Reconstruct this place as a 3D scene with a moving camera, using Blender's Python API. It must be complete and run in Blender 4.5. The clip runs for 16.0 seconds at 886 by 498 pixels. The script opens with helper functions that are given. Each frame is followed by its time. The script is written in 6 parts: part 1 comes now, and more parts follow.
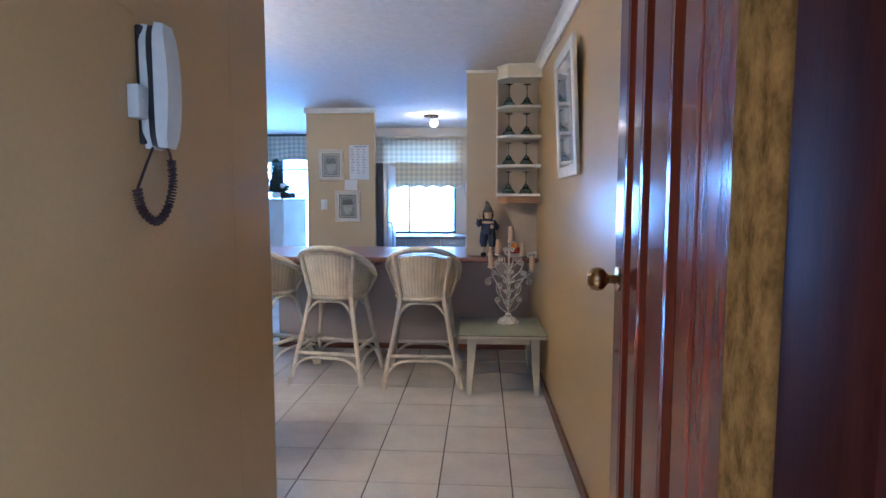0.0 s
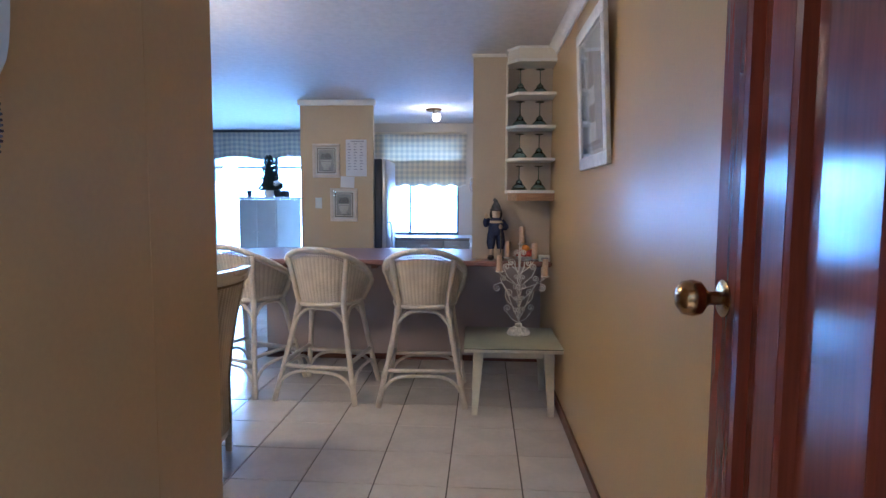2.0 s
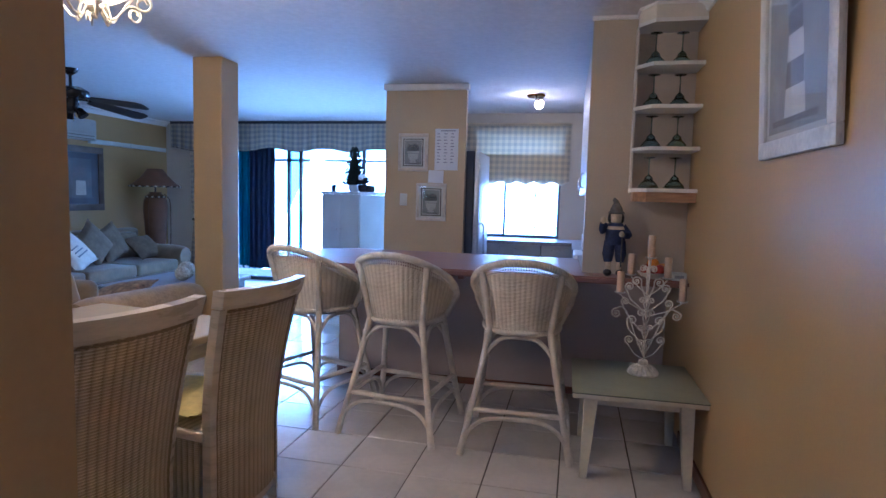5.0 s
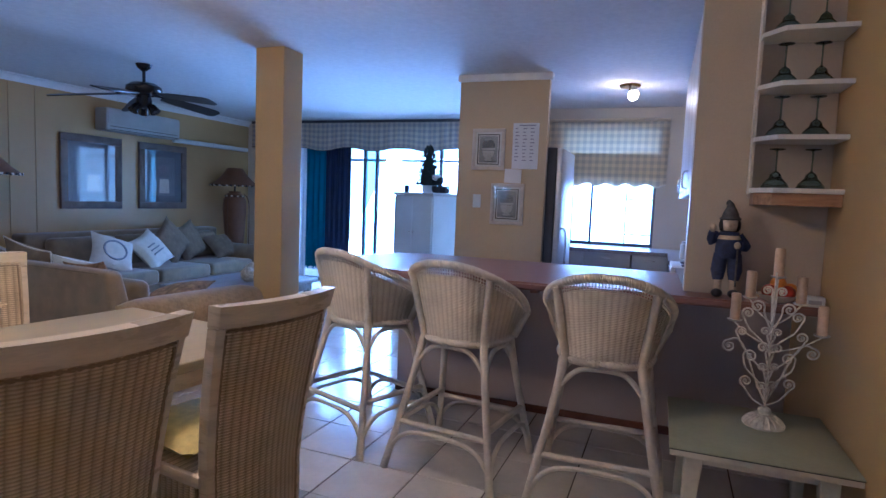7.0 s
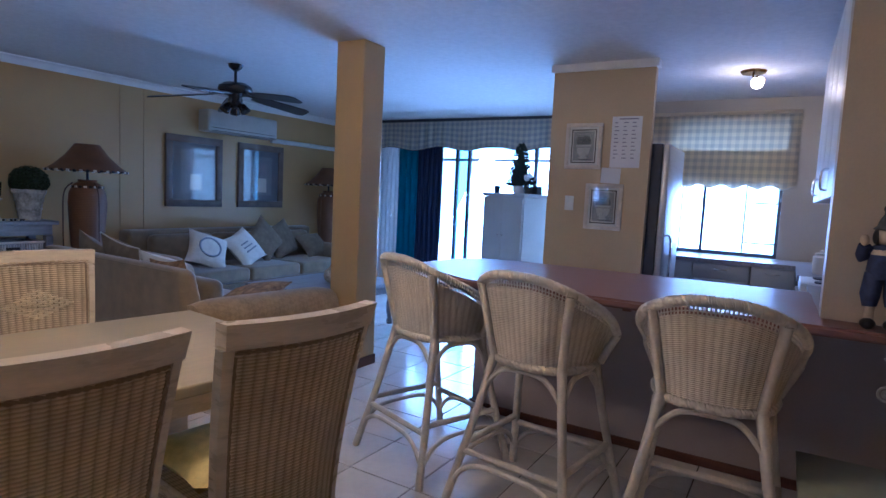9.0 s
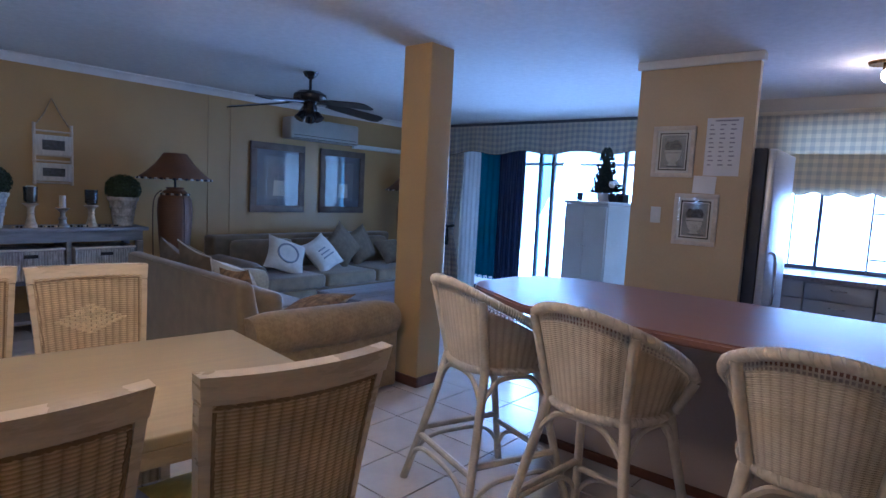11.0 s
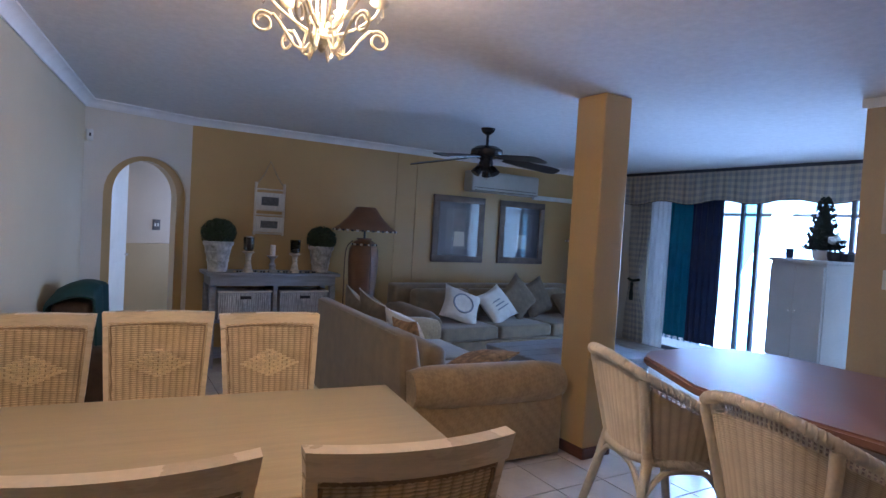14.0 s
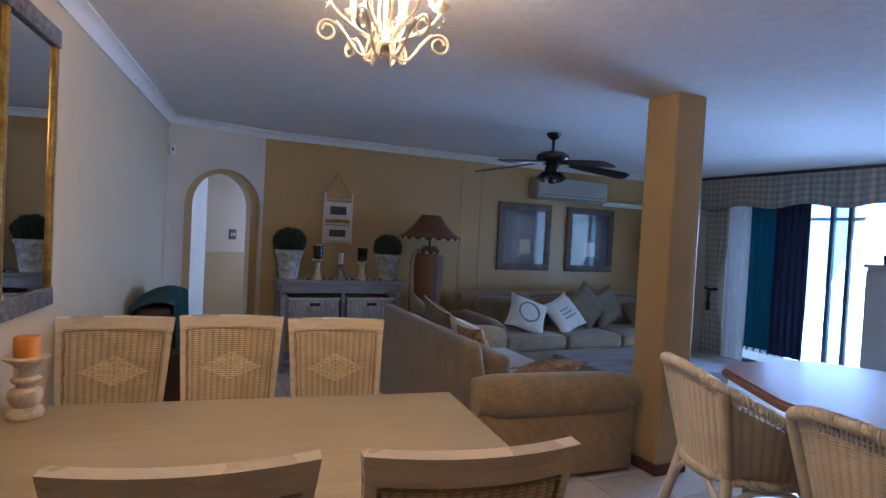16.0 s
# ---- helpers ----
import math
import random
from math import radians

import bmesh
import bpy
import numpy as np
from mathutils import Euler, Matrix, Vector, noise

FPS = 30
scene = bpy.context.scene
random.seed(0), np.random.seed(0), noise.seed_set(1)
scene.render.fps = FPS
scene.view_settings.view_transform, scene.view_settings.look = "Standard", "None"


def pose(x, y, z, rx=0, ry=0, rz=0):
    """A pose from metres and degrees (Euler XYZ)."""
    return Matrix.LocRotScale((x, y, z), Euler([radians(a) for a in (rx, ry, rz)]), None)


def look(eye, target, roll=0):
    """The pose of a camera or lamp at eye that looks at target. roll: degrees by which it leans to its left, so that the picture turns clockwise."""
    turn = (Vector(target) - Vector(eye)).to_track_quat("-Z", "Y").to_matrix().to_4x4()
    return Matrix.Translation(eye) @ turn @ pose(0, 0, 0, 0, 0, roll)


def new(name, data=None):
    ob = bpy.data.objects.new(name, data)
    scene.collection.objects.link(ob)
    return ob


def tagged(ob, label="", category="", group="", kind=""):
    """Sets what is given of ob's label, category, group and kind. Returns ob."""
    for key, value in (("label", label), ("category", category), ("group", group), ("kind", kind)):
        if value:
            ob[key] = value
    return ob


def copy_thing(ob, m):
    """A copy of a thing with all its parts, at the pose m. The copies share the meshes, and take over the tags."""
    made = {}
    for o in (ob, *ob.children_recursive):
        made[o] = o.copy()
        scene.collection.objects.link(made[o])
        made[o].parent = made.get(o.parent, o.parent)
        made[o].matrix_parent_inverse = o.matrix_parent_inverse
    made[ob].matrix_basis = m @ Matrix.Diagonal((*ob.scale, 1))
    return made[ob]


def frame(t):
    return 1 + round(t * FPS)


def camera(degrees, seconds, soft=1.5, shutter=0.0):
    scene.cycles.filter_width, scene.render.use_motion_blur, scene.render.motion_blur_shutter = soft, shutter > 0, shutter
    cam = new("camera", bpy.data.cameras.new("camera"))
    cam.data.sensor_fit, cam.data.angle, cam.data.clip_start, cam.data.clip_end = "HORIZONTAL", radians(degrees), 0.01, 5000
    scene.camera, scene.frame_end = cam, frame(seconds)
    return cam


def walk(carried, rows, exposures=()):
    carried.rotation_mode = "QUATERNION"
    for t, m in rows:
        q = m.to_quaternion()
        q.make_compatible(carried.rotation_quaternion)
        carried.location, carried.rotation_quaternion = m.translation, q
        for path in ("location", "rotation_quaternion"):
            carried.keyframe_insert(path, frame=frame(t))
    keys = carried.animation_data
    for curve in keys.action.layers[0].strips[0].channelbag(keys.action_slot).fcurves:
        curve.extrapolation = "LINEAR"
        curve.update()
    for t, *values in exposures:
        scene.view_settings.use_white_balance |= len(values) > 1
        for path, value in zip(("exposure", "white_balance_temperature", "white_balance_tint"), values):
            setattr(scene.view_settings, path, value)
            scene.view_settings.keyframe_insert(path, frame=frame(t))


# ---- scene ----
cam = camera(75.0, 16.0)
PATH = [
    (0, (-0.039, -0.114, 1.408), (-0.141, 1.876, 1.233), -0.0),
    (0.5, (-0.031, -0.015, 1.383), (-0.13, 1.976, 1.219), 0.2),
    (1, (-0.034, 0.066, 1.393), (-0.134, 2.057, 1.224), 0.1),
    (1.5, (-0.048, 0.178, 1.378), (-0.151, 2.168, 1.21), 0.2),
    (2, (-0.077, 0.327, 1.368), (-0.183, 2.317, 1.201), 0.3),
    (2.5, (-0.134, 0.439, 1.378), (-0.228, 2.429, 1.203), 0.3),
    (3, (-0.155, 0.559, 1.341), (-0.249, 2.55, 1.181), 0.6),
    (3.5, (-0.142, 0.753, 1.354), (-0.281, 2.742, 1.192), 0.8),
    (4, (-0.177, 0.887, 1.361), (-0.377, 2.87, 1.193), 1.0),
    (4.5, (-0.19, 0.982, 1.363), (-0.505, 2.95, 1.189), 1.3),
    (7, (-0.22, 1.601, 1.339), (-0.917, 3.467, 1.167), 2.3),
    (7.5, (-0.189, 1.705, 1.339), (-0.986, 3.531, 1.163), 2.4),
    (8, (-0.187, 1.78, 1.335), (-1.074, 3.563, 1.157), 2.5),
    (8.5, (-0.205, 1.878, 1.333), (-1.16, 3.627, 1.154), 2.7),
    (9, (-0.241, 1.975, 1.342), (-1.251, 3.691, 1.159), 2.8),
    (11.5, (-0.238, 2.359, 1.437), (-1.587, 3.824, 1.25), 3.0),
    (12, (-0.213, 2.418, 1.449), (-1.642, 3.808, 1.28), 3.1),
    (12.5, (-0.194, 2.466, 1.457), (-1.697, 3.778, 1.314), 3.2),
    (13, (-0.197, 2.486, 1.47), (-1.769, 3.718, 1.356), 3.3),
    (13.5, (-0.213, 2.485, 1.481), (-1.859, 3.618, 1.392), 3.4),
    (14, (-0.226, 2.482, 1.486), (-1.931, 3.525, 1.415), 3.4),
    (14.5, (-0.238, 2.485, 1.484), (-1.983, 3.46, 1.424), 3.3),
    (15, (-0.243, 2.491, 1.477), (-2.02, 3.408, 1.419), 3.1),
    (15.5, (-0.248, 2.506, 1.47), (-2.048, 3.378, 1.414), 3.0),
    (16, (-0.244, 2.51, 1.47), (-2.058, 3.349, 1.418), 3.0),
]
walk(cam, [(t, look(eye, target, roll)) for t, eye, target, roll in PATH], exposures=[(0.0, 1.14, 4700, 13.5), (2.0, 0.88, 4750, 16.5), (3.5, 0.62, 4650, 20.5), (7.0, 0.41, 4800, 26), (9.0, 0.16, 4850, 26), (11.5, 0.09, 5100, 25.5), (12.5, 0.37, 5350, 26.5), (13.5, 0.25, 5550, 26.5), (16.0, 0.03, 5700, 26)])
# ---- body ----

# ---- world, sun and large lights ----
H = 2.44                                   # ceiling height
world = bpy.data.worlds.new("daylight")
scene.world = world
world.use_nodes = True
wn = world.node_tree
sky = wn.nodes.new("ShaderNodeTexSky")
sky.sky_type, sky.sun_disc = "NISHITA", False
sky.sun_elevation, sky.sun_rotation = radians(52), radians(148)
wn.links.new(sky.outputs[0], wn.nodes["Background"].inputs[0])
wn.nodes["Background"].inputs[1].default_value = 0.15


def lamp(name, kind, power, colour, m, size=None, size_y=None, spread=None):
    data = bpy.data.lights.new(name, kind)
    data.energy, data.color = power, colour
    if kind == "AREA":
        data.shape, data.size, data.size_y = "RECTANGLE", size, size_y or size
        if spread:
            data.spread = radians(spread)
    elif size is not None:
        if kind == "SUN":
            data.angle = radians(size)
        else:
            data.shadow_soft_size = size
    ob = new(name, data)
    ob.matrix_world = m
    return ob


lamp("sun", "SUN", 4.0, (1.0, 0.95, 0.88), look((0, 0, 10), (-1.0, 1.6, 7.585)), 0.5)
lamp("sliding_door_daylight", "AREA", 96, (0.34, 0.60, 1.0), look((-3.75, 9.60, 1.05), (-1.9, 3.6, 0.15)), 2.6, 1.8, 100)
lamp("kitchen_window_daylight", "AREA", 37, (0.36, 0.58, 1.0), look((-0.80, 8.72, 1.45), (-0.7, 4.0, 0.9)), 0.98, 1.1)
lamp("porch_daylight", "AREA", 1.05, (0.86, 0.86, 1.0), look((-0.1, -1.5, 1.5), (-0.1, 3.0, 0.9)), 1.6, 2.0)
lamp("passage_window_daylight", "AREA", 5, (0.55, 0.72, 1.0), look((-7.20, 3.75, 1.4), (-6.75, 2.5, 1.2)), 0.6, 1.2)
lamp("chandelier_glow", "POINT", 50, (1.0, 0.74, 0.42), pose(-2.06, 3.10, 2.26), 0.12)
lamp("kitchen_spot_glow", "POINT", 4, (1.0, 0.80, 0.60), pose(-0.56, 7.2, 2.27), 0.04)

# ---- materials ----
MATS = {}


def mat(name, colour, rough=0.5, metal=0.0, var=0.12, scale=6.0, bump=0.15, fine=60.0, stretch=(1, 1, 1), dark=None, coat=0.0, sheen=0.0, spec=None, random_tint=0.0, wear=0.5, relief=0.004):
    """A painted, wooden or woven surface: two scales of noise in colour, roughness and relief."""
    if name in MATS:
        return MATS[name]
    m = bpy.data.materials.new(name)
    m.use_nodes = True
    nt = m.node_tree
    b = nt.nodes["Principled BSDF"]
    tc = nt.nodes.new("ShaderNodeTexCoord")
    mp = nt.nodes.new("ShaderNodeMapping")
    mp.inputs["Scale"].default_value = stretch
    nt.links.new(tc.outputs["Object"], mp.inputs[0])
    n1, n2 = nt.nodes.new("ShaderNodeTexNoise"), nt.nodes.new("ShaderNodeTexNoise")
    n1.inputs["Scale"].default_value, n2.inputs["Scale"].default_value = scale, fine
    n1.inputs["Detail"].default_value, n2.inputs["Detail"].default_value = 5, 3
    for n in (n1, n2):
        nt.links.new(mp.outputs[0], n.inputs["Vector"])
    ramp = nt.nodes.new("ShaderNodeMixRGB")
    c = Vector(colour)
    d = Vector(dark) if dark else c * (1 - 2 * var)
    ramp.inputs[1].default_value = (*d, 1)
    ramp.inputs[2].default_value = (*[min(1, v * (1 + var)) for v in c], 1)
    add = nt.nodes.new("ShaderNodeMath")
    add.operation = "MULTIPLY_ADD"
    nt.links.new(n2.outputs[0], add.inputs[0])
    add.inputs[1].default_value = 0.4
    nt.links.new(n1.outputs[0], add.inputs[2])
    mr = nt.nodes.new("ShaderNodeMapRange")
    mr.inputs[1].default_value, mr.inputs[2].default_value = 0.45, 0.95
    nt.links.new(add.outputs[0], mr.inputs[0])
    nt.links.new(mr.outputs[0], ramp.inputs[0])
    out = ramp.outputs[0]
    if random_tint:
        oi = nt.nodes.new("ShaderNodeObjectInfo")
        hs = nt.nodes.new("ShaderNodeHueSaturation")
        mrr = nt.nodes.new("ShaderNodeMapRange")
        mrr.inputs[3].default_value, mrr.inputs[4].default_value = 1 - random_tint, 1 + random_tint
        nt.links.new(oi.outputs["Random"], mrr.inputs[0])
        nt.links.new(mrr.outputs[0], hs.inputs["Value"])
        nt.links.new(out, hs.inputs["Color"])
        out = hs.outputs[0]
    nt.links.new(out, b.inputs["Base Color"])
    rr = nt.nodes.new("ShaderNodeMapRange")
    rr.inputs[3].default_value, rr.inputs[4].default_value = max(0.02, rough * (1 - 0.3 * wear)), min(1, rough * (1 + 0.3 * wear))
    nt.links.new(n1.outputs[0], rr.inputs[0])
    nt.links.new(rr.outputs[0], b.inputs["Roughness"])
    b.inputs["Metallic"].default_value = metal
    b.inputs["Coat Weight"].default_value = coat
    b.inputs["Coat Roughness"].default_value = 0.12
    b.inputs["Sheen Weight"].default_value = sheen
    if spec is not None:
        b.inputs["Specular IOR Level"].default_value = spec
    if bump:
        bp = nt.nodes.new("ShaderNodeBump")
        bp.inputs["Strength"].default_value, bp.inputs["Distance"].default_value = bump, relief
        nt.links.new(add.outputs[0], bp.inputs["Height"])
        nt.links.new(bp.outputs[0], b.inputs["Normal"])
    MATS[name] = m
    return m


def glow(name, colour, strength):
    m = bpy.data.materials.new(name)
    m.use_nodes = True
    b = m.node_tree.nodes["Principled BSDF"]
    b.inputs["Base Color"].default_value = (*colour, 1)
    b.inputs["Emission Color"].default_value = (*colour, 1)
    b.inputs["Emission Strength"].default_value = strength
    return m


def glass(name, colour=(1, 1, 1), rough=0.0, ior=1.45):
    m = bpy.data.materials.new(name)
    m.use_nodes = True
    b = m.node_tree.nodes["Principled BSDF"]
    b.inputs["Base Color"].default_value = (*colour, 1)
    b.inputs["Transmission Weight"].default_value = 1
    b.inputs["Roughness"].default_value, b.inputs["IOR"].default_value = rough, ior
    return m


def gingham(name, a, b_, pitch=0.055, thin=0.0):
    """Checked cloth: two crossed sets of stripes, with a woven grain."""
    m = mat(name, a, 0.9, var=0.05, scale=20, bump=0.2, fine=300, sheen=0.2)
    nt = m.node_tree
    bs = nt.nodes["Principled BSDF"]
    tc = nt.nodes.new("ShaderNodeTexCoord")
    sep = nt.nodes.new("ShaderNodeSeparateXYZ")
    nt.links.new(tc.outputs["UV"], sep.inputs[0])
    got = []
    for k in (0, 1):
        w = nt.nodes.new("ShaderNodeMath")
        w.operation = "PINGPONG"
        nt.links.new(sep.outputs[k], w.inputs[0])
        w.inputs[1].default_value = pitch
        s = nt.nodes.new("ShaderNodeMapRange")
        s.inputs[1].default_value, s.inputs[2].default_value = pitch * 0.46, pitch * 0.54
        nt.links.new(w.outputs[0], s.inputs[0])
        got.append(s)
    add = nt.nodes.new("ShaderNodeMath")
    add.operation = "MULTIPLY_ADD"
    nt.links.new(got[0].outputs[0], add.inputs[0])
    add.inputs[1].default_value = 0.5
    half = nt.nodes.new("ShaderNodeMath")
    half.operation = "MULTIPLY"
    half.inputs[1].default_value = 0.5
    nt.links.new(got[1].outputs[0], half.inputs[0])
    nt.links.new(half.outputs[0], add.inputs[2])
    mix = nt.nodes.new("ShaderNodeMixRGB")
    nt.links.new(add.outputs[0], mix.inputs[0])
    mix.inputs[1].default_value, mix.inputs[2].default_value = (*a, 1), (*b_, 1)
    nt.links.new(mix.outputs[0], bs.inputs["Base Color"])
    if thin:
        tr = nt.nodes.new("ShaderNodeBsdfTranslucent")
        nt.links.new(mix.outputs[0], tr.inputs[0])
        ms = nt.nodes.new("ShaderNodeMixShader")
        ms.inputs[0].default_value = thin
        nt.links.new(bs.outputs[0], ms.inputs[1])
        nt.links.new(tr.outputs[0], ms.inputs[2])
        nt.links.new(ms.outputs[0], nt.nodes["Material Output"].inputs[0])
    return m


OCHRE = mat("ochre_wall_paint", (0.50, 0.33, 0.135), 0.31, var=0.05, scale=1.6, bump=0.10, fine=90)
CREAM = mat("cream_wall_paint", (0.58, 0.47, 0.31), 0.42, var=0.05, scale=1.6, bump=0.10, fine=90)
PALE = mat("pale_wall_paint", (0.66, 0.60, 0.50), 0.5, var=0.05, scale=1.6, bump=0.10, fine=90)
CEIL = mat("textured_ceiling_plaster", (0.74, 0.72, 0.70), 0.9, var=0.05, scale=26, bump=0.25, fine=75, relief=0.005)
WHITE = mat("white_gloss_paint", (0.80, 0.79, 0.75), 0.35, var=0.04, scale=8, bump=0.05)
CORNICE = mat("white_cornice_plaster", (0.80, 0.79, 0.77), 0.7, var=0.04, scale=8, bump=0.1)
MAHOG = mat("varnished_mahogany", (0.17, 0.034, 0.016), 0.13, spec=0.3, var=0.22, scale=4, bump=0.0, fine=30, stretch=(6, 6, 0.35), coat=0.13, wear=0.15)
JAMB = mat("worn_golden_timber", (0.33, 0.165, 0.042), 0.85, spec=0.0, var=0.3, scale=38, bump=0.3, fine=170, stretch=(1.5, 1.5, 0.8))
SKIRT = mat("red_brown_skirting", (0.13, 0.045, 0.025), 0.35, var=0.25, scale=6, bump=0.1, stretch=(1, 1, 6))
TILE = mat("glazed_cream_tile", (0.66, 0.61, 0.55), 0.16, var=0.06, scale=5, bump=0.05, fine=30, random_tint=0.04)
GROUT = mat("dark_grout", (0.11, 0.085, 0.07), 0.9, var=0.2, scale=20, bump=0.3)
BARTOP = mat("reddish_bar_timber", (0.26, 0.125, 0.092), 0.40, var=0.06, scale=3, bump=0.004, fine=30, stretch=(0.6, 8, 8), coat=0.05)
ALU = mat("grey_aluminium", (0.16, 0.18, 0.21), 0.4, metal=0.6, var=0.1, bump=0)
GLASS = glass("window_glass")


# ---- helpers for shapes ----
def link(name, bm, material, smooth=False):
    me = bpy.data.meshes.new(name)
    bmesh.ops.recalc_face_normals(bm, faces=bm.faces)
    if smooth:
        for f in bm.faces:
            f.smooth = True
    bm.to_mesh(me)
    bm.free()
    for m in material if isinstance(material, (list, tuple)) else [material]:
        me.materials.append(m)
    if smooth:
        me.set_sharp_from_angle(angle=radians(42))
    return new(name, me)


def part(name, bm, material, parent, label="", smooth=True):
    ob = link(name, bm, material, smooth)
    ob.parent = parent
    return tagged(ob, label)


def thing(name, label, category, m=None, group=""):
    ob = new(name)
    ob.empty_display_size = 0.1
    if m is not None:
        ob.matrix_basis = m
    return tagged(ob, label, category, group)


def structure(name, bm, material, label, smooth=False):
    return tagged(link(name, bm, material, smooth), label, name.split("_")[0], kind="structure")


def box(bm, x0, x1, y0, y1, z0, z1, bevel=0.0, seg=2, m=None):
    """A box, with rounded edges, into bm."""
    got = bmesh.ops.create_cube(bm, size=1)["verts"]
    bmesh.ops.transform(bm, verts=got, matrix=Matrix.Translation(((x0 + x1) / 2, (y0 + y1) / 2, (z0 + z1) / 2)) @ Matrix.Diagonal((x1 - x0, y1 - y0, z1 - z0, 1)))
    if bevel:
        es = list({e for v in got for e in v.link_edges})
        r = bmesh.ops.bevel(bm, geom=es, offset=bevel, segments=seg, affect="EDGES", profile=0.5)
        got = list({v for f in r["faces"] for v in f.verts} | {v for v in got if v.is_valid})
    if m is not None:
        bmesh.ops.transform(bm, verts=got, matrix=m)
    return bm


def B(*a, **k):
    return box(bmesh.new(), *a, **k)


def prism(bm, outline, z0, z1):
    """An outline in x, y pulled up from z0 to z1."""
    low = [bm.verts.new((x, y, z0)) for x, y in outline]
    top = [bm.verts.new((x, y, z1)) for x, y in outline]
    bm.faces.new(low[::-1])
    bm.faces.new(top)
    for i in range(len(low)):
        j = (i + 1) % len(low)
        bm.faces.new((low[i], low[j], top[j], top[i]))
    return bm


def tube(bm, pts, r, seg=7, closed=False):
    """A round bar along points; r: one radius, or one for each point."""
    pts = [Vector(p) for p in pts]
    n = len(pts)
    rs = r if isinstance(r, (list, tuple)) else [r] * n
    rings = []
    up = None
    for i, p in enumerate(pts):
        a = pts[(i - 1) % n] if closed or i else p
        b = pts[(i + 1) % n] if closed or i < n - 1 else p
        d = (b - a).normalized()
        if up is None:
            up = d.orthogonal().normalized()
        up = (up - d * up.dot(d)).normalized()
        side = d.cross(up)
        rings.append([bm.verts.new(p + (up * math.cos(2 * math.pi * k / seg) + side * math.sin(2 * math.pi * k / seg)) * rs[i]) for k in range(seg)])
    for i in range(n if closed else n - 1):
        a, b = rings[i], rings[(i + 1) % n]
        for k in range(seg):
            j = (k + 1) % seg
            bm.faces.new((a[k], a[j], b[j], b[k]))
    if not closed:
        bm.faces.new(rings[0][::-1])
        bm.faces.new(rings[-1])
    return bm


def lathe(bm, profile, seg=24, centre=(0, 0, 0), squash=1.0):
    """A turned shape: (radius, height) pairs from the bottom up."""
    rings = [[bm.verts.new((centre[0] + r * math.cos(2 * math.pi * k / seg), centre[1] + squash * r * math.sin(2 * math.pi * k / seg), centre[2] + z)) for k in range(seg)] for r, z in profile]
    for a, b in zip(rings, rings[1:]):
        for k in range(seg):
            j = (k + 1) % seg
            bm.faces.new((a[k], a[j], b[j], b[k]))
    bm.faces.new(rings[0][::-1])
    bm.faces.new(rings[-1])
    return bm


def curve(pts, n=8):
    """A smooth run of points through the given ones."""
    pts = [Vector(p) for p in pts]
    out = []
    for i in range(len(pts) - 1):
        p0, p1, p2, p3 = pts[max(i - 1, 0)], pts[i], pts[i + 1], pts[min(i + 2, len(pts) - 1)]
        for k in range(n):
            t = k / n
            out.append(0.5 * (2 * p1 + (p2 - p0) * t + (2 * p0 - 5 * p1 + 4 * p2 - p3) * t * t + (3 * p1 - p0 - 3 * p2 + p3) * t ** 3))
    out.append(pts[-1])
    return out


def sheet(bm, f, nu, nv, thick=0.0):
    """A grid of f(u, v), u and v from 0 to 1, with uv in metres along u and v."""
    uv = bm.loops.layers.uv.verify()
    vs = [[bm.verts.new(f(i / nu, j / nv)) for j in range(nv + 1)] for i in range(nu + 1)]
    lu, lv = [0.0], [0.0]
    for i in range(nu):
        lu.append(lu[-1] + (vs[i + 1][nv // 2].co - vs[i][nv // 2].co).length)
    for j in range(nv):
        lv.append(lv[-1] + (vs[nu // 2][j + 1].co - vs[nu // 2][j].co).length)
    for i in range(nu):
        for j in range(nv):
            fc = bm.faces.new((vs[i][j], vs[i + 1][j], vs[i + 1][j + 1], vs[i][j + 1]))
            for lp, (a, b) in zip(fc.loops, ((i, j), (i + 1, j), (i + 1, j + 1), (i, j + 1))):
                lp[uv].uv = (lu[a], lv[b])
    if thick:
        grid = [[vs[i][j].co.copy() for j in range(nv + 1)] for i in range(nu + 1)]
        ws = []
        for i in range(nu + 1):
            row = []
            for j in range(nv + 1):
                du = grid[min(i + 1, nu)][j] - grid[max(i - 1, 0)][j]
                dv = grid[i][min(j + 1, nv)] - grid[i][max(j - 1, 0)]
                row.append(bm.verts.new(grid[i][j] - du.cross(dv).normalized() * thick))
            ws.append(row)
        def quad(vv, tt):
            fc = bm.faces.new(vv)
            for lp, (a, b) in zip(fc.loops, tt):
                lp[uv].uv = (lu[a], lv[b])
        for i in range(nu):
            for j in range(nv):
                quad((ws[i][j], ws[i][j + 1], ws[i + 1][j + 1], ws[i + 1][j]), ((i, j), (i, j + 1), (i + 1, j + 1), (i + 1, j)))
        for i in range(nu):
            for j in (0, nv):
                quad((vs[i][j], vs[i + 1][j], ws[i + 1][j], ws[i][j]), ((i, j), (i + 1, j), (i + 1, j), (i, j)))
        for j in range(nv):
            for i in (0, nu):
                quad((vs[i][j], vs[i][j + 1], ws[i][j + 1], ws[i][j]), ((i, j), (i, j + 1), (i, j + 1), (i, j)))
    return bm


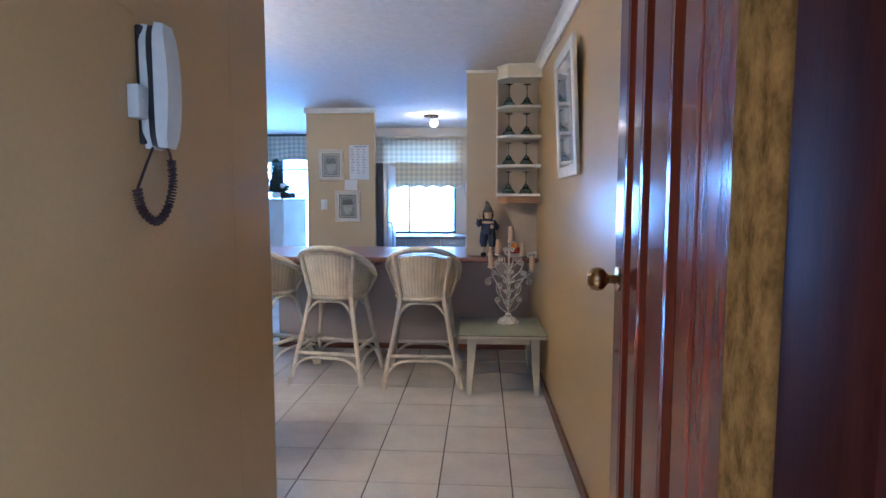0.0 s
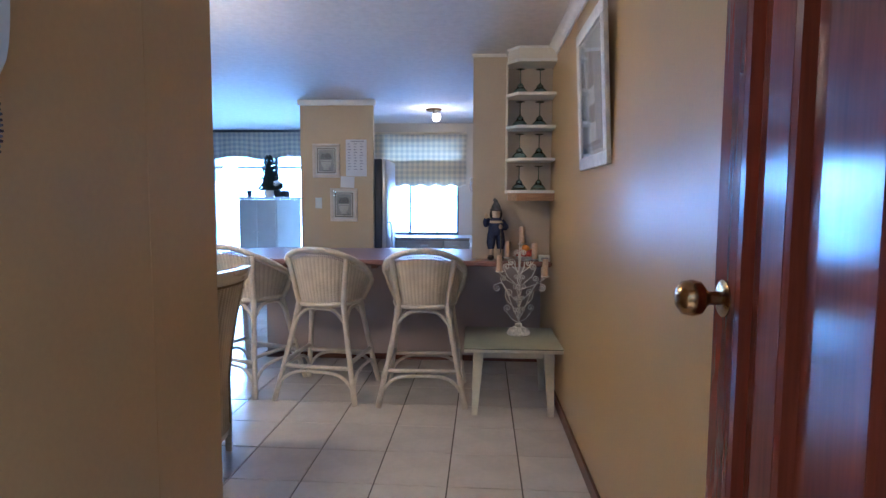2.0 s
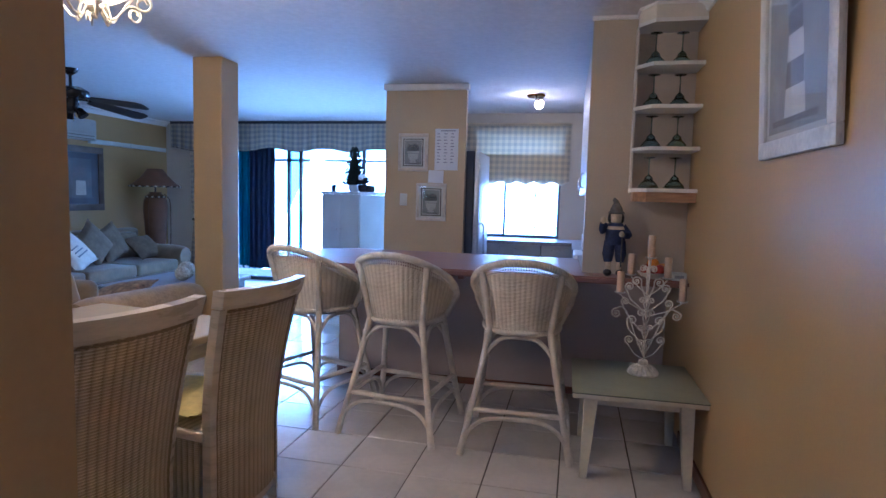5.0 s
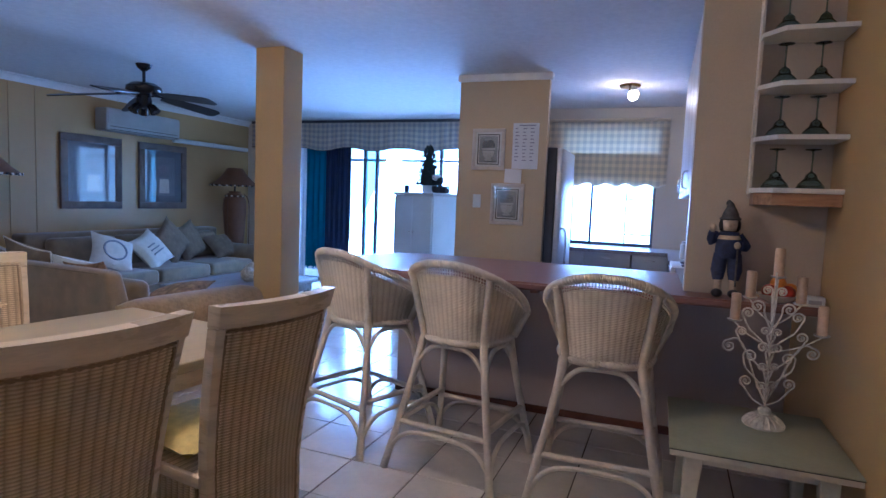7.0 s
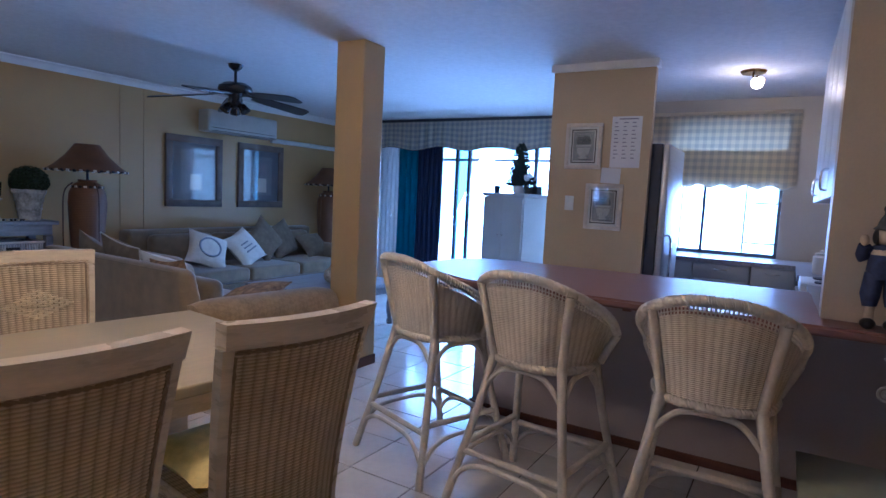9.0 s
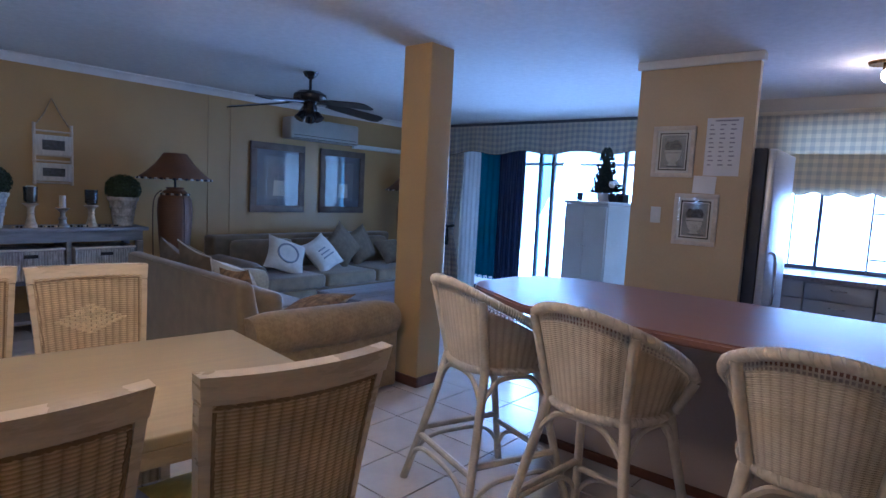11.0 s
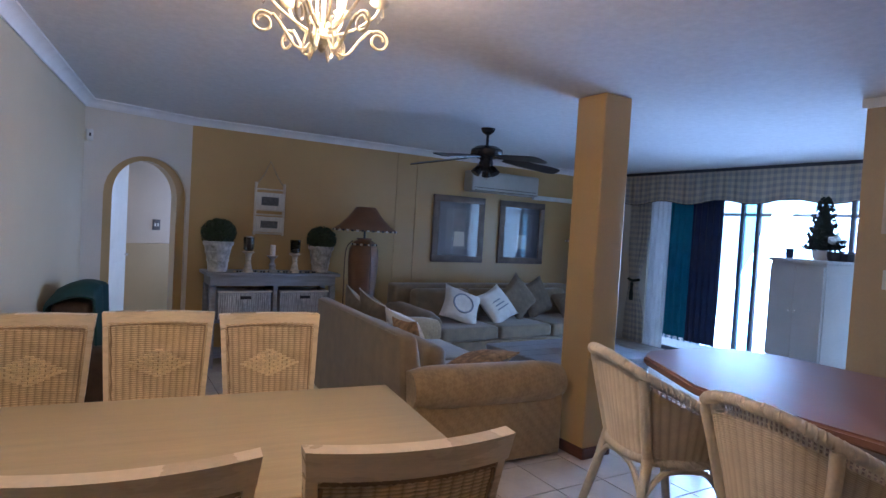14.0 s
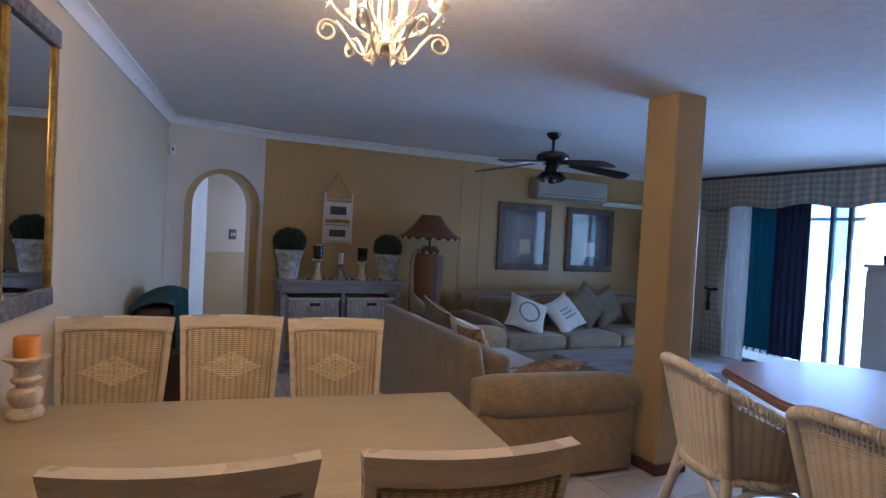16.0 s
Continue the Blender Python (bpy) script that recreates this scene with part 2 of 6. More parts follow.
def wall(name, a, b, thick, material, label, z0=0.0, z1=H, holes=()):
    """A wall from a to b in plan, its thickness to the left of that way; holes: (start, end, bottom, top) along it."""
    a, b = Vector((*a, 0)), Vector((*b, 0))
    length = (b - a).length
    bm = bmesh.new()
    xs = sorted({0.0, length, *[h[0] for h in holes], *[h[1] for h in holes]})
    for s0, s1 in zip(xs, xs[1:]):
        cut = [h for h in holes if h[0] <= s0 + 1e-6 and h[1] >= s1 - 1e-6]
        spans = [(z0, z1)] if not cut else [(z0, cut[0][2]), (cut[0][3], z1)]
        for p, q in spans:
            if q - p > 1e-4:
                box(bm, s0, s1, 0, thick, p, q)
    bmesh.ops.remove_doubles(bm, verts=bm.verts, dist=1e-5)
    ang = math.atan2((b - a).y, (b - a).x)
    bmesh.ops.transform(bm, verts=bm.verts, matrix=Matrix.Translation(a) @ Matrix.Rotation(ang, 4, "Z"))
    return structure(name, bm, material, label)


def cornice(bm, pts, size=0.075):
    """A cove along points at the ceiling; the room lies to the right of the way."""
    prof = [(0, 0), (0, -size), (0.012, -size), (size * 0.35, -size * 0.55), (size * 0.7, -size * 0.25), (size, -0.012), (size, 0)]
    pts = [Vector((*p, 0)) for p in pts]
    rings = []
    for i, p in enumerate(pts):
        d0 = (p - pts[i - 1]).normalized() if i else (pts[1] - p).normalized()
        d1 = (pts[i + 1] - p).normalized() if i < len(pts) - 1 else d0
        n0, n1 = Vector((d0.y, -d0.x, 0)), Vector((d1.y, -d1.x, 0))
        n = (n0 + n1).normalized()
        n /= max(0.3, n.dot(n0))
        rings.append([bm.verts.new(p + n * u + Vector((0, 0, H + v - 0.001))) for u, v in prof])
    for a, b in zip(rings, rings[1:]):
        for k in range(len(prof)):
            j = (k + 1) % len(prof)
            bm.faces.new((a[k], a[j], b[j], b[k]))
    bm.faces.new(rings[0])
    bm.faces.new(rings[-1][::-1])
    return bm


def skirting(bm, pts, height=0.075, thick=0.014):
    for p, q in zip(pts, pts[1:]):
        p, q = Vector((*p, 0)), Vector((*q, 0))
        d = q - p
        box(bm, 0, d.length, -thick, 0, 0, height, 0.003, 1, m=Matrix.Translation(p) @ Matrix.Rotation(math.atan2(d.y, d.x), 4, "Z"))
    return bm

# ---- structure ----
RX = 0.49                                  # face of the right-hand wall
FX = -6.50                                 # face of the far lounge wall
DOOR_Y = 9.28                              # face of the sliding-door wall
KIT_Y = 8.46                               # face of the kitchen window wall
ML, MR = Vector((-6.20, 2.41, 0)), Vector((-2.62, 1.94, 0))   # ends of the mirror wall
AR = Vector((FX, 3.32, 0))                 # end of the arch wall

floor = structure("floor", B(-9.0, 1.2, -1.6, 9.6, -0.2, -0.006), GROUT, "dark grout bed under the floor tiles")
# carried on over the porch as an added, unseen roof to block direct sun
structure("ceiling", B(-9.0, 1.2, -1.6, 9.55, H, H + 0.2), CEIL, "white textured plaster ceiling, with an added porch roof against sun")
wall("wall_right", (RX, 0.50), (RX, 8.7), -0.2, OCHRE, "satin ochre painted wall of the passage")
wall("wall_entrance_left", (-0.77, 0.32), (-1.6, 0.32), -0.18, OCHRE, "ochre wall beside the front door")
wall("wall_entrance_right", (1.1, 0.375), (0.30, 0.375), -0.12, OCHRE, "ochre wall behind the open front door")
wall("wall_entrance_over", (0.30, 0.32), (-0.65, 0.32), -0.18, OCHRE, "ochre wall over the front door", z0=2.10)
wall("wall_hall", (-0.62, 1.515), (-0.62, 0.40), -0.14, OCHRE, "satin ochre painted wall beside the entrance")
wall("wall_dining_return", (-0.76, 1.515), (-2.62, 1.515), 0.16, CREAM, "cream wall behind the dining table")
wall("wall_dining_step", (-2.62, 1.515), (-2.62, 1.94), 0.16, CREAM, "short cream step in the dining wall")
wall("wall_mirror", MR.xy, ML.xy, 0.16, CREAM, "cream painted dining wall")
wall("wall_far", (FX, 3.32), (FX, 9.5), 0.2, OCHRE, "ochre painted far lounge wall")
wall("wall_sliding_door", (-1.99, DOOR_Y), (FX, DOOR_Y), -0.2, PALE, "pale wall round the sliding door", holes=[(0.40, 3.75, 0.0, 2.10)])
wall("wall_kitchen_side", (-1.80, 6.622), (-1.80, 9.27), 0.18, PALE, "wall between kitchen and lounge")
wall("wall_kitchen_window", (RX, KIT_Y), (-1.80, KIT_Y), -0.2, PALE, "kitchen wall round the window", holes=[(0.78, 1.82, 0.88, 2.20)])
wall("wall_stub", (-0.09, 4.68), (RX, 4.68), 0.14, mat("stone_wall_paint", (0.52, 0.44, 0.33), 0.45, var=0.05, scale=1.6, bump=0.1, fine=90), "narrow pale wall end over the bar", z0=0.935)
structure("wall_pillar", B(-1.96, -1.165, 6.55, 6.62, 0, H, 0.004), mat("beige_wall_paint", (0.50, 0.37, 0.21), 0.42, var=0.05, scale=1.6, bump=0.10, fine=90), "wide ochre pillar between lounge and kitchen")
structure("column", B(-3.21, -2.95, 5.33, 5.58, 0, H, 0.010), OCHRE, "square ochre column")
structure("bar_base", B(-1.87, RX, 5.20, 5.40, 0, 0.89, 0.004), mat("mauve_grey_wall_paint", (0.42, 0.35, 0.32), 0.5, var=0.06, scale=1.6, bump=0.1, fine=90), "mauve grey painted base of the bar")

# the arched opening
along = (AR - ML).normalized()
length, o0, o1, spring, crown = (AR - ML).length, 0.165, 0.925, 1.63, 2.0
outline = [(0, 0), (o0, 0), (o0, spring)]
for k in range(1, 16):
    a = math.pi * (1 - k / 16)
    outline.append(((o0 + o1) / 2 + (o1 - o0) / 2 * math.cos(a), spring + (crown - spring) * math.sin(a)))
outline += [(o1, spring), (o1, 0), (length, 0), (length, H), (0, H)]
bm = bmesh.new()
front = [bm.verts.new((u, 0, z)) for u, z in outline]
face = bm.faces.new(front)
got = bmesh.ops.extrude_face_region(bm, geom=[face])["geom"]
bmesh.ops.translate(bm, verts=[v for v in got if isinstance(v, bmesh.types.BMVert)], vec=(0, 0.18, 0))
bmesh.ops.triangulate(bm, faces=[f for f in bm.faces if len(f.verts) > 4])
bmesh.ops.transform(bm, verts=bm.verts, matrix=Matrix.Translation(ML) @ Matrix.Rotation(math.atan2(along.y, along.x), 4, "Z"))
structure("wall_arch", bm, PALE, "pale wall with an arched opening")
out = Vector((-along.y, along.x, 0))       # away from the room
lining = []                                # a flat ochre band inside the opening
for w in (0.0, 0.085):
    c, hw, rise = (o0 + o1) / 2, (o1 - o0) / 2 - w, crown - spring - w * 0.5
    lining.append([(c - hw, 0.0), (c - hw, spring * 0.5), (c - hw, spring)] + [(c - hw * math.cos(math.pi * k / 16), spring + rise * math.sin(math.pi * k / 16)) for k in range(1, 16)] + [(c + hw, spring), (c + hw, spring * 0.5), (c + hw, 0.0)])
bm = bmesh.new()
for p, q, p2, q2 in zip(lining[0], lining[0][1:], lining[1], lining[1][1:]):
    quad = [(p[0], p[1]), (q[0], q[1]), (q2[0], q2[1]), (p2[0], p2[1])]
    near = [bm.verts.new(ML + along * u + out * 0.035 + Vector((0, 0, z))) for u, z in quad]
    far = [bm.verts.new(ML + along * u + out * 0.150 + Vector((0, 0, z))) for u, z in quad]
    bm.faces.new(near)
    bm.faces.new(far[::-1])
    bm.faces.new((near[0], far[0], far[1], near[1]))
    bm.faces.new((near[3], near[2], far[2], far[3]))
bmesh.ops.remove_doubles(bm, verts=bm.verts, dist=1e-5)
structure("trim_arch", bm, OCHRE, "ochre band lining the arch")
back = ML + out * 1.05
wall("wall_passage", (back - along * 0.8).xy, (back + along * 1.6).xy, 0.12, mat("warm_pale_wall_paint", (0.60, 0.52, 0.42), 0.5, var=0.05, scale=1.6, bump=0.1, fine=90), "pale upper wall of the passage", z0=1.124)
wall("wall_passage_dado", (back - along * 0.8 - out * 0.006).xy, (back + along * 1.6 - out * 0.006).xy, 0.126, mat("tan_dado_paint", (0.48, 0.37, 0.22), 0.45, var=0.05, scale=1.6, bump=0.1, fine=90), "tan dado of the passage wall", z1=1.12)

bm = bmesh.new()
skirting(bm, [(RX, 4.50), (RX, 1.25)])
skirting(bm, [(RX, 5.20), (-1.87, 5.20)][::-1], 0.05)
skirting(bm, [(-1.87, 5.40), (-1.87, 5.20)], 0.05)
skirting(bm, [(-1.96, 6.55), (-1.165, 6.55)])
skirting(bm, [(-3.225, 5.33), (-2.935, 5.33)])
skirting(bm, [(-2.95, 5.33), (-2.95, 5.58)])
skirting(bm, [(-3.21, 5.58), (-3.21, 5.33)])
skirting(bm, [(-0.62, 0.5), (-0.62, 1.515)])
skirting(bm, [ML.xy, MR.xy])
skirting(bm, [(FX, 9.2), (FX, 3.32)])
structure("baseboard", bm, SKIRT, "red-brown wooden skirting board")

bm = bmesh.new()
cornice(bm, [(-0.10, 4.68), (RX, 4.68)], 0.02)
cornice(bm, [(RX, 4.68), (RX, 0.5)], 0.06)
cornice(bm, [MR.xy, ML.xy, AR.xy, (FX, DOOR_Y)])
box(bm, -1.982, -1.143, 6.528, 6.62, H - 0.062, H - 0.001, 0.008)
structure("trim_cornice", bm, CORNICE, "white coved ceiling cornice", True)

# thin raised joint strips on the far and entrance walls
bm = bmesh.new()
for y in (5.62, 5.89):
    box(bm, FX, FX + 0.008, y - 0.009, y + 0.009, 0.1, H - 0.08)
box(bm, -0.622, -0.6193, 1.268, 1.272, 0.08, H - 0.01)
structure("trim_wall_joints", bm, OCHRE, "thin vertical cover strips on the ochre wall")

# ---- outside ----
PAVE = mat("pale_paving", (0.60, 0.60, 0.58), 0.8, var=0.1, scale=3)
RENDERW = mat("white_render", (0.82, 0.82, 0.80), 0.8, var=0.04, scale=2)
structure("ground", B(-40, 40, 9.48, 70, -0.3, -0.03), PAVE, "pale paved terrace")
# unseen porch ground, darkened so less sun bounces onto the hall wall
structure("ground_porch", B(-6, 6, -12, -1.6, -0.3, -0.03), mat("dark_unseen_paving", (0.10, 0.09, 0.08), 0.8, var=0.15, scale=3), "unseen porch ground, kept dark to cut bounced light")
structure("ground_lot", B(-60, 60, -60, 90, -0.6, -0.32), mat("dry_lawn", (0.16, 0.15, 0.08), 0.95, var=0.3, scale=2), "plain ground round the house")
# no real wall: an emitting sheet stands in for the bright daylight outside
structure("backdrop_terrace_wall", B(-12.0, 5.0, 13.0, 13.2, -0.03, 3.4), glow("glowing_daylight_sheet", (0.44, 0.75, 1.0), 2.6), "glowing pale blue backdrop standing in for bright daylight")
# added out of view: blocks low sun and reflects daylight into the porch
structure("backdrop_porch_wall", B(-3.0, 3.0, -4.2, -4.0, -0.03, 2.6), RENDERW, "added unseen white wall that blocks sun and lights the porch")

# ---- front door and frame ----
bm = B(-0.69, -0.635, 0.28, 0.398, 0, 2.12, 0.006)
box(bm, 0.224, 0.266, 0.408, 0.502, 0, 2.12, 0.010)
box(bm, -0.618, 0.224, 0.30, 0.502, 2.07, 2.12, 0.006)
structure("door_frame", bm, JAMB, "worn golden timber door frame", True)
bm = B(0.229, 0.72, 0.27, 0.404, 0, 2.12, 0.012)
structure("trim_door_outer", bm, mat("dark_red_stained_timber", (0.05, 0.011, 0.006), 0.55, spec=0.05, var=0.3, scale=6, bump=0.1, stretch=(5, 5, 0.6)), "dark mahogany outer door lining", True)

door = thing("front_door", "open varnished mahogany front door with vertical grooved panels", "door", pose(0.276, 0.505, 0, 0, 0, 88.4))
L = 0.70
part("leaf", B(0, L, -0.042, 0, 0.012, 2.05, 0.003), MAHOG, door)
# flat boards, each rising from the one before by a sloped moulding
for u0, u1 in ((0.004, 0.191), (0.196, 0.270), (0.337, 0.434), (0.502, 0.558), (0.627, L - 0.001)):
    part("panel_board", B(u0, u1, -0.004, 0.012, 0.016, 2.046, 0.0012, 1), MAHOG, door)
for u0, u1 in ((0.2705, 0.3365), (0.4345, 0.5015), (0.5585, 0.6265)):
    part("moulding", prism(bmesh.new(), [(u0, -0.002), (u1, -0.002), (u1, 0.0118), (u1 - 0.012, 0.0105), (u0 + 0.020, -0.0165), (u0 + 0.002, -0.018)], 0.016, 2.046), MAHOG, door, smooth=False)
BRASS = mat("aged_brass", (0.42, 0.24, 0.09), 0.22, metal=1.0, var=0.2, scale=30, bump=0.05)
kn = part("knob", lathe(bmesh.new(), [(0.010, 0.0), (0.010, 0.022), (0.014, 0.026), (0.024, 0.034), (0.0265, 0.046), (0.024, 0.058), (0.014, 0.066), (0.004, 0.068)]), BRASS, door, "round brass door knob")
kn.matrix_basis = pose(0.664, 0.011, 1.23, -90, 0, 0)
rose = part("rose_plate", lathe(bmesh.new(), [(0.027, 0.0), (0.027, 0.003), (0.018, 0.007)]), BRASS, kn, "round brass rose")
for z in (0.3, 1.75):
    part("hinge", lathe(bmesh.new(), [(0.007, z), (0.007, z + 0.10)], 10), BRASS, door, "brass hinge")

# ---- sliding door, kitchen window ----
WALU = mat("white_aluminium", (0.8, 0.8, 0.8), 0.4, bump=0)
sd = structure("door_sliding", B(-5.72, -2.39, 9.36, 9.42, 2.05, 2.10), ALU, "dark framed aluminium sliding door onto the terrace")
for x in (-5.70, -4.42, -4.22, -3.2, -2.41):
    part("stile", B(x - 0.024, x + 0.024, 9.35, 9.41, 0, 2.05, 0.004), ALU, sd)
part("bottom_rail", B(-5.70, -2.40, 9.35, 9.43, 0, 0.05, 0.004), ALU, sd)
part("transom", B(-5.70, -2.40, 9.44, 9.47, 1.86, 1.90), mat("white_aluminium", (0.8, 0.8, 0.8), 0.4, bump=0), sd)
part("door_handle", B(-4.20, -4.17, 9.31, 9.355, 0.92, 1.12, 0.006), ALU, sd, "black pull handle")
for x0, x1 in ((-5.67, -4.45), (-4.19, -3.23), (-3.17, -2.44)):
    g = part("pane", B(x0, x1, 9.378, 9.384, 0.05, 2.05), GLASS, sd, smooth=False)
    g.visible_shadow = False
g = part("pane", B(-4.394, -4.246, 9.386, 9.392, 0.05, 2.05), glass("tinted_glass", (0.50, 0.84, 0.96)), sd, "blue tinted overlapping pane", smooth=False)
g.visible_shadow = False
win = structure("window_1", B(-1.33, -0.29, KIT_Y + 0.06, KIT_Y + 0.10, 0.88, 0.92), ALU, "kitchen window with slim frames over the worktop")
for x, w, mt in ((-1.31, 0.010, WALU), (-1.20, 0.006, WALU), (-0.985, 0.014, ALU), (-0.60, 0.008, WALU), (-0.305, 0.014, ALU)):
    part("window_frame", B(x - w, x + w, KIT_Y + 0.06, KIT_Y + 0.10, 0.90, 2.20), mt, win)
for z in (1.02, 1.42):
    part("window_frame", B(-0.60, -0.31, KIT_Y + 0.065, KIT_Y + 0.095, z - 0.008, z + 0.008), WALU, win)
part("window_frame", B(-1.33, -0.29, KIT_Y + 0.062, KIT_Y + 0.098, 2.17, 2.20), ALU, win)
g = part("pane", B(-1.29, -0.33, KIT_Y + 0.078, KIT_Y + 0.083, 0.92, 2.17), GLASS, win, smooth=False)
g.visible_shadow = False
part("window_sill", B(-1.36, -0.26, KIT_Y - 0.03, KIT_Y + 0.06, 0.862, 0.882, 0.004), WHITE, win)

# ---- bar ----
bar = thing("bar_counter", "reddish polished timber bar counter with an angled end", "bar counter")
bm = prism(bmesh.new(), [(RX - 0.002, 4.50), (RX - 0.002, 4.678), (-0.092, 4.678), (-0.092, 5.56), (-1.85, 5.56), (-2.06, 5.44), (-2.13, 5.25), (-2.14, 4.90), (-2.06, 4.77), (-1.62, 4.52), (-1.54, 4.50)], 0.892, 0.932)
bmesh.ops.bevel(bm, geom=[e for e in bm.edges if abs(e.verts[0].co.z - e.verts[1].co.z) < 1e-4], offset=0.010, segments=3, affect="EDGES")
part("top", bm, BARTOP, bar)
for x in (-1.55, -0.85, -0.2):
    part("bracket", prism(bmesh.new(), [(x - 0.02, 4.75), (x + 0.02, 4.75), (x + 0.02, 5.198), (x - 0.02, 5.198)], 0.84, 0.891), BARTOP, bar)

# ---- woven cane materials ----
def wicker(name, colour, dark, sx=0.028, sz=0.0075, rough=0.55):
    """Woven cane by the sheet's own metres: upright stakes in pairs, fine rows across."""
    m = mat(name, colour, rough, var=0.12, scale=8, bump=0.1, fine=80)
    nt = m.node_tree
    b = nt.nodes["Principled BSDF"]
    tc = nt.nodes.new("ShaderNodeTexCoord")
    sep = nt.nodes.new("ShaderNodeSeparateXYZ")
    nt.links.new(tc.outputs["UV"], sep.inputs[0])

    def op(kind, a, b2=None, c=None):
        n = nt.nodes.new("ShaderNodeMath")
        n.operation = kind
        for i, v in enumerate((a, b2, c)):
            if v is None:
                continue
            if isinstance(v, (int, float)):
                n.inputs[i].default_value = v
            else:
                nt.links.new(v, n.inputs[i])
        return n.outputs[0]
    u, v = sep.outputs[0], sep.outputs[1]
    su = op("SINE", op("MULTIPLY", u, 2 * math.pi / sx))
    sv = op("SINE", op("MULTIPLY_ADD", v, 2 * math.pi / sz, -math.pi / 2))
    stake = op("POWER", op("ABSOLUTE", su), 0.7)
    rows = op("MULTIPLY_ADD", sv, 0.5, 0.5)
    height = op("MULTIPLY", op("MULTIPLY_ADD", stake, 0.80, 0.20), op("MULTIPLY_ADD", rows, 0.65, 0.35))
    mix = nt.nodes.new("ShaderNodeMixRGB")
    old = b.inputs["Base Color"].links[0].from_socket
    # low places between strands go dark: crevice shade put into the colour
    mask = op("POWER", height, 0.60)
    nt.links.new(mask, mix.inputs[0])
    mix.inputs[1].default_value = (*dark, 1)
    nt.links.new(old, mix.inputs[2])
    nt.links.new(mix.outputs[0], b.inputs["Base Color"])
    bp = nt.nodes.new("ShaderNodeBump")
    bp.inputs["Strength"].default_value, bp.inputs["Distance"].default_value = 0.35, 0.002
    nt.links.new(height, bp.inputs["Height"])
    nt.links.new(bp.outputs[0], b.inputs["Normal"])
    return m


WCANE = wicker("white_painted_cane", (0.82, 0.74, 0.60), (0.42, 0.33, 0.24), 0.056, 0.0078)
WPOLE = mat("cream_painted_rattan_pole", (0.68, 0.61, 0.50), 0.42, var=0.10, scale=14, bump=0.15, fine=70)
NCANE = wicker("natural_cane", (0.78, 0.62, 0.39), (0.17, 0.105, 0.055), 0.056, 0.0078)
NWOOD = mat("limewashed_timber", (0.68, 0.57, 0.41), 0.28, var=0.08, scale=5, bump=0.08, fine=40, stretch=(1, 1, 6))
TWOOD = mat("limewashed_table_timber", (0.43, 0.34, 0.19), 0.34, var=0.06, scale=3, bump=0.03, fine=24, stretch=(9, 0.7, 9))


def braid(bm, path, r=0.011, turns=26, seg=5):
    """Two strands wound round a path."""
    path = [Vector(p) for p in path]
    n = len(path)
    for ph in (0, math.pi):
        pts = []
        for i, p in enumerate(path):
            d = (path[min(i + 1, n - 1)] - path[max(i - 1, 0)]).normalized()
            a = d.cross(Vector((0.13, 0.2, 1))).normalized()
            b = d.cross(a)
            w = ph + 2 * math.pi * turns * i / (n - 1)
            pts.append(p + (a * math.cos(w) + b * math.sin(w)) * r * 0.8)
        tube(bm, pts, r, seg)
    return bm


def weave(bm, f, u0, u1, v0, v1, ribs, rows, normal, amp=0.0042, row=0.0013):
    """A woven surface over f(u, v) with real relief: upright ribs, and strands that bulge over them."""
    uv = bm.loops.layers.uv.verify()
    nu, nv = ribs * 4, rows * 2
    grid = []
    for i in range(nu + 1):
        u = u0 + (u1 - u0) * i / nu
        rib = (0.0, 0.75, 1.0, 0.75)[i % 4]
        n = normal(u)
        grid.append([bm.verts.new(f(u, v0 + (v1 - v0) * j / nv) + n * (amp * (rib - 0.4) + row * (1 if j % 2 else -1) * (1 - 0.5 * rib))) for j in range(nv + 1)])
    for i in range(nu):
        for j in range(nv):
            fc = bm.faces.new((grid[i][j], grid[i + 1][j], grid[i + 1][j + 1], grid[i][j + 1]))
            for lp, (p, q) in zip(fc.loops, ((i, j), (i + 1, j), (i + 1, j + 1), (i, j + 1))):
                lp[uv].uv = (p / 4 * 0.028, q / 2 * 0.0078)
    return bm


# ---- bar stools ----
U = curve([(-0.262, 0.17, 0), (-0.270, 0.02, 0), (-0.224, -0.135, 0), (-0.125, -0.215, 0), (0, -0.235, 0), (0.125, -0.215, 0), (0.224, -0.135, 0), (0.270, 0.02, 0), (0.262, 0.17, 0)], 10)


def shell(s, v):
    """A point on the stool's back: s 0 to 1 round it, v 0 to 1 up it."""
    k = s * (len(U) - 1)
    i = min(int(k), len(U) - 2)
    p = U[i].lerp(U[i + 1], k - i)
    side = abs(2 * s - 1)
    top = 1.05 - 0.25 * max(0.0, (side - 0.08) / 0.92) ** 1.7
    w = 0.76 + 0.24 * v
    return Vector((p.x * w, p.y * w - 0.025 * v, 0.660 + (top - 0.010 - 0.660) * v))


stool = thing("bar_stool", "cream painted rattan bar stool with a woven cane tub back", "bar stool", group="stools at the bar")


def shell_out(s):
    a, b = shell(max(s - 0.01, 0), 0.5), shell(min(s + 0.01, 1), 0.5)
    d = b - a
    return Vector((d.y, -d.x, 0)).normalized()


part("backrest", weave(bmesh.new(), shell, 0.0, 1.0, 0.0, 0.87, 34, 44, shell_out, 0.0030, 0.0022), WCANE, stool, "woven cane tub back")
bm = bmesh.new()
for k in range(71):
    s = 0.03 + 0.94 * k / 70
    tube(bm, [shell(s, 0.86), shell(s, 0.93), shell(s, 1.0)], 0.0036, 4)
